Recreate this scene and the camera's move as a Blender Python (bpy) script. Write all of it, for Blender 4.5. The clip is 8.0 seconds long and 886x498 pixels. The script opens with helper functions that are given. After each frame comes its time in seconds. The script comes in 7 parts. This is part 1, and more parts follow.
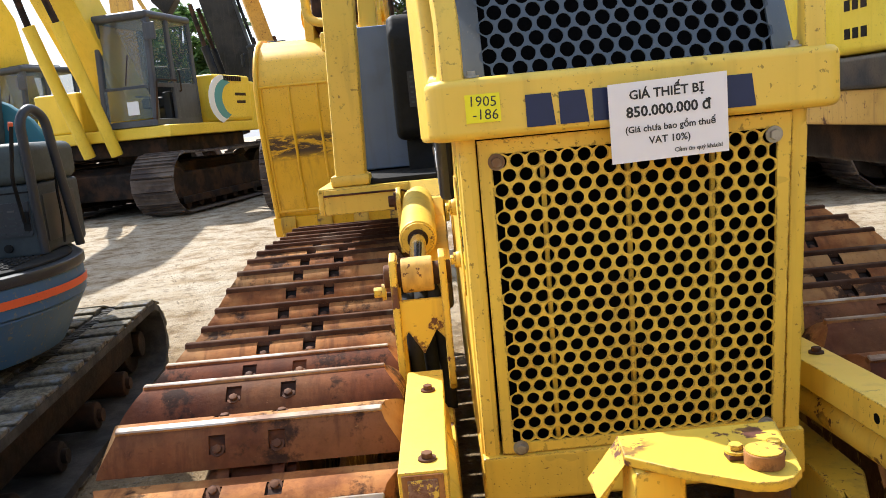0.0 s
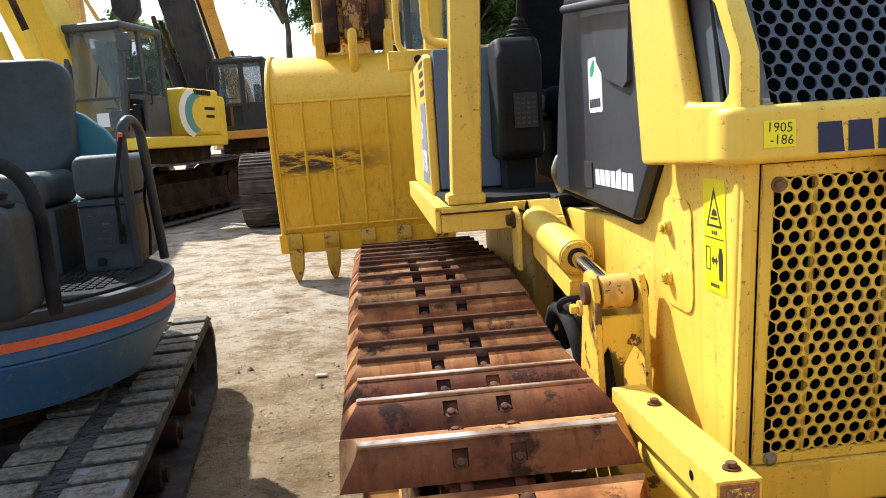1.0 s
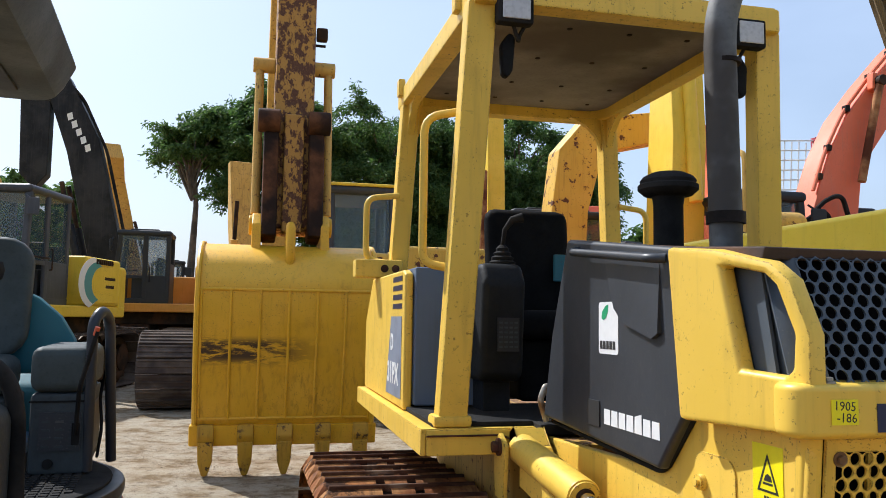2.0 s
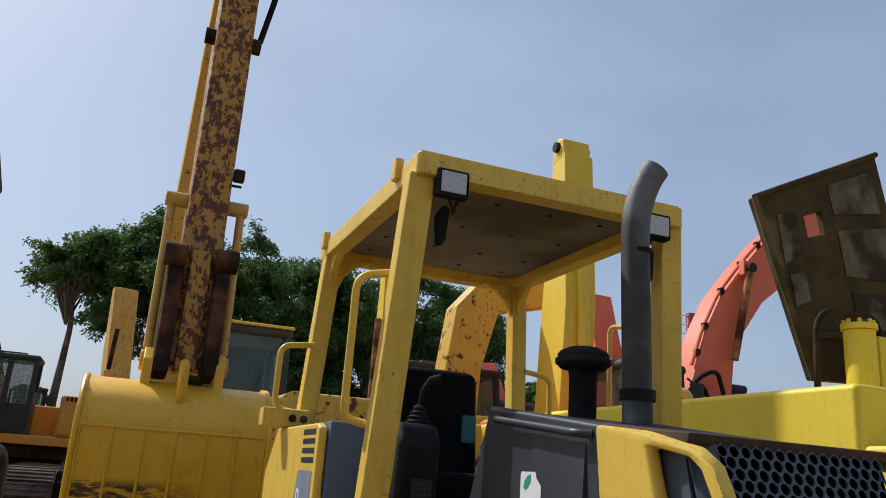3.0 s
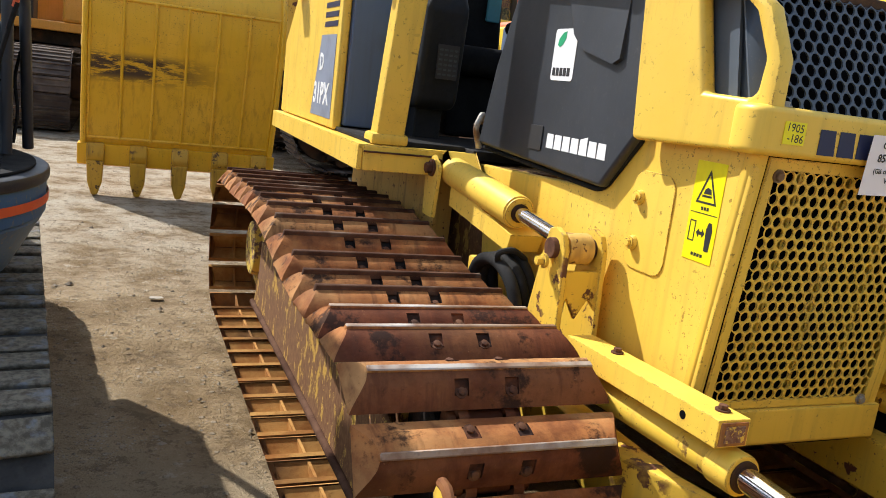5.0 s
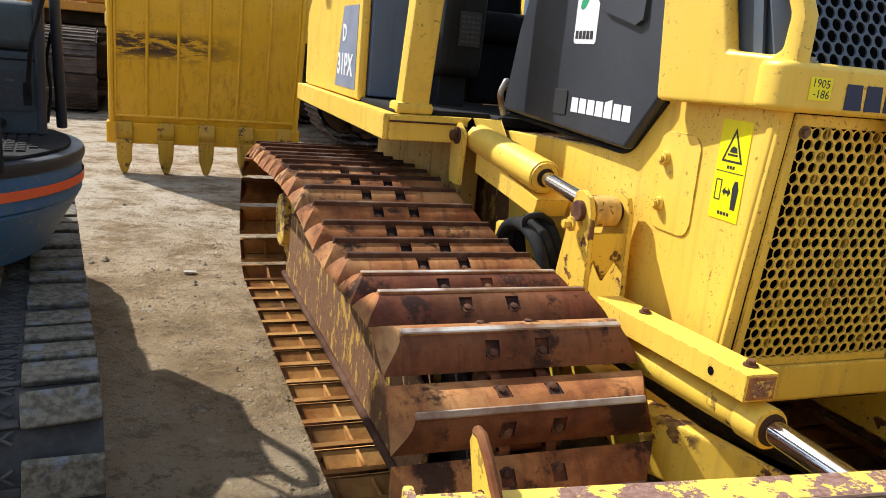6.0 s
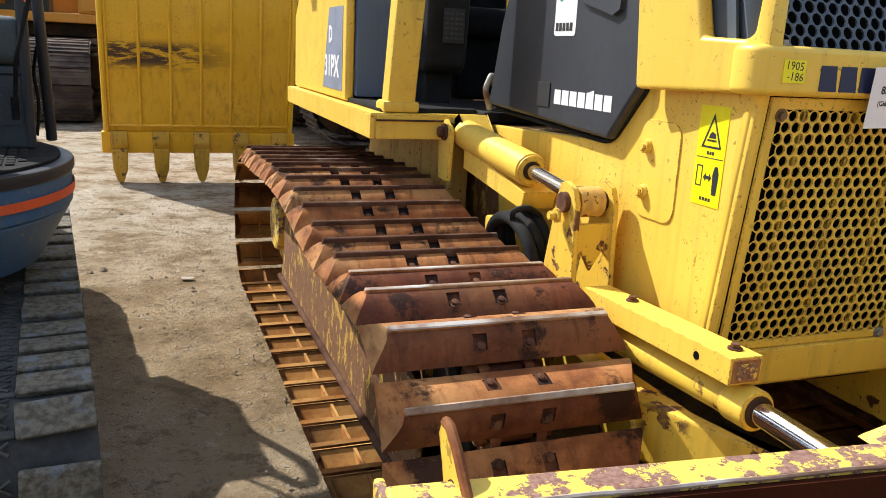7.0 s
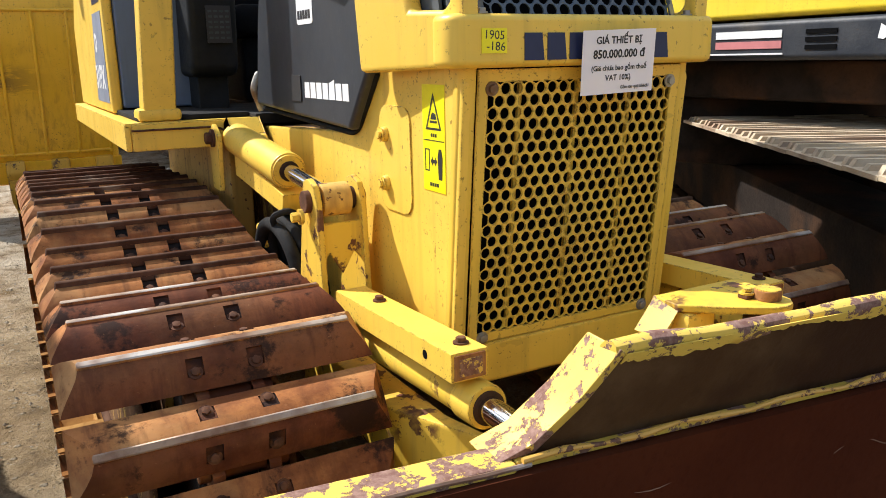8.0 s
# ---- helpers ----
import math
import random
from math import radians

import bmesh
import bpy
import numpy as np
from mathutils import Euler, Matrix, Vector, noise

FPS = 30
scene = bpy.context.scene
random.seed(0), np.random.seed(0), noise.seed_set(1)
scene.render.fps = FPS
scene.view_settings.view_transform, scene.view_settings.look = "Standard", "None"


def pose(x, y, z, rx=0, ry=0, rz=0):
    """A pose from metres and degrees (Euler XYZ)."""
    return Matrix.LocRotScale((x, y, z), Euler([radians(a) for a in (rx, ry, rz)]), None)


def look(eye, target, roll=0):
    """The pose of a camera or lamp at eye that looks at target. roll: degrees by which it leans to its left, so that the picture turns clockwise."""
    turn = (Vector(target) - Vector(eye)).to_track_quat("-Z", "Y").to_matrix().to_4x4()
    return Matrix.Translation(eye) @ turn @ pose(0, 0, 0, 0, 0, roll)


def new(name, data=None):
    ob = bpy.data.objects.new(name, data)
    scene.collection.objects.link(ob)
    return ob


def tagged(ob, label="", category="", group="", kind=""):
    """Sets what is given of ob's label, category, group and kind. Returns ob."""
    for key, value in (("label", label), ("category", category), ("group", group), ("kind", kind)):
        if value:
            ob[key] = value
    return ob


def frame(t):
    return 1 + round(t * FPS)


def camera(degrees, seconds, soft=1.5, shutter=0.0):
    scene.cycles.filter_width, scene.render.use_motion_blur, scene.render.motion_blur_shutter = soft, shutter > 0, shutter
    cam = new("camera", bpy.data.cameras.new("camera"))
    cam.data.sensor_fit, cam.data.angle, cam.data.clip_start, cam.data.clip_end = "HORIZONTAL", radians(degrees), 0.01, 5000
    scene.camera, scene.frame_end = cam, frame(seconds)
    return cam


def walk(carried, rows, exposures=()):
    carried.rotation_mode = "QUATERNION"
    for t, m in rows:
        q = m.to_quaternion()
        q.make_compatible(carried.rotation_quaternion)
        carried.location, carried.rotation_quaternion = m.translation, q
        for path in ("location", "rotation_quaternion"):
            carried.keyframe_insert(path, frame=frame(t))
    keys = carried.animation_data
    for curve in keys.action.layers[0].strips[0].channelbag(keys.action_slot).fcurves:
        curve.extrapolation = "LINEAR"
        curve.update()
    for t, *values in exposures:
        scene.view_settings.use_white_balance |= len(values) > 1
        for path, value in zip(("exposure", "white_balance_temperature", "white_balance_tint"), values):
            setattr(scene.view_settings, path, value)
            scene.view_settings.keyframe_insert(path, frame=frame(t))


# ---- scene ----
cam = camera(58.3, 8.0, soft=0.9)
PATH = [
    (0, (-0.335, -1.471, 1.278), (-0.328, 0.503, 0.952), -5.5),
    (0.5, (-0.702, -1.425, 1.311), (-0.657, 0.549, 0.993), -5.5),
    (1, (-1.0, -1.479, 1.332), (-0.835, 0.493, 1.043), -4.0),
    (1.5, (-1.243, -1.473, 1.359), (-0.993, 0.505, 1.197), -0.9),
    (2, (-1.383, -1.417, 1.46), (-0.926, 0.522, 1.636), 0.8),
    (2.2, (-1.43, -1.434, 1.47), (-0.882, 0.467, 1.761), 1.9),
    (3.3, (-1.582, -1.477, 1.488), (-0.877, 0.306, 2.059), 4.3),
    (3.5, (-1.574, -1.449, 1.459), (-0.841, 0.362, 1.886), 5.0),
    (3.7, (-1.577, -1.428, 1.446), (-0.813, 0.407, 1.668), 5.6),
    (4, (-1.588, -1.4, 1.381), (-0.813, 0.444, 1.372), 6.6),
    (4.5, (-1.596, -1.389, 1.313), (-0.828, 0.435, 1.023), 7.0),
    (5, (-1.606, -1.393, 1.289), (-0.839, 0.412, 0.898), 7.0),
    (5.2, (-1.613, -1.395, 1.284), (-0.85, 0.402, 0.851), 6.8),
    (6.5, (-1.625, -1.445, 1.287), (-0.947, 0.375, 0.807), 4.3),
    (7, (-1.586, -1.456, 1.289), (-0.888, 0.356, 0.81), 2.9),
    (7.5, (-1.398, -1.479, 1.269), (-0.557, 0.274, 0.802), 1.6),
    (8, (-1.152, -1.474, 1.254), (-0.215, 0.23, 0.787), -1.2),
]
EXPOSURES = [(0.0, 0.97, 6250, 10), (1.2, 0.88, 6050, 10), (1.6, 0.68, 6000, 10), (2.0, 0.28, 6000, 10), (2.2, 0.1, 6000, 10), (2.8, -0.28, 6050, 10), (3.5, -0.42, 6050, 10), (3.8, 0.1, 6150, 10), (4.2, 0.44, 6250, 10), (4.6, 0.5, 6250, 10), (5.5, 0.56, 6200, 10), (6.5, 0.62, 6200, 10), (7.2, 0.64, 6250, 10), (8.0, 0.6, 6250, 10)]
walk(cam, [(t, look(eye, target, roll)) for t, eye, target, roll in PATH], EXPOSURES)

# ---- light ----
SUN_DIR = Vector((0.55, -0.75, -1.0)).normalized()
sun_data = bpy.data.lights.new("sun", "SUN")
sun_data.energy, sun_data.angle, sun_data.color = 5.0, radians(0.6), (1.0, 0.955, 0.885)
sun_lamp = new("sun", sun_data)
sun_lamp.rotation_mode = "QUATERNION"
sun_lamp.rotation_quaternion = SUN_DIR.to_track_quat("-Z", "Y")
world = bpy.data.worlds.new("sky")
scene.world = world
world.use_nodes = True
wn = world.node_tree.nodes
wl = world.node_tree.links
sky = wn.new("ShaderNodeTexSky")
sky.sky_type, sky.sun_disc = "NISHITA", False
sky.sun_elevation, sky.sun_rotation = math.asin(-SUN_DIR.z), math.atan2(-SUN_DIR.x, -SUN_DIR.y)
sky.air_density, sky.dust_density, sky.ozone_density, sky.altitude = 1.15, 3.0, 1.6, 10
# thin high haze, drifting in soft streaks over the blue
sky_at = wn.new("ShaderNodeTexCoord")
stretch = wn.new("ShaderNodeMapping")
stretch.inputs["Scale"].default_value = (1.0, 1.4, 3.2)
wl.new(sky_at.outputs["Generated"], stretch.inputs["Vector"])
haze = wn.new("ShaderNodeTexNoise")
haze.inputs["Scale"].default_value, haze.inputs["Detail"].default_value, haze.inputs["Roughness"].default_value = 1.6, 5.0, 0.5
wl.new(stretch.outputs["Vector"], haze.inputs["Vector"])
thick = wn.new("ShaderNodeMapRange")
thick.inputs["From Min"].default_value, thick.inputs["From Max"].default_value = 0.30, 0.72
thick.inputs["To Min"].default_value, thick.inputs["To Max"].default_value = 0.30, 0.62
wl.new(haze.outputs["Fac"], thick.inputs["Value"])
veil = wn.new("ShaderNodeMix")
veil.data_type = "RGBA"
veil.inputs[7].default_value = (6.0, 7.1, 8.9, 1)
# the haze is brightest round the sun and fades on the far side of the sky
sunward = wn.new("ShaderNodeVectorMath")
sunward.operation = "DOT_PRODUCT"
sunward.inputs[1].default_value = tuple(-SUN_DIR)
wl.new(sky_at.outputs["Generated"], sunward.inputs[0])
glow = wn.new("ShaderNodeMapRange")
glow.interpolation_type = "SMOOTHSTEP"
glow.inputs["From Min"].default_value, glow.inputs["From Max"].default_value = -0.7, 0.45
glow.inputs["To Min"].default_value, glow.inputs["To Max"].default_value = 0.25, 1.0
wl.new(sunward.outputs["Value"], glow.inputs["Value"])
lit = wn.new("ShaderNodeMath")
lit.operation = "MULTIPLY"
wl.new(thick.outputs["Result"], lit.inputs[0])
wl.new(glow.outputs["Result"], lit.inputs[1])
wl.new(lit.outputs[0], veil.inputs[0])
wl.new(sky.outputs["Color"], veil.inputs[6])
wl.new(veil.outputs[2], wn["Background"].inputs["Color"])
wn["Background"].inputs["Strength"].default_value = 0.115


# ---- materials ----
def nodes_of(name):
    m = bpy.data.materials.new(name)
    m.use_nodes = True
    t = m.node_tree
    return m, t.nodes, t.links, t.nodes["Principled BSDF"]


def coords(n, l, scale=(1, 1, 1), shift=True):
    tc = n.new("ShaderNodeTexCoord")
    mp = n.new("ShaderNodeMapping")
    mp.inputs["Scale"].default_value = scale
    l.new(tc.outputs["Object"], mp.inputs["Vector"])
    if shift:
        oi = n.new("ShaderNodeObjectInfo")
        mul = n.new("ShaderNodeMath")
        mul.operation = "MULTIPLY"
        mul.inputs[1].default_value = 37.0
        l.new(oi.outputs["Random"], mul.inputs[0])
        l.new(mul.outputs[0], mp.inputs["Location"])
    return mp.outputs["Vector"]


def noise_tex(n, l, vec, scale, detail=6.0, rough=0.55):
    t = n.new("ShaderNodeTexNoise")
    t.inputs["Scale"].default_value, t.inputs["Detail"].default_value, t.inputs["Roughness"].default_value = scale, detail, rough
    l.new(vec, t.inputs["Vector"])
    return t.outputs["Fac"]


def ramp(n, l, fac, lo, hi):
    r = n.new("ShaderNodeMapRange")
    r.interpolation_type = "SMOOTHSTEP"
    r.inputs["From Min"].default_value, r.inputs["From Max"].default_value = lo, hi
    l.new(fac, r.inputs["Value"])
    return r.outputs["Result"]


def times(n, l, a, b):
    m = n.new("ShaderNodeMath")
    m.operation = "MULTIPLY"
    for k, v in ((0, a), (1, b)):
        if isinstance(v, (int, float)):
            m.inputs[k].default_value = v
        else:
            l.new(v, m.inputs[k])
    return m.outputs[0]


def blend(n, l, fac, a, b):
    m = n.new("ShaderNodeMix")
    m.data_type = "RGBA"
    for k, v in ((6, a), (7, b)):
        if isinstance(v, tuple):
            m.inputs[k].default_value = (*v, 1)
        else:
            l.new(v, m.inputs[k])
    if isinstance(fac, (int, float)):
        m.inputs[0].default_value = fac
    else:
        l.new(fac, m.inputs[0])
    return m.outputs[2]


def bumped(n, l, p, height, strength, distance=0.004):
    b = n.new("ShaderNodeBump")
    b.inputs["Strength"].default_value, b.inputs["Distance"].default_value = strength, distance
    l.new(height, b.inputs["Height"])
    l.new(b.outputs["Normal"], p.inputs["Normal"])


def edge_mask(n, l, radius):
    """Nearness of an edge: how far the rounded normal leans from the flat one."""
    g = n.new("ShaderNodeNewGeometry")
    b = n.new("ShaderNodeBevel")
    b.samples = 3
    b.inputs["Radius"].default_value = radius
    d = n.new("ShaderNodeVectorMath")
    d.operation = "DOT_PRODUCT"
    l.new(b.outputs["Normal"], d.inputs[0])
    l.new(g.outputs["Normal"], d.inputs[1])
    return ramp(n, l, d.outputs["Value"], 0.985, 0.90)


def paint(name, base, rust=0.35, dirt=0.4, rough=0.38, rust_col=(0.10, 0.032, 0.012), dust_col=None, chip=22.0, edge=0.0):
    """Old machine paint: faded patches, run-down dirt, chips down to rust."""
    m, n, l, p = nodes_of(name)
    v = coords(n, l)
    big = noise_tex(n, l, v, 1.7, 5)
    fine = noise_tex(n, l, v, chip, 8, 0.62)
    mid = noise_tex(n, l, v, 6.0, 6)
    pale = tuple(min(1.0, c * 1.06 + 0.02) for c in base)
    dull = dust_col or tuple(c * 0.72 for c in base)
    col = blend(n, l, ramp(n, l, big, 0.35, 0.7), base, pale)
    streak = noise_tex(n, l, coords(n, l, (26, 26, 1.6)), 1.0, 5)
    col = blend(n, l, times(n, l, ramp(n, l, streak, 0.48, 0.8), dirt), col, dull)
    col = blend(n, l, times(n, l, ramp(n, l, mid, 0.52, 0.78), dirt * 0.7), col, dull)
    speck = noise_tex(n, l, v, chip * 6, 3)
    spots = noise_tex(n, l, v, chip * 2.6, 4, 0.6)
    col = blend(n, l, times(n, l, times(n, l, ramp(n, l, spots, 0.62, 0.66), ramp(n, l, big, 0.45, 0.58)), min(1.0, rust * 1.8)), col, rust_col)
    chips = times(n, l, ramp(n, l, fine, 0.80 - 0.3 * rust, 0.83 - 0.3 * rust), ramp(n, l, mid, 0.42, 0.55))
    col = blend(n, l, chips, col, rust_col)
    runs = noise_tex(n, l, coords(n, l, (34, 34, 2.2)), 1.3, 7, 0.7)
    col = blend(n, l, times(n, l, ramp(n, l, runs, 0.66, 0.72), 0.55 * min(1.0, rust * 2)), col, tuple(0.5 * a + 0.5 * b for a, b in zip(rust_col, base)))
    col = blend(n, l, times(n, l, times(n, l, ramp(n, l, speck, 0.635, 0.685), ramp(n, l, mid, 0.47, 0.60)), min(1.0, rust + 0.3)), col, rust_col)
    lines = noise_tex(n, l, coords(n, l, (5, 60, 9)), 2.2, 3, 0.5)
    col = blend(n, l, times(n, l, ramp(n, l, lines, 0.70, 0.73), 0.5 * min(1.0, rust * 2.2)), col, dull)
    if edge:
        wear = times(n, l, edge_mask(n, l, edge), ramp(n, l, noise_tex(n, l, v, 45.0, 7, 0.7), 0.44, 0.56))
        col = blend(n, l, wear, col, rust_col)
    l.new(col, p.inputs["Base Color"])
    p.inputs["Specular IOR Level"].default_value = 0.4
    r = n.new("ShaderNodeMapRange")
    r.inputs["To Min"].default_value, r.inputs["To Max"].default_value = rough - 0.06, min(1.0, rough + 0.24)
    l.new(mid, r.inputs["Value"])
    l.new(r.outputs["Result"], p.inputs["Roughness"])
    bumped(n, l, p, fine, 0.18, 0.003)
    return m


def worn(name, a, b, c, rough=0.75, metal=0.0, scale=6.0, bump=0.35, cut=(0.45, 0.62), grain=60.0):
    """Three tones mixed by coarse and fine noise."""
    m, n, l, p = nodes_of(name)
    v = coords(n, l)
    f1 = noise_tex(n, l, v, scale, 7, 0.6)
    f2 = noise_tex(n, l, v, grain, 6, 0.65)
    f3 = noise_tex(n, l, v, scale * 0.35, 4)
    col = blend(n, l, ramp(n, l, f1, 0.35, 0.65), a, b)
    col = blend(n, l, ramp(n, l, f3, *cut), col, c)
    col = blend(n, l, times(n, l, ramp(n, l, f2, 0.5, 0.75), 0.35), col, tuple(x * 0.5 for x in a))
    l.new(col, p.inputs["Base Color"])
    r = n.new("ShaderNodeMapRange")
    r.inputs["To Min"].default_value, r.inputs["To Max"].default_value = rough - 0.12, min(1.0, rough + 0.15)
    l.new(f2, r.inputs["Value"])
    l.new(r.outputs["Result"], p.inputs["Roughness"])
    p.inputs["Metallic"].default_value = metal
    p.inputs["Specular IOR Level"].default_value = 0.18
    bumped(n, l, p, f2, bump)
    return m


def flat(name, col, rough=0.5, metal=0.0, grain=0.12, scale=40.0):
    m, n, l, p = nodes_of(name)
    v = coords(n, l)
    f = noise_tex(n, l, v, scale, 5)
    c = blend(n, l, times(n, l, ramp(n, l, f, 0.4, 0.7), grain), col, tuple(x * 0.45 for x in col))
    l.new(c, p.inputs["Base Color"])
    p.inputs["Roughness"].default_value, p.inputs["Metallic"].default_value = rough, metal
    return m


def glass(name, tint, alpha=0.25):
    m, n, l, p = nodes_of(name)
    p.inputs["Base Color"].default_value = (*tint, 1)
    p.inputs["Roughness"].default_value = 0.06
    p.inputs["Transmission Weight"].default_value = 0.0
    p.inputs["Alpha"].default_value = alpha
    p.inputs["Specular IOR Level"].default_value = 0.8
    return m


YELLOW = paint("yellow_paint", (0.77, 0.50, 0.06), 0.32, 0.42, 0.34, dust_col=(0.42, 0.26, 0.045), edge=0.006)
YELLOW_CHIPPED = paint("chipped_yellow_paint", (0.70, 0.45, 0.045), 0.75, 0.6, 0.42, rust_col=(0.10, 0.034, 0.02), dust_col=(0.36, 0.21, 0.05), chip=13.0, edge=0.008)
YELLOW_OLD = paint("rust_worn_yellow_paint", (0.60, 0.36, 0.075), 0.62, 0.75, 0.6, rust_col=(0.13, 0.055, 0.022), dust_col=(0.28, 0.15, 0.05), chip=13.0)


def flaking(name, top, under, scale, cover, stretch=(1, 1, 1), rough=0.55, under2=(0.16, 0.07, 0.045)):
    """Paint coming off in flakes: sharp-edged islands over rust."""
    m, n, l, p = nodes_of(name)
    v = coords(n, l, stretch)
    f = noise_tex(n, l, v, scale, 12, 0.72)
    g = noise_tex(n, l, v, scale * 0.3, 4)
    h = noise_tex(n, l, v, scale * 5, 6, 0.7)
    mix = n.new("ShaderNodeMath")
    mix.operation = "ADD"
    l.new(f, mix.inputs[0])
    l.new(times(n, l, g, 0.22), mix.inputs[1])
    mask = ramp(n, l, mix.outputs[0], 0.61 - 0.3 * (cover - 0.5) - 0.008, 0.61 - 0.3 * (cover - 0.5) + 0.008)
    rust = blend(n, l, ramp(n, l, h, 0.35, 0.68), under, under2)
    coat = blend(n, l, times(n, l, ramp(n, l, h, 0.5, 0.8), 0.5), top, tuple(0.6 * c for c in top))
    l.new(blend(n, l, mask, rust, coat), p.inputs["Base Color"])
    r = n.new("ShaderNodeMapRange")
    r.inputs["To Min"].default_value, r.inputs["To Max"].default_value = 0.8, rough - 0.1
    l.new(mask, r.inputs["Value"])
    l.new(r.outputs["Result"], p.inputs["Roughness"])
    bumped(n, l, p, mask, 0.5, 0.0015)
    return m


FLAKED = flaking("flaked_yellow_paint", (0.70, 0.47, 0.07), (0.14, 0.058, 0.038), 24.0, 0.56, under2=(0.26, 0.15, 0.11))
TRACK_FRAME = flaking("rusted_track_frame_paint", (0.50, 0.29, 0.045), (0.13, 0.050, 0.016), 17.0, 0.33, (1, 1, 0.5), 0.65, (0.22, 0.105, 0.036))
YELLOW_BUCKET = paint("fresh_yellow_paint", (0.72, 0.385, 0.009), 0.3, 0.35, 0.36, dust_col=(0.40, 0.20, 0.01))
YELLOW_FAR = paint("sunlit_yellow_paint", (0.76, 0.525, 0.035), 0.3, 0.35, 0.4)
LEMON = paint("lemon_yellow_paint", (0.78, 0.58, 0.03), 0.15, 0.3, 0.4)
RED_PAINT = paint("faded_red_paint", (0.74, 0.155, 0.065), 0.2, 0.35, 0.45, dust_col=(0.5, 0.2, 0.13))
SLATE = paint("slate_grey_paint", (0.062, 0.078, 0.098), 0.12, 0.4, 0.35, rust_col=(0.16, 0.15, 0.14), dust_col=(0.11, 0.11, 0.11))
CHARCOAL = paint("charcoal_paint", (0.019, 0.023, 0.031), 0.06, 0.5, 0.34, rust_col=(0.12, 0.11, 0.10), dust_col=(0.035, 0.036, 0.038))
CHARCOAL.node_tree.nodes["Principled BSDF"].inputs["Specular IOR Level"].default_value = 0.38
SLATE_BLUE = paint("slate_blue_paint", (0.085, 0.13, 0.22), 0.1, 0.4, 0.35, rust_col=(0.12, 0.12, 0.12), dust_col=(0.07, 0.08, 0.09))
MUFFLER = worn("sooty_grey_steel", (0.125, 0.13, 0.135), (0.185, 0.185, 0.18), (0.07, 0.062, 0.055), 0.6, 0.2, 7.0, 0.2)
BLUE = paint("faded_blue_paint", (0.030, 0.105, 0.225), 0.6, 0.8, 0.42, rust_col=(0.16, 0.17, 0.16), dust_col=(0.09, 0.13, 0.17), chip=16.0)
TEAL = paint("teal_paint", (0.02, 0.14, 0.175), 0.15, 0.35, 0.4)
ORANGE = paint("orange_paint", (0.70, 0.11, 0.03), 0.15, 0.3, 0.45)
RUST = worn("rusty_steel", (0.23, 0.078, 0.028), (0.42, 0.21, 0.09), (0.10, 0.030, 0.013), 0.72, 0.15, 5.0, 0.4, (0.42, 0.6))
RUST_DUSTY = worn("dusty_rust", (0.27, 0.105, 0.024), (0.46, 0.245, 0.070), (0.075, 0.030, 0.012), 0.85, 0.0, 5.0, 0.4, (0.52, 0.7))
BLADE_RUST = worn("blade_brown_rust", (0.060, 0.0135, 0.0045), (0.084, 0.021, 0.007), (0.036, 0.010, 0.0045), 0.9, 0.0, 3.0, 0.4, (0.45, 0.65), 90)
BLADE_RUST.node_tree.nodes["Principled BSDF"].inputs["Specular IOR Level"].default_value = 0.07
WORN_EDGE = worn("worn_ridge_steel", (0.20, 0.11, 0.07), (0.34, 0.25, 0.18), (0.55, 0.50, 0.44), 0.5, 0.2, 9.0, 0.3, (0.48, 0.62))
# Near black: shoe-pocket shade put into the colour; also colours the mini's track frame.
RECESS_BLACK = worn("recess_black", (0.008, 0.006, 0.005), (0.016, 0.011, 0.009), (0.03, 0.016, 0.01), 0.7, 0.0, 20.0, 0.4)
RECESS_BLACK.node_tree.nodes["Principled BSDF"].inputs["Specular IOR Level"].default_value = 0.15
DARK_STEEL = worn("oily_dark_steel", (0.016, 0.012, 0.010), (0.030, 0.022, 0.018), (0.07, 0.036, 0.020), 0.7, 0.3, 7.0, 0.4)
TRACK_GREY = worn("dusty_track_steel", (0.48, 0.38, 0.26), (0.56, 0.46, 0.33), (0.30, 0.21, 0.14), 0.85, 0.1, 5.0, 0.4)
TRACK_FAR = worn("brown_track_steel", (0.10, 0.075, 0.06), (0.16, 0.125, 0.10), (0.06, 0.045, 0.04), 0.8, 0.1, 4.0, 0.4)
RUBBER = worn("dusty_rubber", (0.085, 0.072, 0.052), (0.19, 0.165, 0.12), (0.175, 0.185, 0.20), 0.9, 0.0, 48.0, 1.0, (0.53, 0.70), 130.0)
RUBBER.node_tree.nodes["Principled BSDF"].inputs["Specular IOR Level"].default_value = 0.2
RUBBER_DARK = worn("muddy_black_rubber", (0.035, 0.034, 0.033), (0.075, 0.07, 0.063), (0.16, 0.145, 0.12), 0.85, 0.0, 7.0, 0.6, (0.56, 0.72))
TOOTH = paint("grimy_tooth_paint", (0.50, 0.27, 0.015), 0.7, 0.9, 0.5, rust_col=(0.10, 0.05, 0.015), dust_col=(0.22, 0.10, 0.012), chip=12.0)
BLACK_RUBBER = worn("black_rubber", (0.009, 0.009, 0.0095), (0.016, 0.016, 0.016), (0.03, 0.028, 0.026), 0.85, 0.0, 8.0, 0.2)
BLACK_RUBBER.node_tree.nodes["Principled BSDF"].inputs["Specular IOR Level"].default_value = 0.14
VINYL = worn("black_vinyl", (0.006, 0.006, 0.0065), (0.01, 0.01, 0.0105), (0.016, 0.016, 0.016), 0.75, 0.0, 9.0, 0.25, (0.6, 0.8))
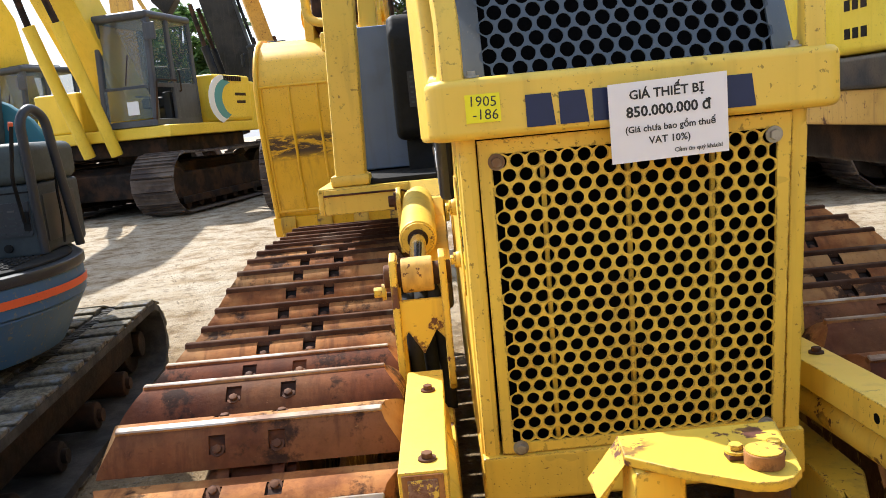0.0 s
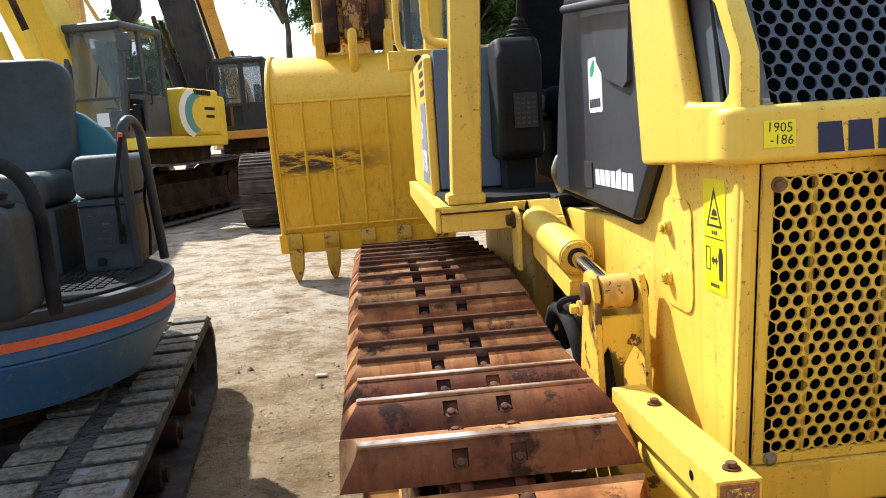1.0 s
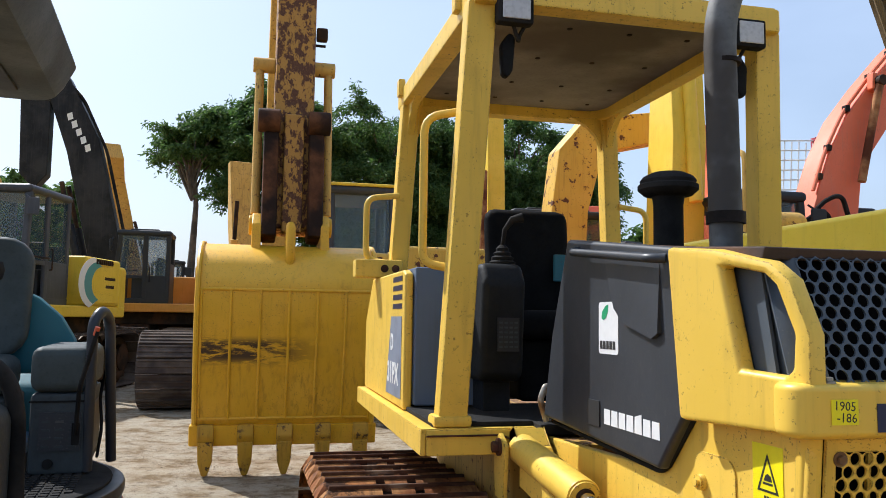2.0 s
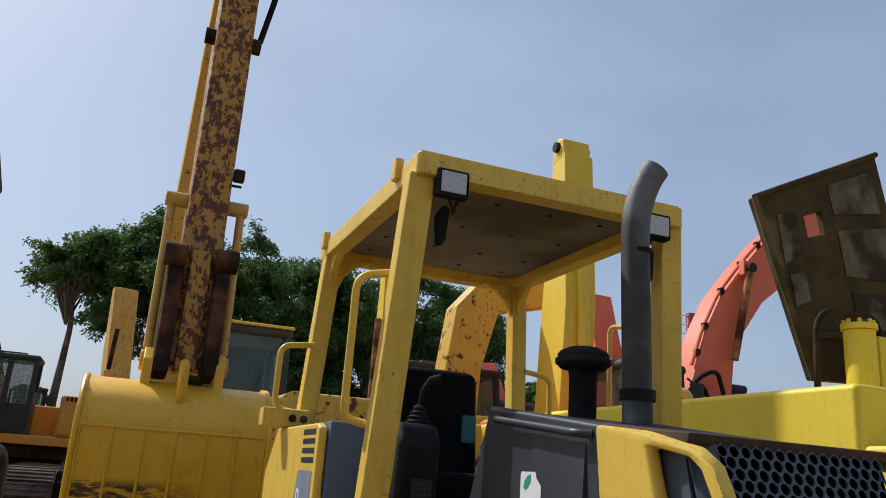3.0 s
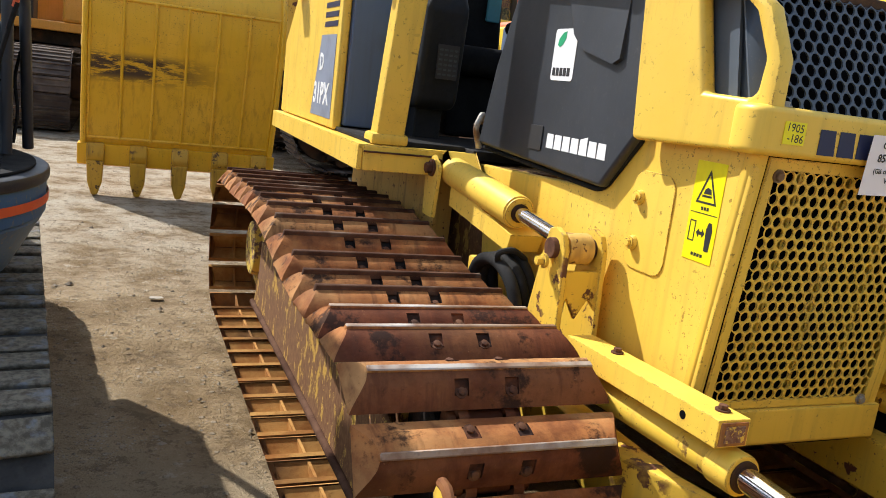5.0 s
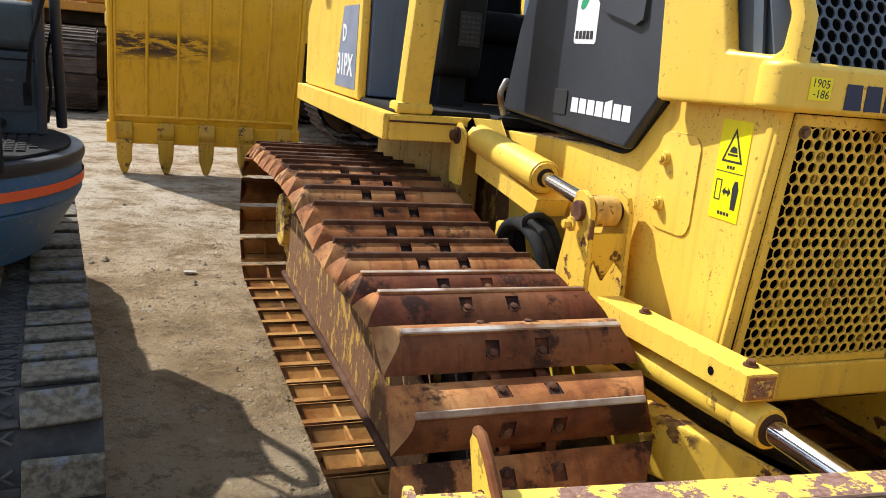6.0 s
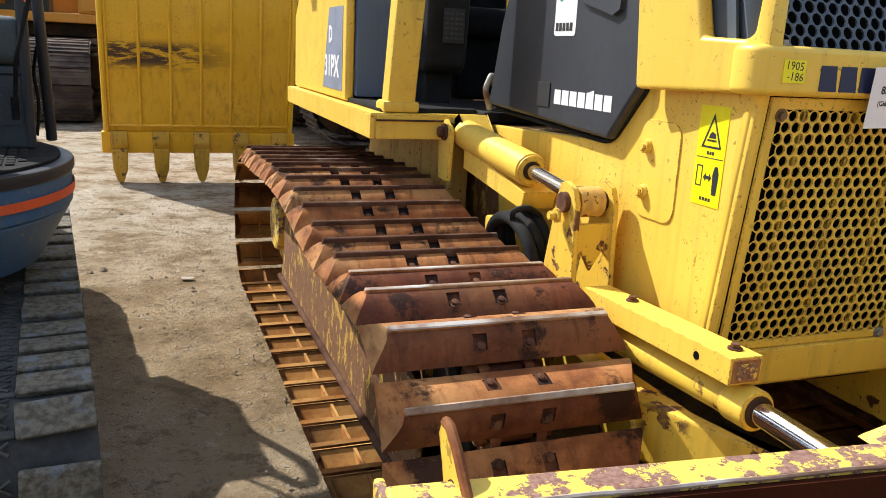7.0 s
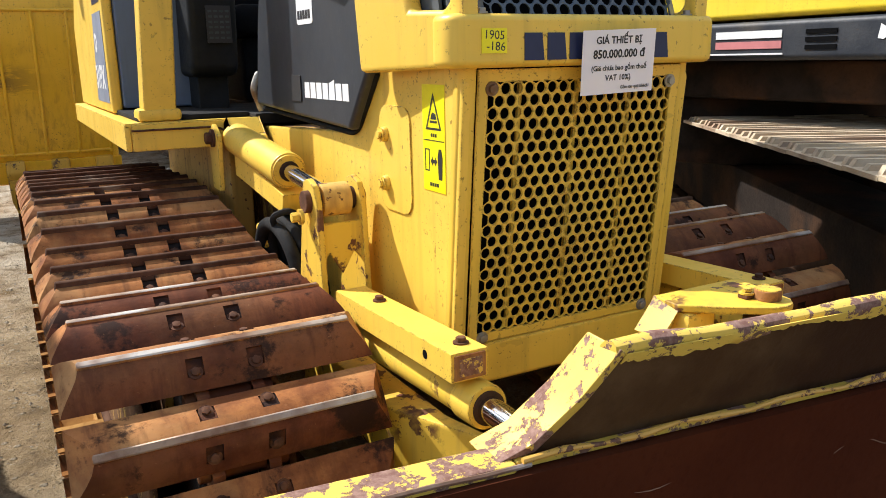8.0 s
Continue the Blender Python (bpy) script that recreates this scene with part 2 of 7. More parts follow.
VINYL.node_tree.nodes["Principled BSDF"].inputs["Specular IOR Level"].default_value = 0.08
GREY_VINYL = worn("grey_vinyl", (0.052, 0.064, 0.064), (0.068, 0.082, 0.082), (0.10, 0.10, 0.095), 0.55, 0.0, 7.0, 0.2, (0.6, 0.8))
CONSOLE = worn("black_console", (0.010, 0.0115, 0.0135), (0.017, 0.019, 0.022), (0.03, 0.03, 0.032), 0.6, 0.0, 6.0, 0.2, (0.58, 0.8))
CONSOLE.node_tree.nodes["Principled BSDF"].inputs["Specular IOR Level"].default_value = 0.14
GREY_PLASTIC = worn("grey_plastic", (0.034, 0.042, 0.047), (0.048, 0.058, 0.064), (0.085, 0.085, 0.082), 0.55, 0.0, 6.0, 0.2, (0.58, 0.8))
CHROME = flat("chrome_rod", (0.75, 0.75, 0.76), 0.12, 1.0, 0.1)
BOLT = worn("zinc_bolt", (0.32, 0.30, 0.26), (0.42, 0.40, 0.35), (0.20, 0.12, 0.07), 0.5, 0.5, 30.0, 0.2)
RUSTY_BOLT = worn("rusty_bolt", (0.09, 0.04, 0.025), (0.16, 0.075, 0.04), (0.06, 0.03, 0.02), 0.75, 0.3, 30.0, 0.3)
WHITE = flat("white_vinyl", (0.78, 0.78, 0.77), 0.45, 0, 0.08)
PAPER = flat("paper_in_plastic", (0.86, 0.82, 0.84), 0.22, 0, 0.05, 6.0)
INK = flat("black_ink", (0.02, 0.02, 0.022), 0.5, 0, 0.0)
NAVY = flat("navy_vinyl", (0.012, 0.018, 0.065), 0.4, 0, 0.15)
LABEL_YELLOW = flat("yellow_label", (0.90, 0.78, 0.004), 0.3, 0, 0.1)
LEAF_GREEN = flat("green_vinyl", (0.02, 0.33, 0.14), 0.4, 0, 0.05)
LAMP_LENS = flat("lamp_lens", (0.55, 0.55, 0.56), 0.15, 0.0, 0.3, 60.0)
CANOPY_GREY = worn("dusty_canopy_liner", (0.23, 0.195, 0.155), (0.30, 0.26, 0.21), (0.14, 0.11, 0.085), 0.85, 0, 3.0, 0.2)
# Near black for places behind holes and slots, the shade put into the colour.
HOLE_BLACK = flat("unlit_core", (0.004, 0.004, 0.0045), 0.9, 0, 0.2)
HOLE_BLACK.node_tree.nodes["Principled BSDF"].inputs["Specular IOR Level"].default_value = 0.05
GLASS = glass("cab_glass", (0.085, 0.115, 0.115), 0.38)
CAB_DARK = flat("cab_interior", (0.02, 0.022, 0.024), 0.7, 0, 0.3, 4.0)
PINK = flat("faded_red_stripe", (0.55, 0.20, 0.20), 0.5, 0, 0.3, 12.0)
TEAL_SWIRL = flat("teal_decal", (0.08, 0.30, 0.30), 0.4, 0, 0.1)


def ground_material():
    m, n, l, p = nodes_of("packed_dirt")
    tc = n.new("ShaderNodeTexCoord")
    v = tc.outputs["Object"]
    big = noise_tex(n, l, v, 0.45, 5)
    mid = noise_tex(n, l, v, 2.6, 10, 0.68)
    fine = noise_tex(n, l, v, 34, 8, 0.72)
    grit = noise_tex(n, l, v, 190, 4, 0.7)
    cells = n.new("ShaderNodeTexVoronoi")
    cells.inputs["Scale"].default_value = 62.0
    cells.inputs["Randomness"].default_value = 1.0
    l.new(v, cells.inputs["Vector"])
    stone = times(n, l, ramp(n, l, cells.outputs["Distance"], 0.34, 0.22), ramp(n, l, mid, 0.47, 0.60))
    col = blend(n, l, ramp(n, l, mid, 0.36, 0.64), (0.195, 0.128, 0.060), (0.375, 0.272, 0.152))
    col = blend(n, l, times(n, l, ramp(n, l, big, 0.50, 0.64), 0.65), col, (0.42, 0.335, 0.215))
    col = blend(n, l, times(n, l, ramp(n, l, fine, 0.52, 0.70), 0.65), col, (0.11, 0.075, 0.046))
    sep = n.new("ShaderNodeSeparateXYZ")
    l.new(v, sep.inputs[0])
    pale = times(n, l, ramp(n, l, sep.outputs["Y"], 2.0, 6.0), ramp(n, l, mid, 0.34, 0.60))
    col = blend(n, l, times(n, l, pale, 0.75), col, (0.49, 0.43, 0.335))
    tone = blend(n, l, cells.outputs["Color"], (0.20, 0.16, 0.12), (0.50, 0.45, 0.37))
    col = blend(n, l, times(n, l, stone, 0.85), col, tone)
    lumps = n.new("ShaderNodeTexVoronoi")
    lumps.inputs["Scale"].default_value = 21.0
    lumps.inputs["Randomness"].default_value = 1.0
    l.new(v, lumps.inputs["Vector"])
    clod = times(n, l, ramp(n, l, lumps.outputs["Distance"], 0.30, 0.20), ramp(n, l, lumps.outputs["Color"], 0.62, 0.66))
    col = blend(n, l, times(n, l, clod, 0.75), col, blend(n, l, mid, (0.14, 0.095, 0.05), (0.55, 0.48, 0.37)))
    scuff = noise_tex(n, l, v, 9.0, 9, 0.74)
    col = blend(n, l, times(n, l, ramp(n, l, scuff, 0.53, 0.60), 0.55), col, (0.115, 0.076, 0.040))
    col = blend(n, l, times(n, l, ramp(n, l, scuff, 0.40, 0.34), 0.6), col, (0.50, 0.43, 0.33))
    col = blend(n, l, times(n, l, ramp(n, l, grit, 0.58, 0.70), 0.7), col, (0.48, 0.405, 0.30))
    l.new(col, p.inputs["Base Color"])
    p.inputs["Roughness"].default_value = 0.95
    p.inputs["Specular IOR Level"].default_value = 0.2
    add = n.new("ShaderNodeMath")
    l.new(fine, add.inputs[0])
    l.new(mid, add.inputs[1])
    add2 = n.new("ShaderNodeMath")
    l.new(add.outputs[0], add2.inputs[0])
    both_stones = n.new("ShaderNodeMath")
    l.new(times(n, l, stone, 0.35), both_stones.inputs[0])
    l.new(times(n, l, clod, 0.6), both_stones.inputs[1])
    l.new(both_stones.outputs[0], add2.inputs[1])
    bumped(n, l, p, add2.outputs[0], 1.0, 0.035)
    return m


def shoe_material(name="shoe_rust", low=(0.170, 0.058, 0.021), high=(0.39, 0.158, 0.052), dust=0.68):
    """Track-shoe rust: red-brown ground, orange bloom, tan dust and black oil."""
    m, n, l, p = nodes_of(name)
    v = coords(n, l)
    a = noise_tex(n, l, v, 7.0, 8, 0.65)
    b = noise_tex(n, l, v, 3.2, 5, 0.6)
    c = noise_tex(n, l, v, 70.0, 6, 0.7)
    d = noise_tex(n, l, coords(n, l, (30, 6, 6)), 1.0, 5, 0.6)
    e = noise_tex(n, l, v, 5.0, 9, 0.7)
    col = blend(n, l, ramp(n, l, a, 0.36, 0.66), low, high)
    col = blend(n, l, times(n, l, ramp(n, l, b, 0.42, 0.66), dust), col, (0.49, 0.27, 0.105))
    col = blend(n, l, times(n, l, ramp(n, l, d, 0.50, 0.72), 0.6), col, (0.075, 0.028, 0.016))
    col = blend(n, l, times(n, l, ramp(n, l, e, 0.54, 0.62), 0.9), col, (0.022, 0.012, 0.009))
    col = blend(n, l, times(n, l, ramp(n, l, c, 0.55, 0.72), 0.45), col, (0.08, 0.03, 0.015))
    col = blend(n, l, times(n, l, ramp(n, l, c, 0.36, 0.28), 0.4), col, (0.38, 0.20, 0.09))
    l.new(col, p.inputs["Base Color"])
    r = n.new("ShaderNodeMapRange")
    r.inputs["To Min"].default_value, r.inputs["To Max"].default_value = 0.62, 1.0
    l.new(a, r.inputs["Value"])
    l.new(r.outputs["Result"], p.inputs["Roughness"])
    p.inputs["Specular IOR Level"].default_value = 0.14
    bumped(n, l, p, c, 0.5, 0.003)
    return m


SHOE_RUST = shoe_material()
# Darker copy of the shoe rust: shade on the front faces put into colour.
SHOE_SHADED = shoe_material("shaded_rust", (0.075, 0.022, 0.011), (0.165, 0.056, 0.026), 0.12)


def leaf_material(name, a, b):
    m, n, l, p = nodes_of(name)
    g = n.new("ShaderNodeNewGeometry")
    col = blend(n, l, g.outputs["Random Per Island"], a, b)
    l.new(col, p.inputs["Base Color"])
    p.inputs["Roughness"].default_value = 0.6
    thin = n.new("ShaderNodeBsdfTranslucent")
    l.new(col, thin.inputs["Color"])
    both_sides = n.new("ShaderNodeMixShader")
    both_sides.inputs[0].default_value = 0.45
    l.new(p.outputs[0], both_sides.inputs[1])
    l.new(thin.outputs[0], both_sides.inputs[2])
    l.new(both_sides.outputs[0], n["Material Output"].inputs["Surface"])
    return m


GROUND = ground_material()
LEAVES = leaf_material("tree_leaves", (0.034, 0.085, 0.016), (0.125, 0.215, 0.052))
BARK = worn("grey_bark", (0.12, 0.10, 0.08), (0.18, 0.15, 0.12), (0.08, 0.07, 0.06), 0.9, 0, 5.0, 0.6)
STONE = worn("pebble_stone", (0.24, 0.19, 0.13), (0.38, 0.32, 0.24), (0.14, 0.11, 0.08), 0.9, 0, 9.0, 0.3)


def bucket_material():
    """Fresh yellow with one scraped band of grime across it."""
    m = YELLOW_BUCKET.copy()
    m.name = "scraped_yellow_paint"
    n, l = m.node_tree.nodes, m.node_tree.links
    p = n["Principled BSDF"]
    old = p.inputs["Base Color"].links[0].from_socket
    tc = n.new("ShaderNodeTexCoord")
    sep = n.new("ShaderNodeSeparateXYZ")
    l.new(tc.outputs["Object"], sep.inputs[0])
    mp = n.new("ShaderNodeMapping")
    mp.inputs["Scale"].default_value = (0.42, 1.0, 1.7)
    l.new(tc.outputs["Object"], mp.inputs["Vector"])
    f = noise_tex(n, l, mp.outputs["Vector"], 7.0, 10, 0.74)
    g = noise_tex(n, l, tc.outputs["Object"], 2.2, 4)
    up = ramp(n, l, sep.outputs["Z"], 0.98, 1.10)
    down = ramp(n, l, sep.outputs["Z"], 1.30, 1.20)
    spot = ramp(n, l, sep.outputs["X"], 0.40, -0.30)
    band = times(n, l, times(n, l, times(n, l, up, down), spot), times(n, l, ramp(n, l, f, 0.43, 0.51), ramp(n, l, g, 0.12, 0.26)))
    drip = noise_tex(n, l, coords(n, l, (24, 24, 1.1), False), 1.0, 6, 0.6)
    runs = times(n, l, times(n, l, ramp(n, l, sep.outputs["Z"], 0.35, 0.60), ramp(n, l, sep.outputs["Z"], 1.16, 0.95)), times(n, l, ramp(n, l, drip, 0.50, 0.70), 0.45))
    stained = blend(n, l, runs, old, (0.34, 0.15, 0.01))
    l.new(blend(n, l, band, stained, (0.060, 0.030, 0.014)), p.inputs["Base Color"])
    return m


BUCKET_SCRAPED = bucket_material()


# ---- shape tools ----
def part(name, bm, material, parent=None, label="", smooth=40.0):
    """One mesh object from a bmesh, under a thing or a part."""
    me = bpy.data.meshes.new(name)
    bmesh.ops.recalc_face_normals(bm, faces=bm.faces)
    for f in bm.faces:
        f.smooth = True
    for e in bm.edges:
        if len(e.link_faces) == 2 and e.calc_face_angle(0) > radians(smooth):
            e.smooth = False
    bm.to_mesh(me)
    bm.free()
    for mt in material if isinstance(material, (list, tuple)) else (material,):
        me.materials.append(mt)
    ob = new(name, me)
    ob.parent = parent
    if 8 < len(me.polygons) < 6000:
        wn_mod = ob.modifiers.new("weighted", "WEIGHTED_NORMAL")
        wn_mod.keep_sharp, wn_mod.weight = True, 80
    if label:
        ob["label"] = label
    return ob


def root(name, loc, label, category, group="", turn=0.0, kind=""):
    ob = new(name)
    ob.empty_display_size = 0.1
    ob.matrix_basis = pose(*loc, 0, 0, turn)
    return tagged(ob, label, category, group, kind)


def bevel(bm, width, seg=2, angle=30.0):
    if width:
        edges = [e for e in bm.edges if len(e.link_faces) == 2 and e.calc_face_angle(0) > radians(angle)]
        bmesh.ops.bevel(bm, geom=edges, offset=width, segments=seg, affect="EDGES", profile=0.5, clamp_overlap=True)
    return bm


def merge(*bms):
    out = bms[0]
    for b in bms[1:]:
        me = bpy.data.meshes.new("tmp")
        b.to_mesh(me)
        b.free()
        out.from_mesh(me)
        bpy.data.meshes.remove(me)
    return out


def box(x0, x1, y0, y1, z0, z1, bev=0.0, seg=2, m=None):
    bm = bmesh.new()
    bmesh.ops.create_cube(bm, size=1.0)
    bmesh.ops.scale(bm, verts=bm.verts, vec=(x1 - x0, y1 - y0, z1 - z0))
    bmesh.ops.translate(bm, verts=bm.verts, vec=((x0 + x1) / 2, (y0 + y1) / 2, (z0 + z1) / 2))
    bevel(bm, bev, seg)
    if m is not None:
        bmesh.ops.transform(bm, matrix=m, verts=bm.verts)
    return bm


def prism(points, axis, a, b, bev=0.0, seg=2):
    """A polygon drawn in the plane across an axis, pulled from a to b along it. Points are (y, z), (x, z) or (x, y)."""
    def at(p, k):
        return {"x": (k, p[0], p[1]), "y": (p[0], k, p[1]), "z": (p[0], p[1], k)}[axis]
    bm = bmesh.new()
    lo = [bm.verts.new(at(p, a)) for p in points]
    hi = [bm.verts.new(at(p, b)) for p in points]
    n = len(points)
    bm.faces.new(lo)
    bm.faces.new(hi[::-1])
    for i in range(n):
        bm.faces.new((lo[i], hi[i], hi[(i + 1) % n], lo[(i + 1) % n]))
    bmesh.ops.recalc_face_normals(bm, faces=bm.faces)
    return bevel(bm, bev, seg)


def frame_prism(outer, inner, axis, a, b, bev=0.0):
    """A plate with a hole: two outlines of the same count."""
    def at(p, k):
        return {"x": (k, p[0], p[1]), "y": (p[0], k, p[1]), "z": (p[0], p[1], k)}[axis]
    bm = bmesh.new()
    n = len(outer)
    rings = [[bm.verts.new(at(p, k)) for p in o] for k in (a, b) for o in (outer, inner)]
    for i in range(n):
        j = (i + 1) % n
        for r, s in ((0, 1), (1, 3), (3, 2), (2, 0)):
            bm.faces.new((rings[r][i], rings[r][j], rings[s][j], rings[s][i]))
    bmesh.ops.recalc_face_normals(bm, faces=bm.faces)
    return bevel(bm, bev)


def rod(p0, p1, r0, r1=None, seg=20, cap=True, bev=0.0):
    r1 = r0 if r1 is None else r1
    p0, p1 = Vector(p0), Vector(p1)
    d = p1 - p0
    bm = bmesh.new()
    bmesh.ops.create_cone(bm, cap_ends=cap, segments=seg, radius1=r0, radius2=r1, depth=d.length)
    bevel(bm, bev, 2, 60)
    q = d.to_track_quat("Z", "Y").to_matrix().to_4x4()
    bmesh.ops.transform(bm, matrix=Matrix.Translation((p0 + p1) / 2) @ q, verts=bm.verts)
    return bm


def rounded(points, r, steps=5, closed=False):
    """A polyline with its corners rounded off."""
    pts = [Vector(p) for p in points]
    out = []
    n = len(pts)
    for i, p in enumerate(pts):
        if not closed and i in (0, n - 1):
            out.append(p)
            continue
        a, b = pts[i - 1] - p, pts[(i + 1) % n] - p
        k = min(r, a.length * 0.49, b.length * 0.49)
        a, b = p + a.normalized() * k, p + b.normalized() * k
        for s in range(steps + 1):
            t = s / steps
            out.append(a * (1 - t) ** 2 + p * 2 * t * (1 - t) + b * t * t)
    return out


def tube(points, r, bend=0.0, seg=12, steps=5):
    """A round bar along a line of points."""
    pts = rounded(points, bend, steps) if bend else [Vector(p) for p in points]
    bm = bmesh.new()
    rings = []
    side = None
    for i, p in enumerate(pts):
        d = (pts[min(i + 1, len(pts) - 1)] - pts[max(i - 1, 0)]).normalized()
        if side is None:
            side = d.orthogonal().normalized()
        side = (side - d * side.dot(d)).normalized()
        up = d.cross(side)
        rr = r[i] if isinstance(r, (list, tuple)) else r
        rings.append([bm.verts.new(p + (side * math.cos(a) + up * math.sin(a)) * rr) for a in (2 * math.pi * k / seg for k in range(seg))])
    for u, w in zip(rings, rings[1:]):
        for k in range(seg):
            bm.faces.new((u[k], u[(k + 1) % seg], w[(k + 1) % seg], w[k]))
    bm.faces.new(rings[0][::-1])
    bm.faces.new(rings[-1])
    return bm


def lathe(profile, seg=28, m=None):
    """Turned round z from (radius, z) pairs."""
    bm = bmesh.new()
    rings = [[bm.verts.new((r * math.cos(2 * math.pi * k / seg), r * math.sin(2 * math.pi * k / seg), z)) for k in range(seg)] for r, z in profile]
    for u, w in zip(rings, rings[1:]):
        for k in range(seg):
            bm.faces.new((u[k], u[(k + 1) % seg], w[(k + 1) % seg], w[k]))
    bm.faces.new(rings[0][::-1])
    bm.faces.new(rings[-1])
    if m is not None:
        bmesh.ops.transform(bm, matrix=m, verts=bm.verts)
    return bm


def bolt(p, d, r=0.012, h=0.01):
    """A hexagonal head on a washer, standing on p towards d."""
    p, d = Vector(p), Vector(d).normalized()
    return merge(rod(p, p + d * h * 0.3, r * 1.5, seg=18), rod(p + d * h * 0.3, p + d * h, r, seg=6, bev=r * 0.12))


def words(body, size, m, align="CENTER", thick=0.0004, bold=0.0):
    """Flat lettering as a bmesh, set by the matrix m (x along the line, y up)."""
    cu = bpy.data.curves.new("words", "FONT")
    cu.body, cu.size, cu.align_x, cu.align_y = body, size, align, "CENTER"
    cu.extrude, cu.offset, cu.resolution_u = thick, bold, 2
    ob = bpy.data.objects.new("words", cu)
    me = bpy.data.meshes.new_from_object(ob)
    bm = bmesh.new()
    bm.from_mesh(me)
    bmesh.ops.transform(bm, matrix=m, verts=bm.verts)
    bpy.data.meshes.remove(me)
    bpy.data.objects.remove(ob)
    return bm


def lying(x, y, z, facing):
    """Pose of a flat drawing whose x runs along the surface and whose y points up, seen from facing ('-y' or '-x')."""
    if facing == "-y":
        return pose(x, y, z, 90, 0, 0)
    return pose(x, y, z, 90, 0, -90)


def holed_plate(x0, dx, cols, z0, dz, rows, r, depth, at, first=0):
    """A sheet of staggered round holes. at(x, z, d) gives the place of a sheet point at a depth."""
    h2 = (dx * dx / 4 + dz * dz) / (2 * dz)
    h1 = ((dx * dx / 4 + dz * dz) / 2 - dx * dx / 4) / dz
    corners = [(dx / 2, -h1), (dx / 2, h1), (0, h2), (-dx / 2, h1), (-dx / 2, -h1), (0, -h2)]
    edge = []
    for i in range(6):
        a, b = corners[i], corners[(i + 1) % 6]
        edge += [a, ((a[0] + b[0]) / 2, (a[1] + b[1]) / 2)]
    ring = [(r * math.cos(math.atan2(q, p)), r * math.sin(math.atan2(q, p))) for p, q in edge]
    verts, faces = [], []
    for j in range(rows):
        odd = (j + first) % 2
        for i in range(cols - odd):
            cx, cz = x0 + i * dx + odd * dx / 2, z0 - j * dz
            base = len(verts)
            verts += [at(cx + p, cz + q, 0) for p, q in edge] + [at(cx + p, cz + q, 0) for p, q in ring] + [at(cx + p, cz + q, depth) for p, q in ring]
            for k in range(12):
                n = (k + 1) % 12
                faces.append((base + k, base + n, base + 12 + n, base + 12 + k))
                faces.append((base + 12 + k, base + 12 + n, base + 24 + n, base + 24 + k))
    me = bpy.data.meshes.new("tmp")
    me.from_pydata(verts, [], faces)
    bm = bmesh.new()
    bm.from_mesh(me)
    bpy.data.meshes.remove(me)
    bmesh.ops.remove_doubles(bm, verts=bm.verts, dist=0.0003)
    return bm


# ---- ground ----
def ground():
    k = np.linspace(-1, 1, 181)
    g = np.sign(k) * (9 * np.abs(k) + 900 * np.abs(k) ** 7)
    bm = bmesh.new()
    grid = []
    for y in g:
        row = []
        for x in g:
            px, py = x - 1.0, y + 4.0
            far = max(abs(x), abs(y))
            h = 0.02 * noise.noise((px * 0.7, py * 0.7, 0)) + 0.009 * noise.noise((px * 3.1, py * 3.1, 4)) if far < 40 else 0.0
            row.append(bm.verts.new((px, py, h - 0.012)))
        grid.append(row)
    for a, b in zip(grid, grid[1:]):
        for i in range(len(a) - 1):
            bm.faces.new((a[i], a[i + 1], b[i + 1], b[i]))
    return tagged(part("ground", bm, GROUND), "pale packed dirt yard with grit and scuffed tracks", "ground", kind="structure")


ground()


def pebbles():
    rng = np.random.default_rng(5)
    n = 7000
    x, y = rng.uniform(-3.6, -0.9, n), rng.uniform(-0.3, 9.0, n)
    keep = np.array([noise.noise((a * 0.9, b * 0.9, 2)) for a, b in zip(x, y)]) > rng.uniform(-0.5, 0.35, n)
    x, y = x[keep], y[keep]
    r = rng.choice((0.002, 0.003, 0.004, 0.005, 0.008), len(x), p=(0.3, 0.3, 0.22, 0.13, 0.05)) * rng.uniform(0.7, 1.4, len(x))
    corners = np.array(((1, 0, 0), (0, 1, 0), (-1, 0, 0), (0, -1, 0), (0, 0, 0.75), (0, 0, -0.5)))
    verts = corners[None] * (r[:, None] * rng.uniform(0.7, 1.4, (len(x), 6)))[..., None]
    x[:60], y[:60] = rng.uniform(-2.0, -1.05, 60), rng.uniform(0.6, 5.0, 60)
    verts = verts * np.where(np.arange(len(x)) < 60, 2.6, 1.0)[:, None, None]
    verts += np.stack([x, y, np.full(len(x), 0.001)], 1)[:, None]
    tris = np.array(((0, 1, 4), (1, 2, 4), (2, 3, 4), (3, 0, 4), (1, 0, 5), (2, 1, 5), (3, 2, 5), (0, 3, 5)))
    faces = (tris[None] + 6 * np.arange(len(x))[:, None, None]).reshape(-1, 3)
    me = bpy.data.meshes.new("gravel")
    me.from_pydata(verts.reshape(-1, 3).tolist(), [], faces.tolist())
    me.materials.append(STONE)
    return tagged(new("gravel", me), "loose grey stones and grit scattered over the dirt", "gravel", kind="stuff")


pebbles()
scrap = root("paper_scrap", (-1.38, 3.01, 0.002), "torn pale paper scrap lying on the dirt", "litter")
part("sheet", prism([(-0.035, -0.020), (0.014, -0.028), (0.040, -0.008), (0.028, 0.022), (-0.008, 0.016), (-0.032, 0.024)], "z", 0.0, 0.003, 0.001), flat("weathered_paper", (0.30, 0.26, 0.20), 0.8, 0, 0.4), scrap)


# ---- bulldozer ----
dozer = root("bulldozer", (0.04, 0, 0), "used yellow crawler bulldozer with black side panels and rusty tracks", "bulldozer")
HALF = 0.325


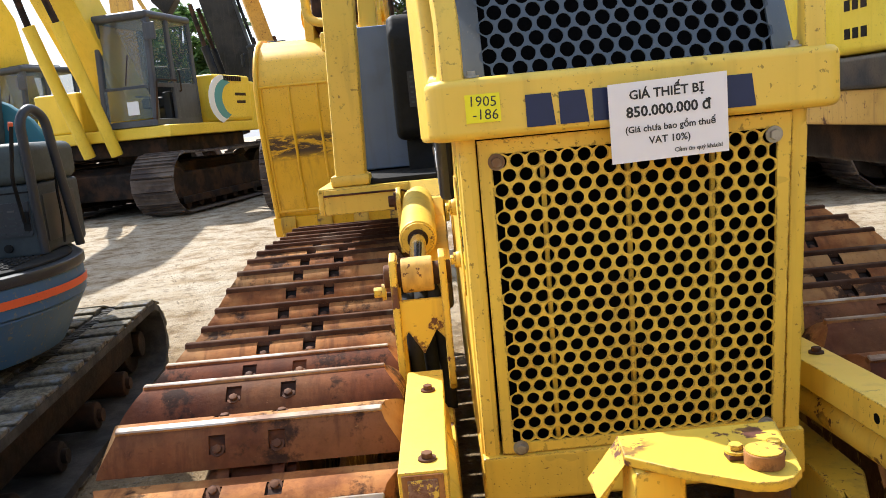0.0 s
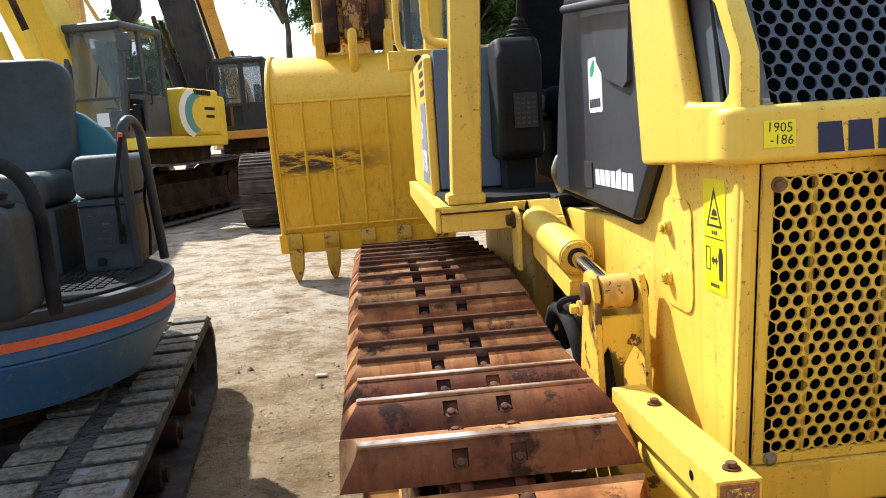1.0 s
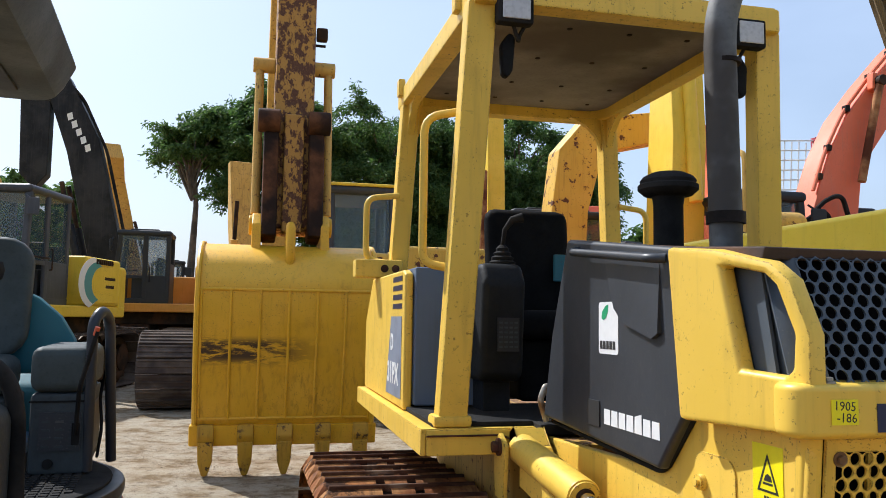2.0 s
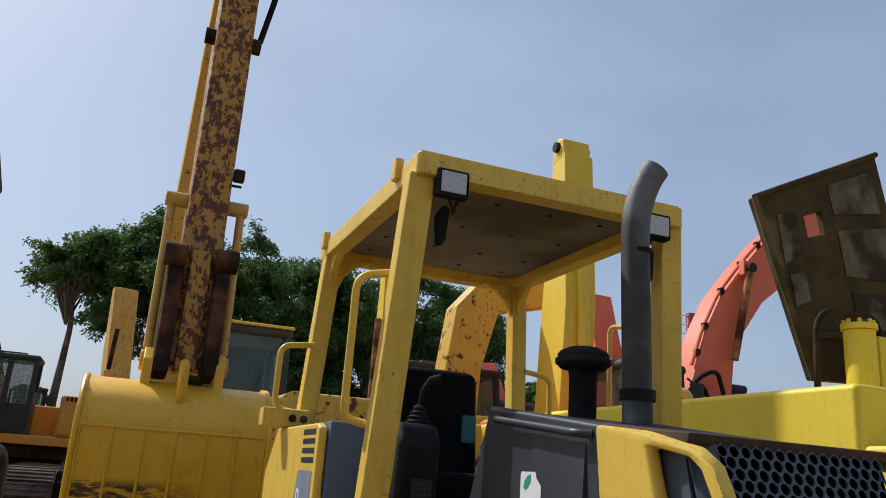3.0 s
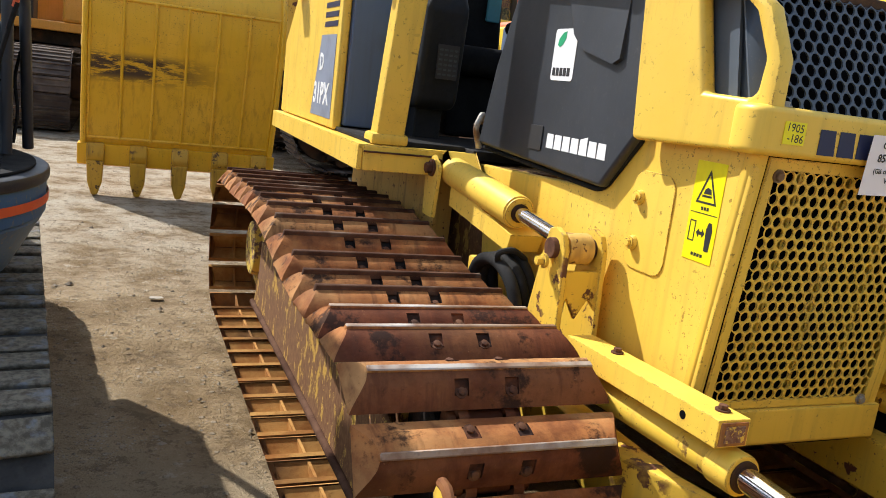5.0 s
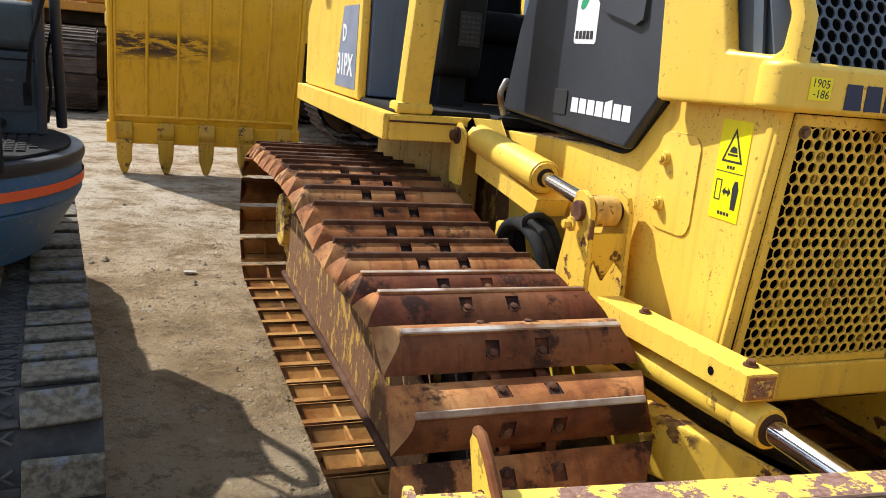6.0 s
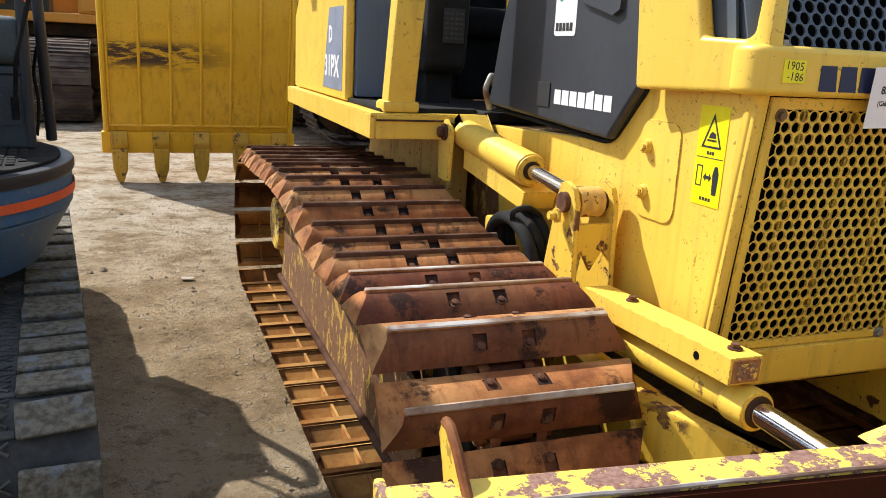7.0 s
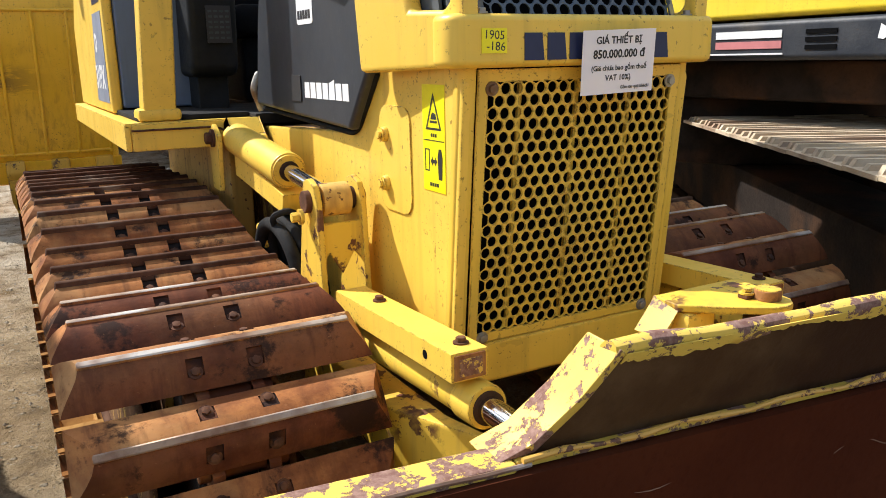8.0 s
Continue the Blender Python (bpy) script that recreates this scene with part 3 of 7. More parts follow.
def lean(z):
    """How far the radiator front lies back at a height."""
    return 0.06 * (1.19 - z) / 0.58


def both(make):
    """Runs make for the left (-1) and the right (1) side."""
    for s in (-1, 1):
        make(s)


# hull
hull_side = [(0.03, 1.26), (0.0 + lean(1.2), 1.2), (lean(0.5), 0.5), (0.16, 0.46), (1.30, 0.46), (1.36, 0.80), (1.52, 1.02), (0.6, 1.06), (0.42, 1.24)]


def hull_cheek(s):
    part("hull_side_plate", prism(hull_side, "x", s * (HALF - 0.03), s * HALF, 0.008), YELLOW, dozer)
    corner = prism([(s * 0.292, 0.012), (s * 0.292, 0.05), (s * (HALF + 0.004), 0.05), (s * (HALF + 0.004), 0.03), (s * (HALF - 0.006), 0.016), (s * (HALF - 0.02), 0.012)], "z", 0.5, 1.25)
    for v in corner.verts:
        v.co.y += lean(v.co.z) - 0.012
    part("front_corner_post", bevel(corner, 0.004), YELLOW, dozer)
    plate = prism(rounded_rect(0.338, 1.008, 0.088, 0.134, 0.04), "x", s * HALF, s * (HALF + 0.004), 0.001)
    cover = part("cover_plate", plate, YELLOW, dozer)
    for z in (1.068, 0.943):
        part("bolt_boss", rod((s * (HALF + 0.003), 0.388, z), (s * (HALF + 0.016), 0.388, z), 0.021, 0.018, 20, bev=0.003), YELLOW, cover)
        part("bolt", bolt((s * (HALF + 0.016), 0.388, z), (s, 0, 0), 0.012, 0.012), YELLOW, cover)


def rounded_rect(cx, cy, hx, hy, r, steps=4):
    pts = []
    for sx, sy, a0 in ((1, 1, 0), (-1, 1, 90), (-1, -1, 180), (1, -1, 270)):
        for k in range(steps + 1):
            a = radians(a0 + 90 * k / steps)
            pts.append((cx + sx * (hx - r) + r * math.cos(a), cy + sy * (hy - r) + r * math.sin(a)))
    return pts


both(hull_cheek)
part("belly_plate", box(-0.3, 0.3, 0.1, 2.9, 0.46, 0.49), DARK_STEEL, dozer)
part("transmission_case", box(-0.30, 0.30, 1.3, 2.9, 0.49, 1.02, 0.02), TRACK_FRAME, dozer)
both(lambda s: part("platform_bracket", box(min(s * 0.34, s * 0.43), max(s * 0.34, s * 0.43), 1.62, 2.9, 0.52, 0.96, 0.02), YELLOW_OLD, dozer))
low_bar = prism([(0.05, 0.588), (0.05, 0.49), (0.11, 0.46), (0.2, 0.46), (0.2, 0.588)], "x", -0.33, 0.33, 0.008)
part("lower_crossbar", low_bar, YELLOW, dozer)


# radiator grille
def grille_at(x, z, d):
    return (x, lean(z) - 0.004 + d, z)


grille = part("radiator_grille", holed_plate(-0.2496, 0.0312, 17, 1.187, 0.0266, 22, 0.0126, 0.005, grille_at), YELLOW, dozer, "yellow steel sheet punched with round holes")
rim = frame_prism([(-0.290, 1.229), (0.290, 1.229), (0.287, 0.590), (-0.287, 0.590)], [(-0.2645, 1.2015), (0.2645, 1.2015), (0.2645, 0.613), (-0.2645, 0.613)], "y", -0.004, 0.004, 0.001)
for v in rim.verts:
    v.co.y += lean(v.co.z) - 0.001
part("grille_rim", rim, YELLOW, grille)
for x, z in ((-0.257, 1.188), (0.257, 1.190), (-0.250, 0.603), (0.250, 0.603)):
    part("grille_bolt", bolt((x, lean(z) - 0.005, z), (0, -1, -0.1), 0.0105, 0.012), BOLT, grille)
for x in (-0.17, -0.01, 0.15):
    strip = box(x - 0.0045, x + 0.0045, 0.012, 0.02, 0.6, 1.22)
    for v in strip.verts:
        v.co.y += lean(v.co.z)
    part("grille_stay", strip, YELLOW, grille)
# Radiator core coloured near black, the dark seen through the holes put into it.
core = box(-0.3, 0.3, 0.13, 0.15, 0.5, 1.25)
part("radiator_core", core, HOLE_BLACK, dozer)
# Added unseen black plates that keep bounced yellow light from the grille holes.
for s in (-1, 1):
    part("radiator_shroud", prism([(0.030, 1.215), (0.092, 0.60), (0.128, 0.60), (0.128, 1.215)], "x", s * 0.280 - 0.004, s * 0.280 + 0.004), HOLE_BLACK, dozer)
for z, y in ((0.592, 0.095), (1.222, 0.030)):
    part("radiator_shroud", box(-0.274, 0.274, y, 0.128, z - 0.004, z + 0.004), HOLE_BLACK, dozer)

# upper front bar
bar = prism(rounded_rect(0.0, 0.01, 0.378, 0.055, 0.045), "z", 1.232, 1.342, 0.016, 3)
part("front_bar", bar, YELLOW, dozer, "yellow front bar with dark blue lettering shapes")


def logo_blocks(x0, x1, y, z0, z1, n, parent, material, name, facing="-y"):
    """A brand word as plain upright blocks."""
    w = (x1 - x0) / n
    for i in range(n):
        a, b = x0 + w * (i + 0.05), x0 + w * (i + 0.92)
        if facing == "-y":
            bm = prism([(a, z0), (b, z0), (b - w * 0.1, z1), (a, z1)], "y", y - 0.001, y)
        else:
            bm = prism([(a, z0), (b, z0), (b, z1), (a + w * 0.1, z1)], "x", y - 0.001, y)
        part(name, bm, material, parent)


bar_ob = [o for o in dozer.children if o.name.startswith("front_bar")][0]
logo_blocks(-0.203, 0.214, -0.0456, 1.246, 1.303, 7, bar_ob, NAVY, "logo_block")

# side frames round the nose
panel_out = [(0.43, 1.652), (0.25, 1.634), (0.072, 1.594), (0.016, 1.554), (-0.036, 1.440), (-0.036, 1.350), (-0.045, 1.235), (0.385, 1.222)]
panel_in = [(0.225, 1.588), (0.20, 1.590), (0.090, 1.568), (0.054, 1.540), (0.006, 1.438), (0.012, 1.368), (0.034, 1.352), (0.165, 1.358)]


def nose_frame(s):
    bm = frame_prism(panel_out, panel_in, "x", s * 0.356, s * 0.400, 0.013)
    for v in bm.verts:
        v.co.x -= s * 0.055 * max(0.0, (0.42 - v.co.y) / 0.465)
    fr = part("nose_side_frame", bm, YELLOW, dozer, "yellow side frame with a window-like opening")
    inner = prism([(0.40, 1.62), (0.15, 1.60), (0.095, 1.34), (0.4, 1.24)], "x", s * 0.316, s * 0.324)
    part("nose_inner_panel", inner, SLATE, dozer)


both(nose_frame)

# nose hood with punched face
def nose_at(x, z, d):
    t = (z - 1.345) / 0.27
    return (x, 0.005 + 0.10 * t + d, z)


part("hood_mesh", holed_plate(-0.252, 0.036, 15, 1.592, 0.0266, 10, 0.0142, 0.005, nose_at), SLATE, dozer, "dark slate steel sheet punched with round holes")
hood_rim = frame_prism([(-0.318, 1.625), (0.318, 1.625), (0.326, 1.338), (-0.326, 1.338)], [(-0.264, 1.603), (0.264, 1.603), (0.264, 1.342), (-0.264, 1.342)], "y", 0, 0.006, 0.001)
for v in hood_rim.verts:
    v.co.y += nose_at(0, v.co.z, 0)[1] + 0.002 + (0.045 if abs(v.co.x) > 0.30 else 0.0)
part("hood_face_rim", hood_rim, SLATE, dozer)
for s in (-1, 1):
    part("hood_cheek", prism([(0.052, 1.338), (0.15, 1.622), (0.30, 1.63), (0.30, 1.338)], "x", s * 0.298, s * 0.306, 0.003), SLATE, dozer)
# Black block behind the hood mesh, shade inside the hood put into colour.
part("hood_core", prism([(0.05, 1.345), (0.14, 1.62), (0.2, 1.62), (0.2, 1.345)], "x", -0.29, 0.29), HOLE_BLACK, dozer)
hood_top = prism([(0.10, 1.628), (0.42, 1.655), (1.16, 1.735), (1.16, 1.71), (0.42, 1.63), (0.11, 1.60)], "x", -0.345, 0.345, 0.005)
part("hood_top", hood_top, worn("sunbaked_black_hood", (0.035, 0.03, 0.03), (0.06, 0.045, 0.04), (0.11, 0.06, 0.04), 0.55, 0.1, 4.0, 0.25), dozer, "black hood top with rusty scuffs")
for x in (-0.29, 0.29):
    part("hood_bolt", bolt((x, -0.02, 1.342), (0, 0, 1), 0.009, 0.012), BOLT, dozer)

# black engine doors
door_out = [(1.19, 1.745), (0.415, 1.652), (0.405, 1.235), (0.55, 1.068), (1.42, 1.105), (1.34, 1.40)]


def engine_door(s):
    d = part("engine_door", prism(door_out, "x", s * 0.30, s * 0.362, 0.014, 3), CHARCOAL, dozer, "charcoal steel engine side door")
    part("door_handle", tube([(s * 0.36, 1.08, 1.70), (s * 0.395, 1.07, 1.69), (s * 0.395, 0.53, 1.632), (s * 0.36, 0.50, 1.63)], 0.013, 0.03), CHARCOAL, d)
    recess = prism([(0.88, 1.655), (0.53, 1.615), (0.525, 1.43), (0.56, 1.415), (0.73, 1.455), (0.79, 1.50)], "x", s * 0.3585, s * 0.3635)
    for v in recess.verts:
        if v.co.z < 1.52 and abs(v.co.x) > 0.362:
            v.co.x += s * 0.012
    part("pressed_recess", recess, CHARCOAL, d)
    if s < 0:
        st = part("sticker", prism(rounded_rect(0.852, 1.440, 0.068, 0.080, 0.012), "x", -0.3635, -0.3622), WHITE, d, "white sticker with a green leaf shape")
        part("leaf_shape", prism([(0.898, 1.470), (0.893, 1.490), (0.870, 1.508), (0.850, 1.512), (0.852, 1.490), (0.866, 1.472), (0.884, 1.464)], "x", -0.3645, -0.3636), LEAF_GREEN, st)
        for k in range(5):
            a = 0.910 - k * 0.0225
            part("print_bar", prism([(a, 1.375), (a - 0.018, 1.375), (a - 0.016, 1.400), (a, 1.400)], "x", -0.3645, -0.3636), INK, st)
        part("badge", prism(rounded_rect(0.962, 1.172, 0.046, 0.040, 0.004), "x", -0.366, -0.362, 0.001), INK, d, "small black latch badge")
        for k in range(7):
            a = 0.885 - k * 0.0505
            part("logo_block", prism([(a, 1.146), (a - 0.044, 1.146), (a - 0.042, 1.192 + (0.010 if k == 4 else 0)), (a - 0.002, 1.192)], "x", -0.3635, -0.3622), WHITE, d)


both(engine_door)
part("seal_strip", tube([(-0.33, 1.42, 1.09), (-0.33, 0.57, 1.055), (-0.33, 0.42, 1.22)], 0.008, 0.05), BLACK_RUBBER, dozer)

# warning label
LX = -HALF - 0.0016


def label_print(name, pts, hole=None):
    """Black print on the label; points are (across from its rear edge, up from its lower edge)."""
    def put(q):
        return [(0.186 - a, 0.953 + b) for a, b in q]
    bm = frame_prism(put(pts), put(hole), "x", LX - 0.0006, LX) if hole else prism(put(pts), "x", LX - 0.0006, LX)
    part(name, bm, INK, lab)


lab = part("warning_label", prism([(0.186, 1.197), (0.081, 1.197), (0.081, 0.953), (0.186, 0.953)], "x", LX, LX + 0.0012), LABEL_YELLOW, dozer, "yellow warning label with a black triangle")
label_print("triangle_sign", [(0.016, 0.142), (0.090, 0.142), (0.053, 0.226)], [(0.024, 0.147), (0.082, 0.147), (0.053, 0.213)])
label_print("hand_shape", [(0.036, 0.158), (0.070, 0.158), (0.070, 0.163), (0.036, 0.163)])
label_print("hand_shape", [(0.040, 0.166), (0.068, 0.166), (0.064, 0.178), (0.052, 0.182), (0.044, 0.176)])
for k in range(3):
    label_print("print_bar", [(0.040 + 0.010 * k, 0.126), (0.047 + 0.010 * k, 0.126), (0.047 + 0.010 * k, 0.134), (0.040 + 0.010 * k, 0.134)])
label_print("divider", [(0.004, 0.117), (0.101, 0.117), (0.101, 0.119), (0.004, 0.119)])
label_print("square_sign", [(0.010, 0.046), (0.032, 0.046), (0.032, 0.098), (0.010, 0.098)], [(0.013, 0.049), (0.029, 0.049), (0.029, 0.095), (0.013, 0.095)])
label_print("arrow_sign", [(0.037, 0.070), (0.047, 0.081), (0.047, 0.074), (0.058, 0.074), (0.058, 0.081), (0.068, 0.070), (0.058, 0.059), (0.058, 0.066), (0.047, 0.066), (0.047, 0.059)])
label_print("post_sign", [(0.074, 0.030), (0.090, 0.030), (0.093, 0.082), (0.087, 0.100), (0.077, 0.100), (0.071, 0.082)])
for k in range(4):
    label_print("print_bar", [(0.032 + 0.011 * k, 0.012), (0.040 + 0.011 * k, 0.012), (0.040 + 0.011 * k, 0.020), (0.032 + 0.011 * k, 0.020)])

# exhaust and air intake
MUF = (0.145, 1.00)
part("muffler_pipe", tube([(MUF[0], MUF[1], 1.70), (MUF[0] - 0.012, MUF[1], 2.44), (MUF[0] - 0.004, MUF[1], 2.53), (MUF[0] + 0.010, MUF[1] - 0.01, 2.60), (MUF[0] + 0.034, MUF[1] - 0.022, 2.67), (MUF[0] + 0.060, MUF[1] - 0.035, 2.715)], 0.055, 0.05, 24), MUFFLER, dozer, "sooty dark exhaust stack with a cut-off tip")
part("pipe_clamp", rod((MUF[0], MUF[1], 1.80), (MUF[0], MUF[1], 1.84), 0.066, seg=24), DARK_STEEL, dozer)
part("pipe_joint", rod((MUF[0], MUF[1], 2.36), (MUF[0], MUF[1], 2.375), 0.061, seg=24), DARK_STEEL, dozer)
intake = part("air_precleaner", lathe([(0.055, 1.70), (0.055, 1.90), (0.06, 1.93), (0.09, 1.935), (0.10, 1.945), (0.112, 1.955), (0.112, 1.972), (0.102, 1.978), (0.104, 1.990), (0.092, 2.005), (0.06, 2.020), (0.02, 2.026)], 28, Matrix.Translation((0.078, 1.27, 0.0))), BLACK_RUBBER, dozer, "black mushroom-shaped air intake")

# operator platform
def platform_side(s):
    sill = prism([(s * 0.36, 1.50), (s * 0.81, 1.50), (s * 0.812, 3.34), (s * 0.36, 3.34)], "z", 1.035, 1.055, 0.004)
    part("platform_deck", sill, YELLOW, dozer)
    part("platform_side_sill", prism([(1.50, 0.955), (1.50, 1.05), (3.34, 1.05), (3.34, 0.965)], "x", s * 0.79, s * 0.812, 0.006), YELLOW, dozer)
    part("platform_front_sill", prism([(s * 0.79, 0.955), (s * 0.79, 1.05), (s * 0.46, 1.05), (s * 0.36, 1.0), (s * 0.36, 0.955)], "y", 1.495, 1.515, 0.005), YELLOW, dozer)
    part("platform_underside", box(min(s * 0.36, s * 0.78), max(s * 0.36, s * 0.78), 1.55, 3.3, 0.975, 1.03, 0.01), DARK_STEEL, dozer)
    part("floor_mat", box(min(s * 0.36, s * 0.76), max(s * 0.36, s * 0.76), 1.53, 2.15, 1.055, 1.075, 0.006), BLACK_RUBBER, dozer)
    p0, p1 = Vector((s * 0.685, 1.56, 1.055)), Vector((s * 0.615, 1.44, 2.68))
    post = box(-0.058, 0.058, -0.045, 0.045, 0, 1, 0.014)
    for v in post.verts:
        b = p0.lerp(p1, v.co.z)
        v.co = b + Vector((v.co.x, v.co.y, 0))
    part("canopy_post", post, YELLOW, dozer)
    part("post_foot", box(s * 0.685 - 0.075, s * 0.685 + 0.075, 1.505, 1.62, 1.055, 1.10, 0.014), YELLOW, dozer)
    p2, p3 = Vector((s * 0.66, 2.98, 1.50)), Vector((s * 0.60, 2.93, 2.68))
    rear = box(-0.05, 0.05, -0.05, 0.05, 0, 1, 0.014)
    for v in rear.verts:
        b = p2.lerp(p3, v.co.z)
        v.co = b + Vector((v.co.x, v.co.y, 0))
    part("canopy_rear_post", rear, YELLOW, dozer)
    # side console
    con = prism([(2.06, 1.06), (2.06, 1.66), (2.12, 1.68), (3.05, 1.68), (3.3, 1.45), (3.3, 1.06)], "x", s * 0.735, s * 0.775, 0.012, 3)
    c = part("side_console", con, YELLOW, dozer, "yellow side console with a blue striped decal")
    part("console_inner_panel", prism([(2.03, 1.08), (2.03, 1.69), (3.0, 1.69), (3.0, 1.08)], "x", s * 0.43, s * 0.733, 0.01), SLATE_BLUE, dozer, "slate-blue console panel")
    if s < 0:
        for k in range(4):
            z = 1.655 - 0.042 * k
            part("decal_stripe", prism([(2.12, z), (2.36, z), (2.36, z - 0.024), (2.12, z - 0.024)], "x", -0.7768, -0.7752), NAVY, c)
        dec = part("decal_panel", prism([(2.12, 1.47), (2.40, 1.47), (2.52, 1.10), (2.12, 1.10)], "x", -0.7768, -0.7752), flat("grey_blue_decal", (0.22, 0.25, 0.32), 0.5, 0, 0.5, 9.0), c)
        part("decal_mark", words("31PX", 0.135, pose(-0.7775, 2.33, 1.20, 90, 0, -90), "CENTER", 0.0005, 0.004), WHITE, dec)
        part("decal_mark", words("D", 0.105, pose(-0.7775, 2.36, 1.345, 90, 0, -90), "CENTER", 0.0005, 0.004), WHITE, dec)
    # rear light bracket and rails
    part("grab_rail", tube([(s * 0.70, 1.58, 1.66), (s * 0.79, 1.62, 1.68), (s * 0.79, 1.62, 2.26), (s * 0.66, 1.58, 2.28)], 0.017, 0.07), YELLOW, dozer)
    part("rear_grab_rail", tube([(s * 0.70, 2.9, 1.76), (s * 0.84, 2.9, 1.78), (s * 0.84, 2.9, 2.12), (s * 0.66, 2.9, 2.14)], 0.017, 0.06), YELLOW, dozer)
    br = part("side_bracket", box(min(s * 0.64, s * 0.90), max(s * 0.64, s * 0.90), 2.86, 2.98, 1.68, 1.78, 0.012), YELLOW, dozer)
    for x in (0.68, 0.74):
        part("bolt", bolt((s * x, 2.86, 1.73), (0, -1, 0), 0.014, 0.02), RUSTY_BOLT, br)


both(platform_side)
part("sill_seam", tube([(-0.79, 1.492, 1.028), (-0.50, 1.492, 1.028), (-0.40, 1.492, 0.985)], 0.004, 0.02, 6), RUSTY_BOLT, dozer)
part("floor_plate", box(-0.36, 0.36, 1.45, 2.2, 1.03, 1.07, 0.006), BLACK_RUBBER, dozer)

# canopy
roof_rim = frame_prism(rounded_rect(0, 2.2, 0.655, 0.84, 0.02, 2), rounded_rect(0, 2.2, 0.56, 0.74, 0.10, 2), "z", 2.655, 2.755, 0.012)
roof = part("canopy_roof", roof_rim, YELLOW, dozer, "yellow canopy roof with a dusty grey liner")
part("roof_sheet", box(-0.64, 0.64, 1.38, 3.02, 2.745, 2.765, 0.004), YELLOW, roof)
part("roof_liner", box(-0.6, 0.6, 1.42, 2.98, 2.715, 2.735), CANOPY_GREY, roof)
for x, y in ((-0.66, 1.62), (-0.66, 2.9), (0.66, 1.62), (0.66, 2.9)):
    part("lifting_lug", box(x - 0.02, x + 0.02, y - 0.03, y + 0.03, 2.70, 2.80, 0.01), YELLOW, roof)


def work_lamp(s):
    la = part("work_lamp", box(s * 0.50 - 0.072, s * 0.50 + 0.072, 1.345, 1.40, 2.575, 2.695, 0.012), BLACK_RUBBER, dozer, "square work lamp in a black housing")
    part("lamp_glass", box(s * 0.50 - 0.055, s * 0.50 + 0.055, 1.338, 1.346, 2.59, 2.68, 0.004), LAMP_LENS, la)
    part("lamp_cable", tube([(s * 0.50, 1.39, 2.59), (s * 0.47, 1.41, 2.52), (s * 0.46, 1.43, 2.56), (s * 0.42, 1.46, 2.62)], 0.008, 0.03, 8), BLACK_RUBBER, la)
    part("lamp_horn", prism([(s * 0.50, 2.57), (s * 0.535, 2.52), (s * 0.53, 2.40), (s * 0.505, 2.385), (s * 0.485, 2.42), (s * 0.475, 2.55)], "y", 1.42, 1.47, 0.015), BLACK_RUBBER, la)


both(work_lamp)


def canopy_gusset(s):
    part("rear_gusset", prism([(s * 0.56, 2.665), (s * 0.56, 2.47), (s * 0.525, 2.56), (s * 0.46, 2.62), (s * 0.36, 2.665)], "y", 2.905, 2.945, 0.006), YELLOW, roof)
    part("side_gusset", prism([(1.48, 2.665), (1.48, 2.52), (1.52, 2.60), (1.60, 2.645), (1.70, 2.665)], "x", s * 0.585, s * 0.635, 0.006), YELLOW, roof)
    part("rear_side_gusset", prism([(2.90, 2.665), (2.90, 2.46), (2.85, 2.57), (2.77, 2.635), (2.64, 2.665)], "x", s * 0.58, s * 0.62, 0.006), YELLOW, roof)
    for y in (1.7, 2.1, 2.5, 2.8):
        for x in (0.14, 0.42):
            part("liner_button", lathe([(0.014, 0.0), (0.012, 0.004), (0.004, 0.006)], 10, pose(s * x, y, 2.716, 180, 0, 0)), DARK_STEEL, roof)


both(canopy_gusset)

# seat and controls
seat = root("operator_seat", (0.07, 2.45, 1.07), "black vinyl operator seat on the bulldozer platform", "seat")
part("seat_base", box(-0.2, 0.2, -0.2, 0.25, 0, 0.30, 0.03), VINYL, seat)
part("seat_cushion", box(-0.25, 0.25, -0.28, 0.25, 0.30, 0.44, 0.05, 3), VINYL, seat)
sb = box(-0.24, 0.24, -0.06, 0.06, 0.40, 1.0, 0.06, 3)
for v in sb.verts:
    v.co.y += 0.24 + 0.12 * (v.co.z - 0.4)
part("seat_back", sb, VINYL, seat)
for s in (-1, 1):
    part("armrest", box(s * 0.30 - 0.04, s * 0.30 + 0.04, -0.2, 0.25, 0.55, 0.62, 0.03, 3), VINYL, seat)
part("green_patch", box(0.12, 0.2, 0.175, 0.20, 0.6, 0.75, 0.01), TEAL, seat)

con = merge(prism([(1.80, 1.20), (1.77, 1.25), (1.74, 1.62), (1.80, 1.70), (1.98, 1.70), (2.02, 1.20)], "x", -0.505, -0.315, 0.03, 3), prism([(1.86, 1.07), (1.86, 1.21), (2.02, 1.21), (2.02, 1.07)], "x", -0.47, -0.345, 0.01))
ctrl = part("control_console", con, CONSOLE, dozer, "dark grey control console with a printed plate")
part("lever_boot", lathe([(0.055, 1.70), (0.058, 1.71), (0.046, 1.718), (0.050, 1.73), (0.036, 1.738), (0.040, 1.75), (0.027, 1.758), (0.029, 1.77), (0.014, 1.785)], 20, Matrix.Translation((-0.38, 1.88, 0))), BLACK_RUBBER, ctrl)
part("lever", tube([(-0.38, 1.88, 1.77), (-0.375, 1.865, 1.85), (-0.345, 1.855, 1.895), (-0.30, 1.85, 1.905)], [0.010, 0.010, 0.016, 0.022]), BLACK_RUBBER, ctrl)
pl = part("printed_plate", box(-0.44, -0.345, 1.748, 1.752, 1.33, 1.47), INK, ctrl)
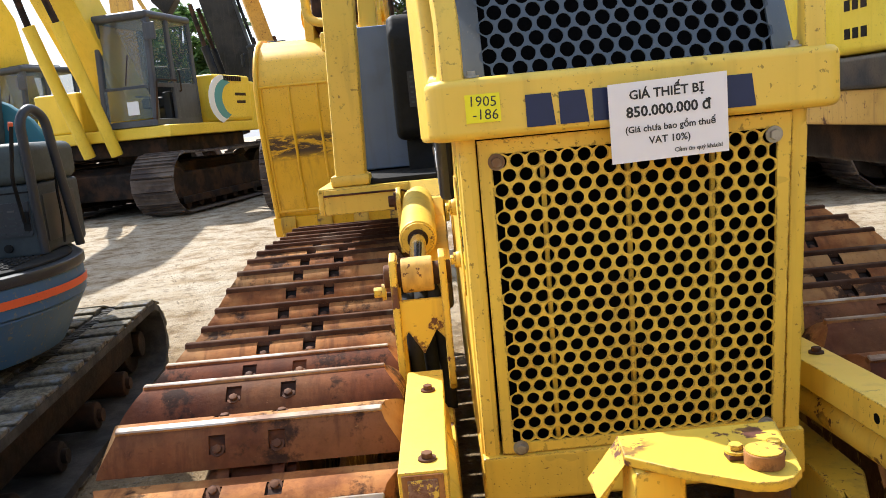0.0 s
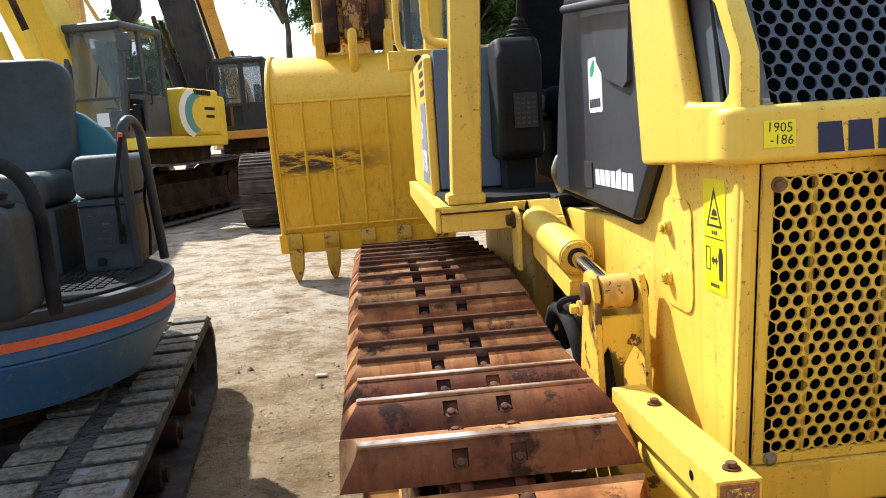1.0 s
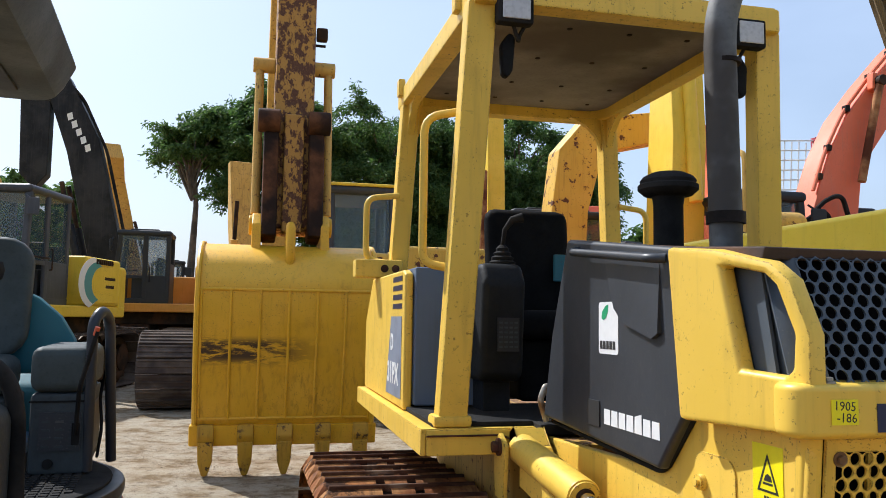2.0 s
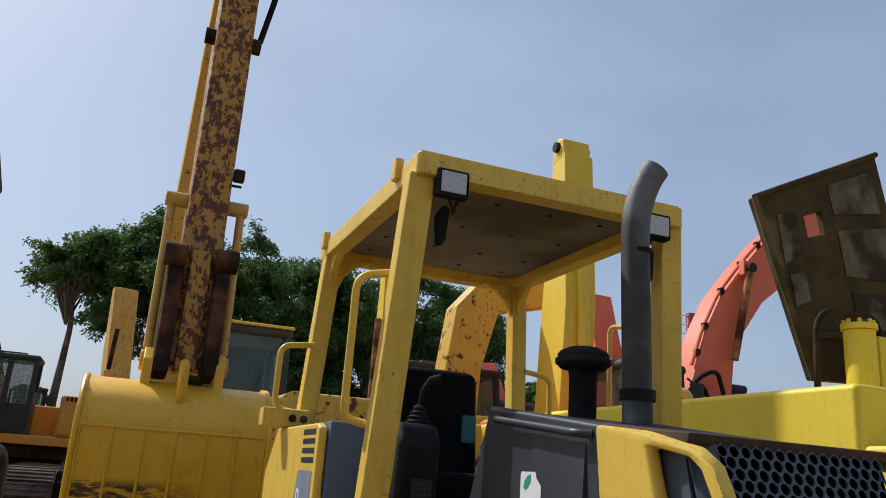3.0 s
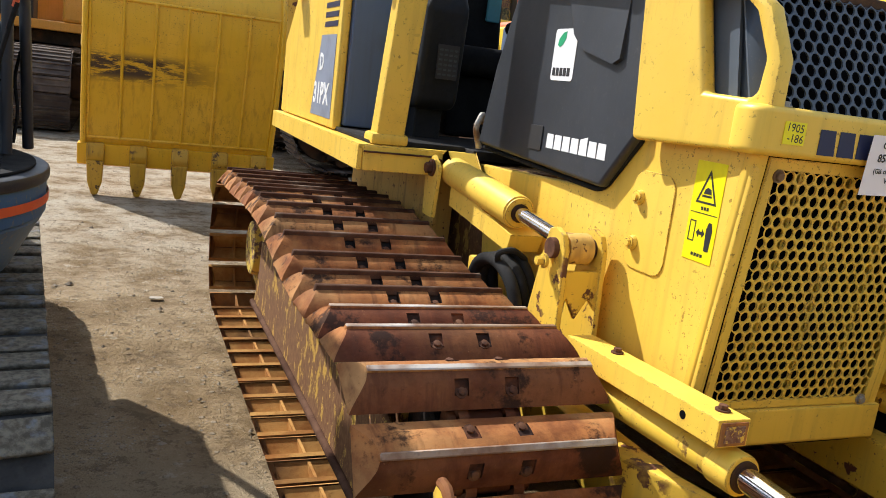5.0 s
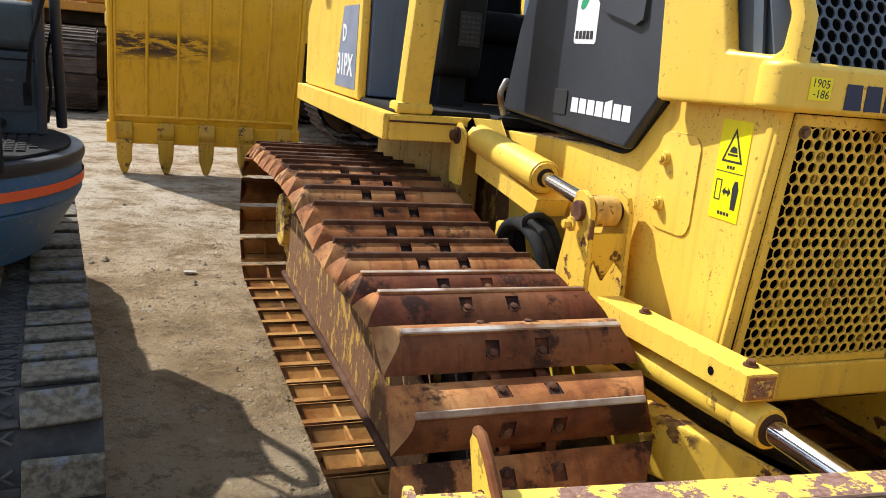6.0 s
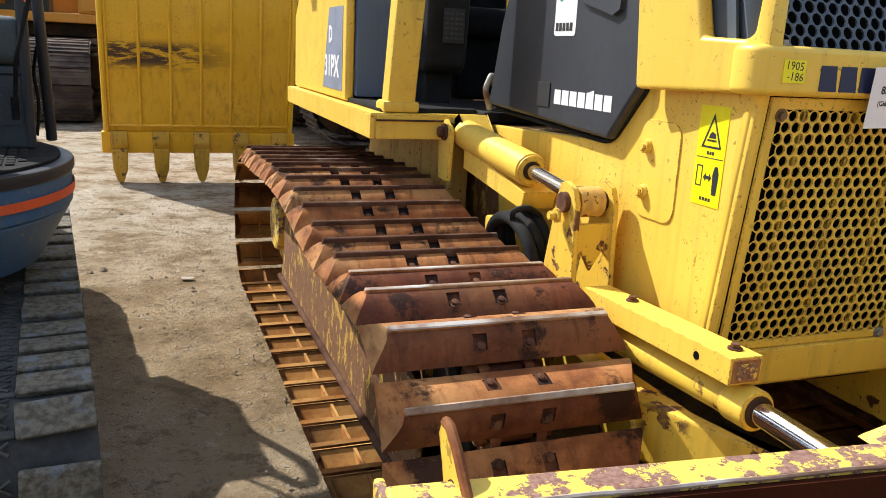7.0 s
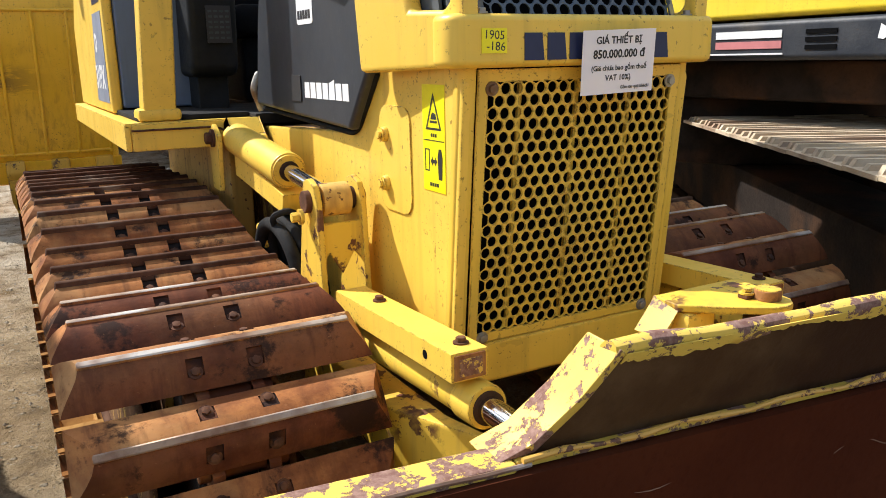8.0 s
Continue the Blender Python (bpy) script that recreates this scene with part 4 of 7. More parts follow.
for j in range(6):
    for i in range(4):
        part("print_bar", box(-0.432 + 0.022 * i, -0.418 + 0.022 * i, 1.7455, 1.7478, 1.345 + 0.02 * j, 1.353 + 0.02 * j), GREY_VINYL, pl)
part("door_latch", tube([(-0.33, 1.47, 1.08), (-0.36, 1.46, 1.16), (-0.335, 1.46, 1.22), (-0.32, 1.48, 1.18)], 0.012, 0.02), BOLT, dozer)

# lift cylinders and bellcrank brackets
def lift_gear(s):
    ax = s * 0.438
    cy = part("lift_cylinder", rod((ax, 1.44, 0.985), (ax, 0.865, 0.93), 0.056, seg=28, bev=0.006), YELLOW, dozer, "yellow hydraulic lift cylinder")
    part("cylinder_gland", rod((ax, 0.872, 0.931), (ax, 0.858, 0.929), 0.05, seg=28), YELLOW_CHIPPED, cy)
    part("cylinder_seal", rod((ax, 0.866, 0.9305), (ax, 0.852, 0.929), 0.031, seg=24), DARK_STEEL, cy)
    part("chrome_rod", rod((ax, 0.86, 0.93), (ax, 0.50, 0.896), 0.024, seg=20), CHROME, cy)
    part("rod_eye", rod((ax - 0.04, 0.50, 0.895), (ax + 0.04, 0.50, 0.895), 0.045, seg=20, bev=0.005), YELLOW_OLD, cy)
    ear = [(0.555, 0.90), (0.54, 0.945), (0.505, 0.955), (0.465, 0.94), (0.445, 0.90), (0.43, 0.62), (0.60, 0.55), (0.62, 0.62)]
    br = None
    for dx in (-0.068, 0.055):
        br = part("bellcrank_plate", prism(ear, "x", ax + dx, ax + dx + 0.018, 0.004), YELLOW_CHIPPED, dozer)
    part("bellcrank_web", prism([(ax - 0.06, 0.84), (ax + 0.06, 0.84), (ax + 0.06, 0.73), (ax + 0.035, 0.76), (ax, 0.70), (ax - 0.035, 0.76), (ax - 0.06, 0.72)], "y", 0.45, 0.465, 0.003), YELLOW_CHIPPED, dozer)
    part("pivot_pin", rod((ax - 0.085, 0.50, 0.895), (ax + 0.085, 0.50, 0.895), 0.03, seg=18, bev=0.004), RUSTY_BOLT, dozer)
    part("pin_bolt", bolt((ax - 0.085, 0.51, 0.855), (-1, 0, 0), 0.014, 0.03), YELLOW_CHIPPED, dozer)
    part("cylinder_cradle", prism([(1.52, 1.02), (1.45, 1.06), (1.38, 1.0), (1.38, 0.86), (0.86, 0.80), (0.84, 0.86), (1.30, 0.94), (1.36, 1.0)], "x", ax + s * 0.03, ax - s * 0.09, 0.004), YELLOW, dozer)
    part("cradle_clevis", prism([(1.40, 1.0), (1.47, 1.04), (1.54, 1.0), (1.52, 0.80), (1.42, 0.80)], "x", ax - 0.08, ax - 0.062, 0.004), YELLOW, dozer)
    part("clevis_pin", bolt((ax - 0.08, 1.46, 0.99), (-1, 0, 0), 0.022, 0.03), RUSTY_BOLT, dozer)
    for k, dx in enumerate((-0.05, -0.01, 0.03)):
        part("hydraulic_hose", tube([(ax + dx, 1.06 - 0.02 * k, 0.60), (ax + dx - 0.015 * k, 1.03, 0.73 + 0.012 * k), (ax + dx, 0.90 - 0.02 * k, 0.775), (ax + dx + 0.005, 0.76 + 0.02 * k, 0.73), (ax + dx + 0.02, 0.71 + 0.025 * k, 0.60), (ax + dx + 0.02, 0.72, 0.45)], 0.021, 0.08, 12), BLACK_RUBBER, dozer)
    part("hose_wrap", tube([(ax - 0.05, 0.86, 0.745), (ax - 0.07, 0.84, 0.80), (ax - 0.02, 0.83, 0.815), (ax + 0.04, 0.84, 0.78), (ax + 0.04, 0.86, 0.74)], 0.010, 0.02, 8), BLACK_RUBBER, dozer)
    part("hose_block", box(ax - 0.05, ax + 0.04, 1.02, 1.10, 0.66, 0.735, 0.01), YELLOW_CHIPPED, dozer)
    # push beam with angle cylinder below
    part("push_beam", prism([(0.40, 0.612), (0.40, 0.673), (-0.21, 0.695), (-0.21, 0.632)], "x", ax - 0.046, ax + 0.04, 0.004), YELLOW, dozer, "square yellow push beam")
    part("beam_cap", box(ax - 0.040, ax + 0.032, -0.214, -0.208, 0.637, 0.690, 0.004), SHOE_RUST, dozer, "rust-edged beam end")
    part("beam_cap_face", box(ax - 0.030, ax + 0.022, -0.217, -0.2135, 0.645, 0.682, 0.002), FLAKED, dozer)
    for y, z in ((0.235, 0.679), (-0.16, 0.693)):
        part("beam_bolt", bolt((ax + 0.005, y, z), (0, 0, 1), 0.011, 0.014), RUSTY_BOLT, dozer)
    part("beam_hole", rod((ax - 0.0467, -0.10, 0.660), (ax - 0.045, -0.10, 0.660), 0.010, seg=16), HOLE_BLACK, dozer)
    ac = part("angle_cylinder", rod((ax + 0.005, 0.42, 0.555), (ax + 0.02, -0.17, 0.575), 0.041, seg=28), YELLOW_CHIPPED, dozer, "chipped yellow angling cylinder")
    part("cylinder_head", rod((ax + 0.02, -0.16, 0.575), (ax + 0.022, -0.235, 0.577), 0.047, seg=28, bev=0.006), YELLOW, ac)
    part("cylinder_seal", rod((ax + 0.022, -0.23, 0.577), (ax + 0.022, -0.24, 0.577), 0.036, seg=24), DARK_STEEL, ac)
    part("chrome_rod", rod((ax + 0.022, -0.235, 0.577), (ax + 0.035, -0.74, 0.56), 0.027, seg=22), CHROME, ac)
    # lower frame arm towards the blade
    arm = prism([(ax - 0.06, 0.72), (ax + 0.04, 0.72), (ax + 0.04, 0.1), (-s * 0.0 + ax * 0.35, -0.62), (ax * 0.25, -0.72), (ax * 0.55, -0.62), (ax - 0.06, 0.02)] if s > 0 else [(ax + 0.06, 0.72), (ax - 0.04, 0.72), (ax - 0.04, 0.1), (ax * 0.35, -0.62), (ax * 0.25, -0.72), (ax * 0.55, -0.62), (ax + 0.06, 0.02)], "z", 0.30, 0.46, 0.012)
    part("frame_arm", arm, YELLOW_CHIPPED, dozer, "chipped yellow lower frame arm")


both(lift_gear)
# nose of the frame with the ball cap
nose = prism([(-0.151, -0.404), (-0.157, -0.473), (-0.103, -0.523), (-0.023, -0.579), (0.002, -0.583), (0.025, -0.575), (0.044, -0.555), (0.052, -0.525), (0.058, -0.48), (0.076, -0.404)], "z", 0.796, 0.810, 0.003)
nb = part("frame_nose_plate", nose, YELLOW_CHIPPED, dozer)
part("nose_tab", prism([(-0.150, 0.810), (-0.157, 0.798), (-0.196, 0.750), (-0.188, 0.744)][::-1], "y", -0.473, -0.404, 0.002), YELLOW_CHIPPED, nb)
part("nose_web", prism([(-0.150, 0.796), (-0.078, 0.796), (-0.085, 0.45), (-0.170, 0.45)], "y", -0.495, -0.42, 0.012), YELLOW, nb)
part("nose_post", rod((0.006, -0.525, 0.40), (0.006, -0.525, 0.796), 0.034, seg=24), DARK_STEEL, nb)
part("nose_block", box(-0.12, 0.06, -0.60, -0.42, 0.30, 0.55, 0.02), YELLOW_CHIPPED, nb)
part("ball_cap", rod((0.006, -0.534, 0.810), (0.006, -0.534, 0.829), 0.0245, seg=28, bev=0.002), SHOE_RUST, nb, "rust-sided round cap")
part("cap_face", rod((0.006, -0.534, 0.8285), (0.006, -0.534, 0.8305), 0.0225, seg=28), YELLOW_CHIPPED, nb)
for x, y in ((-0.020, -0.508), (0.030, -0.507)):
    part("nose_clip", box(x - 0.013, x + 0.011, y - 0.012, y + 0.010, 0.810, 0.818, 0.002), RUSTY_BOLT, nb)
    part("nose_bolt", bolt((x, y, 0.818), (0, 0, 1), 0.0095, 0.011), YELLOW_CHIPPED, nb)

# ---- blade ----
BLADE = pose(0.0, -0.905, 0, 0, 0, -6.2)


def blade_sheet(x0, x1, top, thick, nx=14):
    """A curved sheet between two x's; top(x) is its upper edge."""
    bm = bmesh.new()
    rows = 10
    grid = {}
    for i in range(nx + 1):
        x = x0 + (x1 - x0) * i / nx
        for j in range(rows + 1):
            z = 0.03 + (top(x) - 0.03) * j / rows
            y = -0.02 - 0.20 * ((0.62 - z) / 0.62) ** 2 * (1 if z < 0.62 else 0.15) - (0.03 if z > 0.75 else 0) * (z - 0.75) / 0.2
            for side, d in ((0, 0.0), (1, thick)):
                grid[i, j, side] = bm.verts.new((x, y + d, z))
    for i in range(nx):
        for j in range(rows):
            for side in (0, 1):
                bm.faces.new((grid[i, j, side], grid[i + 1, j, side], grid[i + 1, j + 1, side], grid[i, j + 1, side]))
        for j in (0, rows):
            bm.faces.new((grid[i, j, 0], grid[i + 1, j, 0], grid[i + 1, j, 1], grid[i, j, 1]))
    for i in (0, nx):
        for j in range(rows):
            bm.faces.new((grid[i, j, 0], grid[i, j + 1, 0], grid[i, j + 1, 1], grid[i, j, 1]))
    bmesh.ops.transform(bm, matrix=BLADE, verts=bm.verts)
    return bm


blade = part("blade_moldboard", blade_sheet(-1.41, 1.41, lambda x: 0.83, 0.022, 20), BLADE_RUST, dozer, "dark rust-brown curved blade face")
lip = merge(box(-1.41, -0.765, -0.026, 0.024, 0.820, 0.840, 0.005, 2, m=BLADE), box(-0.765, 0.765, -0.022, 0.024, 0.831, 0.840, 0.002, 2, m=BLADE), box(0.765, 1.41, -0.026, 0.024, 0.820, 0.840, 0.005, 2, m=BLADE))
tl = part("blade_top_lip", lip, FLAKED, blade, "yellow top edge worn to rust")
part("lip_bare_edge", tube([BLADE @ Vector((-1.41 + 0.66 * k / 12, -0.0265, 0.8365 + 0.001 * math.sin(k * 2.1))) for k in range(13)], 0.003, 0, 6), WORN_EDGE, tl)
part("blade_back", box(-1.40, 1.40, 0.004, 0.02, 0.35, 0.82, 0.006, m=BLADE), FLAKED, blade)
part("blade_rib", box(-1.35, 1.35, 0.022, 0.20, 0.28, 0.36, 0.01, m=BLADE), YELLOW_CHIPPED, blade)
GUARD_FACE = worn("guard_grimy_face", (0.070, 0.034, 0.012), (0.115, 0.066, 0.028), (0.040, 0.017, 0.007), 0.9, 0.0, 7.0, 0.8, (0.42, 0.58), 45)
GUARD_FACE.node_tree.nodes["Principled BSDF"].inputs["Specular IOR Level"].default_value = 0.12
outline = [(-0.755, 0.835), (-0.655, 0.950), (0.655, 0.950), (0.755, 0.835)]
guard = prism(outline, "y", -0.012, 0.012, 0.003)


def lean_forward(bm):
    for v in bm.verts:
        v.co.y -= max(0.0, v.co.z - 0.835) * 0.36
    bmesh.ops.transform(bm, matrix=BLADE, verts=bm.verts)
    return bm


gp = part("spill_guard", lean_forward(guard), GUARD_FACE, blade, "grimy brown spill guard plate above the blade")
CREST_PAINT = flaking("ragged_crest_paint", (0.70, 0.47, 0.07), (0.12, 0.06, 0.03), 30.0, 0.66, (1, 1, 1.6), 0.6, (0.17, 0.09, 0.045))
ragged = random.Random(8)
low_edge = [(-0.660 + 1.320 * k / 260, 0.943 - 0.006 * math.sin(k * 0.10) * math.sin(k * 0.03) + 0.0015 * math.sin(k * 0.7) + ragged.uniform(-0.0018, 0.0018)) for k in range(261)]
part("crest_band", lean_forward(prism(low_edge + [(0.655, 0.954), (-0.655, 0.954)], "y", -0.0145, -0.0125)), CREST_PAINT, gp)
crest = tube([(-0.668 + 1.336 * k / 24, 0.002 + 0.003 * math.sin(k * 1.7), 0.950 + 0.003 * math.sin(k * 0.9 + 1)) for k in range(25)], [0.0145 + 0.002 * math.sin(k * 2.3) for k in range(25)], 0, 12)
part("guard_crest", lean_forward(crest), FLAKED, gp, "rolled yellow crest worn to rust")
for s in (-1, 1):
    e = prism([(s * 0.790, 0.836), (s * 0.745, 0.856), (s * 0.700, 0.905), (s * 0.664, 0.962), (s * 0.655, 0.954), (s * 0.692, 0.894), (s * 0.740, 0.842)], "y", -0.014, 0.050, 0.003)
    part("guard_end", lean_forward(e), FLAKED, gp)
SEAM_PAINT = flaking("ragged_seam_paint", (0.62, 0.34, 0.06), (0.11, 0.04, 0.02), 42.0, 0.72, under2=(0.18, 0.09, 0.05))
part("guard_seam", tube([BLADE @ Vector((-0.76 + 1.52 * k / 30, -0.026, 0.842 + 0.003 * math.sin(k * 1.9))) for k in range(31)], [0.0036 + 0.0014 * math.sin(k * 2.7) for k in range(31)], 0, 8), SEAM_PAINT, gp)
scar = worn("scratched_rust", (0.20, 0.12, 0.075), (0.30, 0.19, 0.12), (0.15, 0.08, 0.05), 0.8, 0.0, 20.0, 0.2)
for x0, z0, w, h in ((0.02, 0.765, 0.22, 0.006), (0.10, 0.735, 0.30, -0.010), (-0.30, 0.745, 0.16, 0.012), (-0.62, 0.77, 0.12, -0.005), (0.45, 0.775, 0.20, 0.008)):
    part("scratch", tube([BLADE @ Vector((x0 + w * k / 9, -0.0206 - 0.030 * max(0.0, z0 - 0.75) / 0.2, z0 + h * math.sin(k * 0.7))) for k in range(10)], 0.0011, 0, 5), scar, blade)
lug_side = [(-0.800, 0.79), (-0.772, 0.835), (-0.735, 0.872), (-0.712, 0.888), (-0.698, 0.888), (-0.692, 0.874), (-0.705, 0.845), (-0.725, 0.79)]
el = part("end_lug", prism(lug_side, "x", -1.326, -1.316, 0.002), YELLOW_CHIPPED, blade, "chipped yellow lug with a rusty edge")
part("lug_edge", tube([(-1.321, y - 0.002, z + 0.002) for y, z in lug_side[:5]], 0.0065, 0, 8), SHOE_RUST, el)
part("lug_hole", rod((-1.3275, -0.742, 0.828), (-1.3145, -0.742, 0.828), 0.013, seg=14), RUSTY_BOLT, el)
part("blade_end_cap", box(-1.418, -1.405, -0.03, 0.05, 0.30, 0.835, 0.004, m=BLADE), FLAKED, blade)

# ---- crawler tracks ----
TY0, TY1, TZ, TR = 0.347, 2.66, 0.345, 0.294


RISE = ((0.0, 0.0), (0.85, 0.0), (1.10, 0.027), (1.25, 0.058), (1.45, 0.086), (1.65, 0.096), (1.9, 0.094), (2.2, 0.078), (2.66, 0.070))
RR = TR + 0.035


def run_height(y):
    """The upper run climbs over the carrier roller to the higher sprocket."""
    for (a, p), (b, q) in zip(RISE, RISE[1:]):
        if a <= y <= b:
            return p + (q - p) * (y - a) / (b - a)
    return RISE[-1][1] if y > 1 else 0.0


def track_path(u):
    """Place and turn along the belt; u runs from 0 to 1, starting at the top front and going back."""
    top, arc, arc0 = TY1 - TY0, math.pi * RR, math.pi * TR
    s = (u % 1.0) * (2 * top + arc + arc0)
    if s < top:
        y = TY0 + s
        return y, TZ + TR + run_height(y), math.atan2(run_height(y + 0.06) - run_height(y - 0.06), 0.12)
    s -= top
    if s < arc:
        a = s / RR
        return TY1 + RR * math.sin(a), TZ + 0.035 + RR * math.cos(a), -a
    s -= arc
    if s < top:
        return TY1 - s, TZ - TR, math.pi
    a = (s - top) / TR
    return TY0 - TR * math.sin(a), TZ - TR * math.cos(a), math.pi - a


def shoe_mesh(half=0.335, ridge=0.292, w=0.076, deep=True):
    """A swamp shoe: a low arched plate with rounded-off ends, a narrow bar along its crown, bolt pockets, ribs below."""
    bm = bmesh.new()
    hb, h = (0.061, 0.077) if deep else (0.060, 0.069)
    y0 = 0.006
    xs = [-half, -0.24, -0.086, -0.050, 0.044, 0.080, 0.24, half]
    ss = (0.0, 0.04, 0.34, 0.58, 0.80, 1.0) if deep else (0.0, 0.30, 0.52, 0.72, 0.88, 1.0)

    def at(x, s, side, sink=0.0):
        z = 0.002 + hb * (1 - s ** 1.75)
        reach = half - (half - ridge) * (z / hb) ** 1.35
        xx = x if abs(x) < half - 1e-6 else math.copysign(reach, x)
        return (xx, side * (y0 + (w - y0) * s - sink * 0.5), z - sink)

    def quad(pts, mat):
        f = bm.faces.new([bm.verts.new(p) for p in pts])
        f.material_index = mat
    for side in (-1, 1):
        for i in range(len(xs) - 1):
            for j in range(len(ss) - 1):
                a, b, c, d = xs[i], xs[i + 1], ss[j], ss[j + 1]
                # Pocket floors and walls get a darker material, their shade coloured in.
                if i in (2, 4) and j in (1, 2):
                    dp, mat = (0.013, 2) if deep else (0.006, 2)
                    quad([at(a, c, side, dp), at(b, c, side, dp), at(b, d, side, dp), at(a, d, side, dp)], mat)
                    rim = [((a, c), (a, d)), ((b, c), (b, d))] + ([((a, c), (b, c))] if j == 1 else [((a, d), (b, d))])
                    for p, q in rim:
                        quad([at(*p, side), at(*q, side), at(*q, side, dp), at(*p, side, dp)], mat)
                else:
                    # Front shoes: forward face takes the shaded rust, its shade in the colour.
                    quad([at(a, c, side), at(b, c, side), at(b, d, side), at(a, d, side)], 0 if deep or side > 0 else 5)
        quad([(-half + 0.02, side * (w - 0.016), 0.002), (half - 0.02, side * (w - 0.016), 0.002), (half - 0.035, side * 0.002, hb - 0.012), (-half + 0.035, side * 0.002, hb - 0.012)], 3)
        quad([(-half, side * w, 0.002), (half, side * w, 0.002), (half, side * (w - 0.016), -0.004), (-half, side * (w - 0.016), -0.004)], 3)
    for e in (-half, half):
        for c, d in zip(ss, ss[1:]):
            quad([at(e, c, -1), at(e, c, 1), at(e, d, 1), at(e, d, -1)], 0)
        k = e - math.copysign(0.02, e)
        quad([(k, -w + 0.01, 0.002), (k, w - 0.01, 0.002), (k - math.copysign(0.02, e), 0, hb - 0.01)], 3)
    for x in (-0.20, -0.10, 0.10, 0.20):
        for dx in (-0.005, 0.005):
            quad([(x + dx, -w + 0.02, 0.003), (x + dx, w - 0.02, 0.003), (x + dx, 0.003, hb - 0.012), (x + dx, -0.003, hb - 0.012)], 3)
        quad([(x - 0.005, -w + 0.02, 0.002), (x + 0.005, -w + 0.02, 0.002), (x + 0.005, w - 0.02, 0.002), (x - 0.005, w - 0.02, 0.002)], 3)
    bmesh.ops.remove_doubles(bm, verts=bm.verts, dist=0.0002)
    bmesh.ops.recalc_face_normals(bm, faces=bm.faces)
    t = 0.0085 if deep else 0.009
    bar = box(-ridge - 0.004, ridge + 0.004, -t, t, hb - 0.012, h, 0.003, 1)
    for v in bar.verts:
        v.co.z += 0.0022 * math.sin(v.co.x * 19) if v.co.z > hb else 0.0
        v.co.x *= 1.0 - 0.012 * (v.co.z > hb)
    for f in bar.faces:
        f.material_index = 1 if deep or f.normal.z > 0.3 else 0
    bolts = [bar]
    for side in (-1, 1):
        for x in (-0.068, 0.062):
            o = bolt(at(x, 0.50 if deep else 0.62, side, 0.013 if deep else 0.006), (0, side * 0.42, 0.9), 0.0105, 0.010)
            for f in o.faces:
                f.material_index = 4
            bolts.append(o)
    bm = merge(bm, *bolts)
    for f in bm.faces:
        f.smooth = True
    for e in bm.edges:
        e.smooth = len(e.link_faces) == 2 and e.calc_face_angle(0) < radians(38)
    me = bpy.data.meshes.new("track_shoe")
    bm.to_mesh(me)
    bm.free()
    for mt in (SHOE_RUST, WORN_EDGE if not deep else DULL_RIDGE, RECESS_BLACK if deep else SHOE_PIT, RUST_DUSTY, RUSTY_BOLT, SHOE_SHADED):
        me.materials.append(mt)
    return me


# Dark rust for the shallow front pockets, shade put into the colour.
SHOE_PIT = worn("pocket_shade_rust", (0.07, 0.025, 0.012), (0.13, 0.045, 0.02), (0.03, 0.014, 0.01), 0.85, 0.0, 25.0, 0.5)
DULL_RIDGE = worn("dull_ridge_rust", (0.055, 0.026, 0.016), (0.11, 0.058, 0.036), (0.24, 0.18, 0.13), 0.85, 0.0, 9.0, 0.3, (0.60, 0.72))
DULL_RIDGE.node_tree.nodes["Principled BSDF"].inputs["Specular IOR Level"].default_value = 0.08
SHOE = shoe_mesh()
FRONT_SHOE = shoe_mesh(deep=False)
SHOES = 39


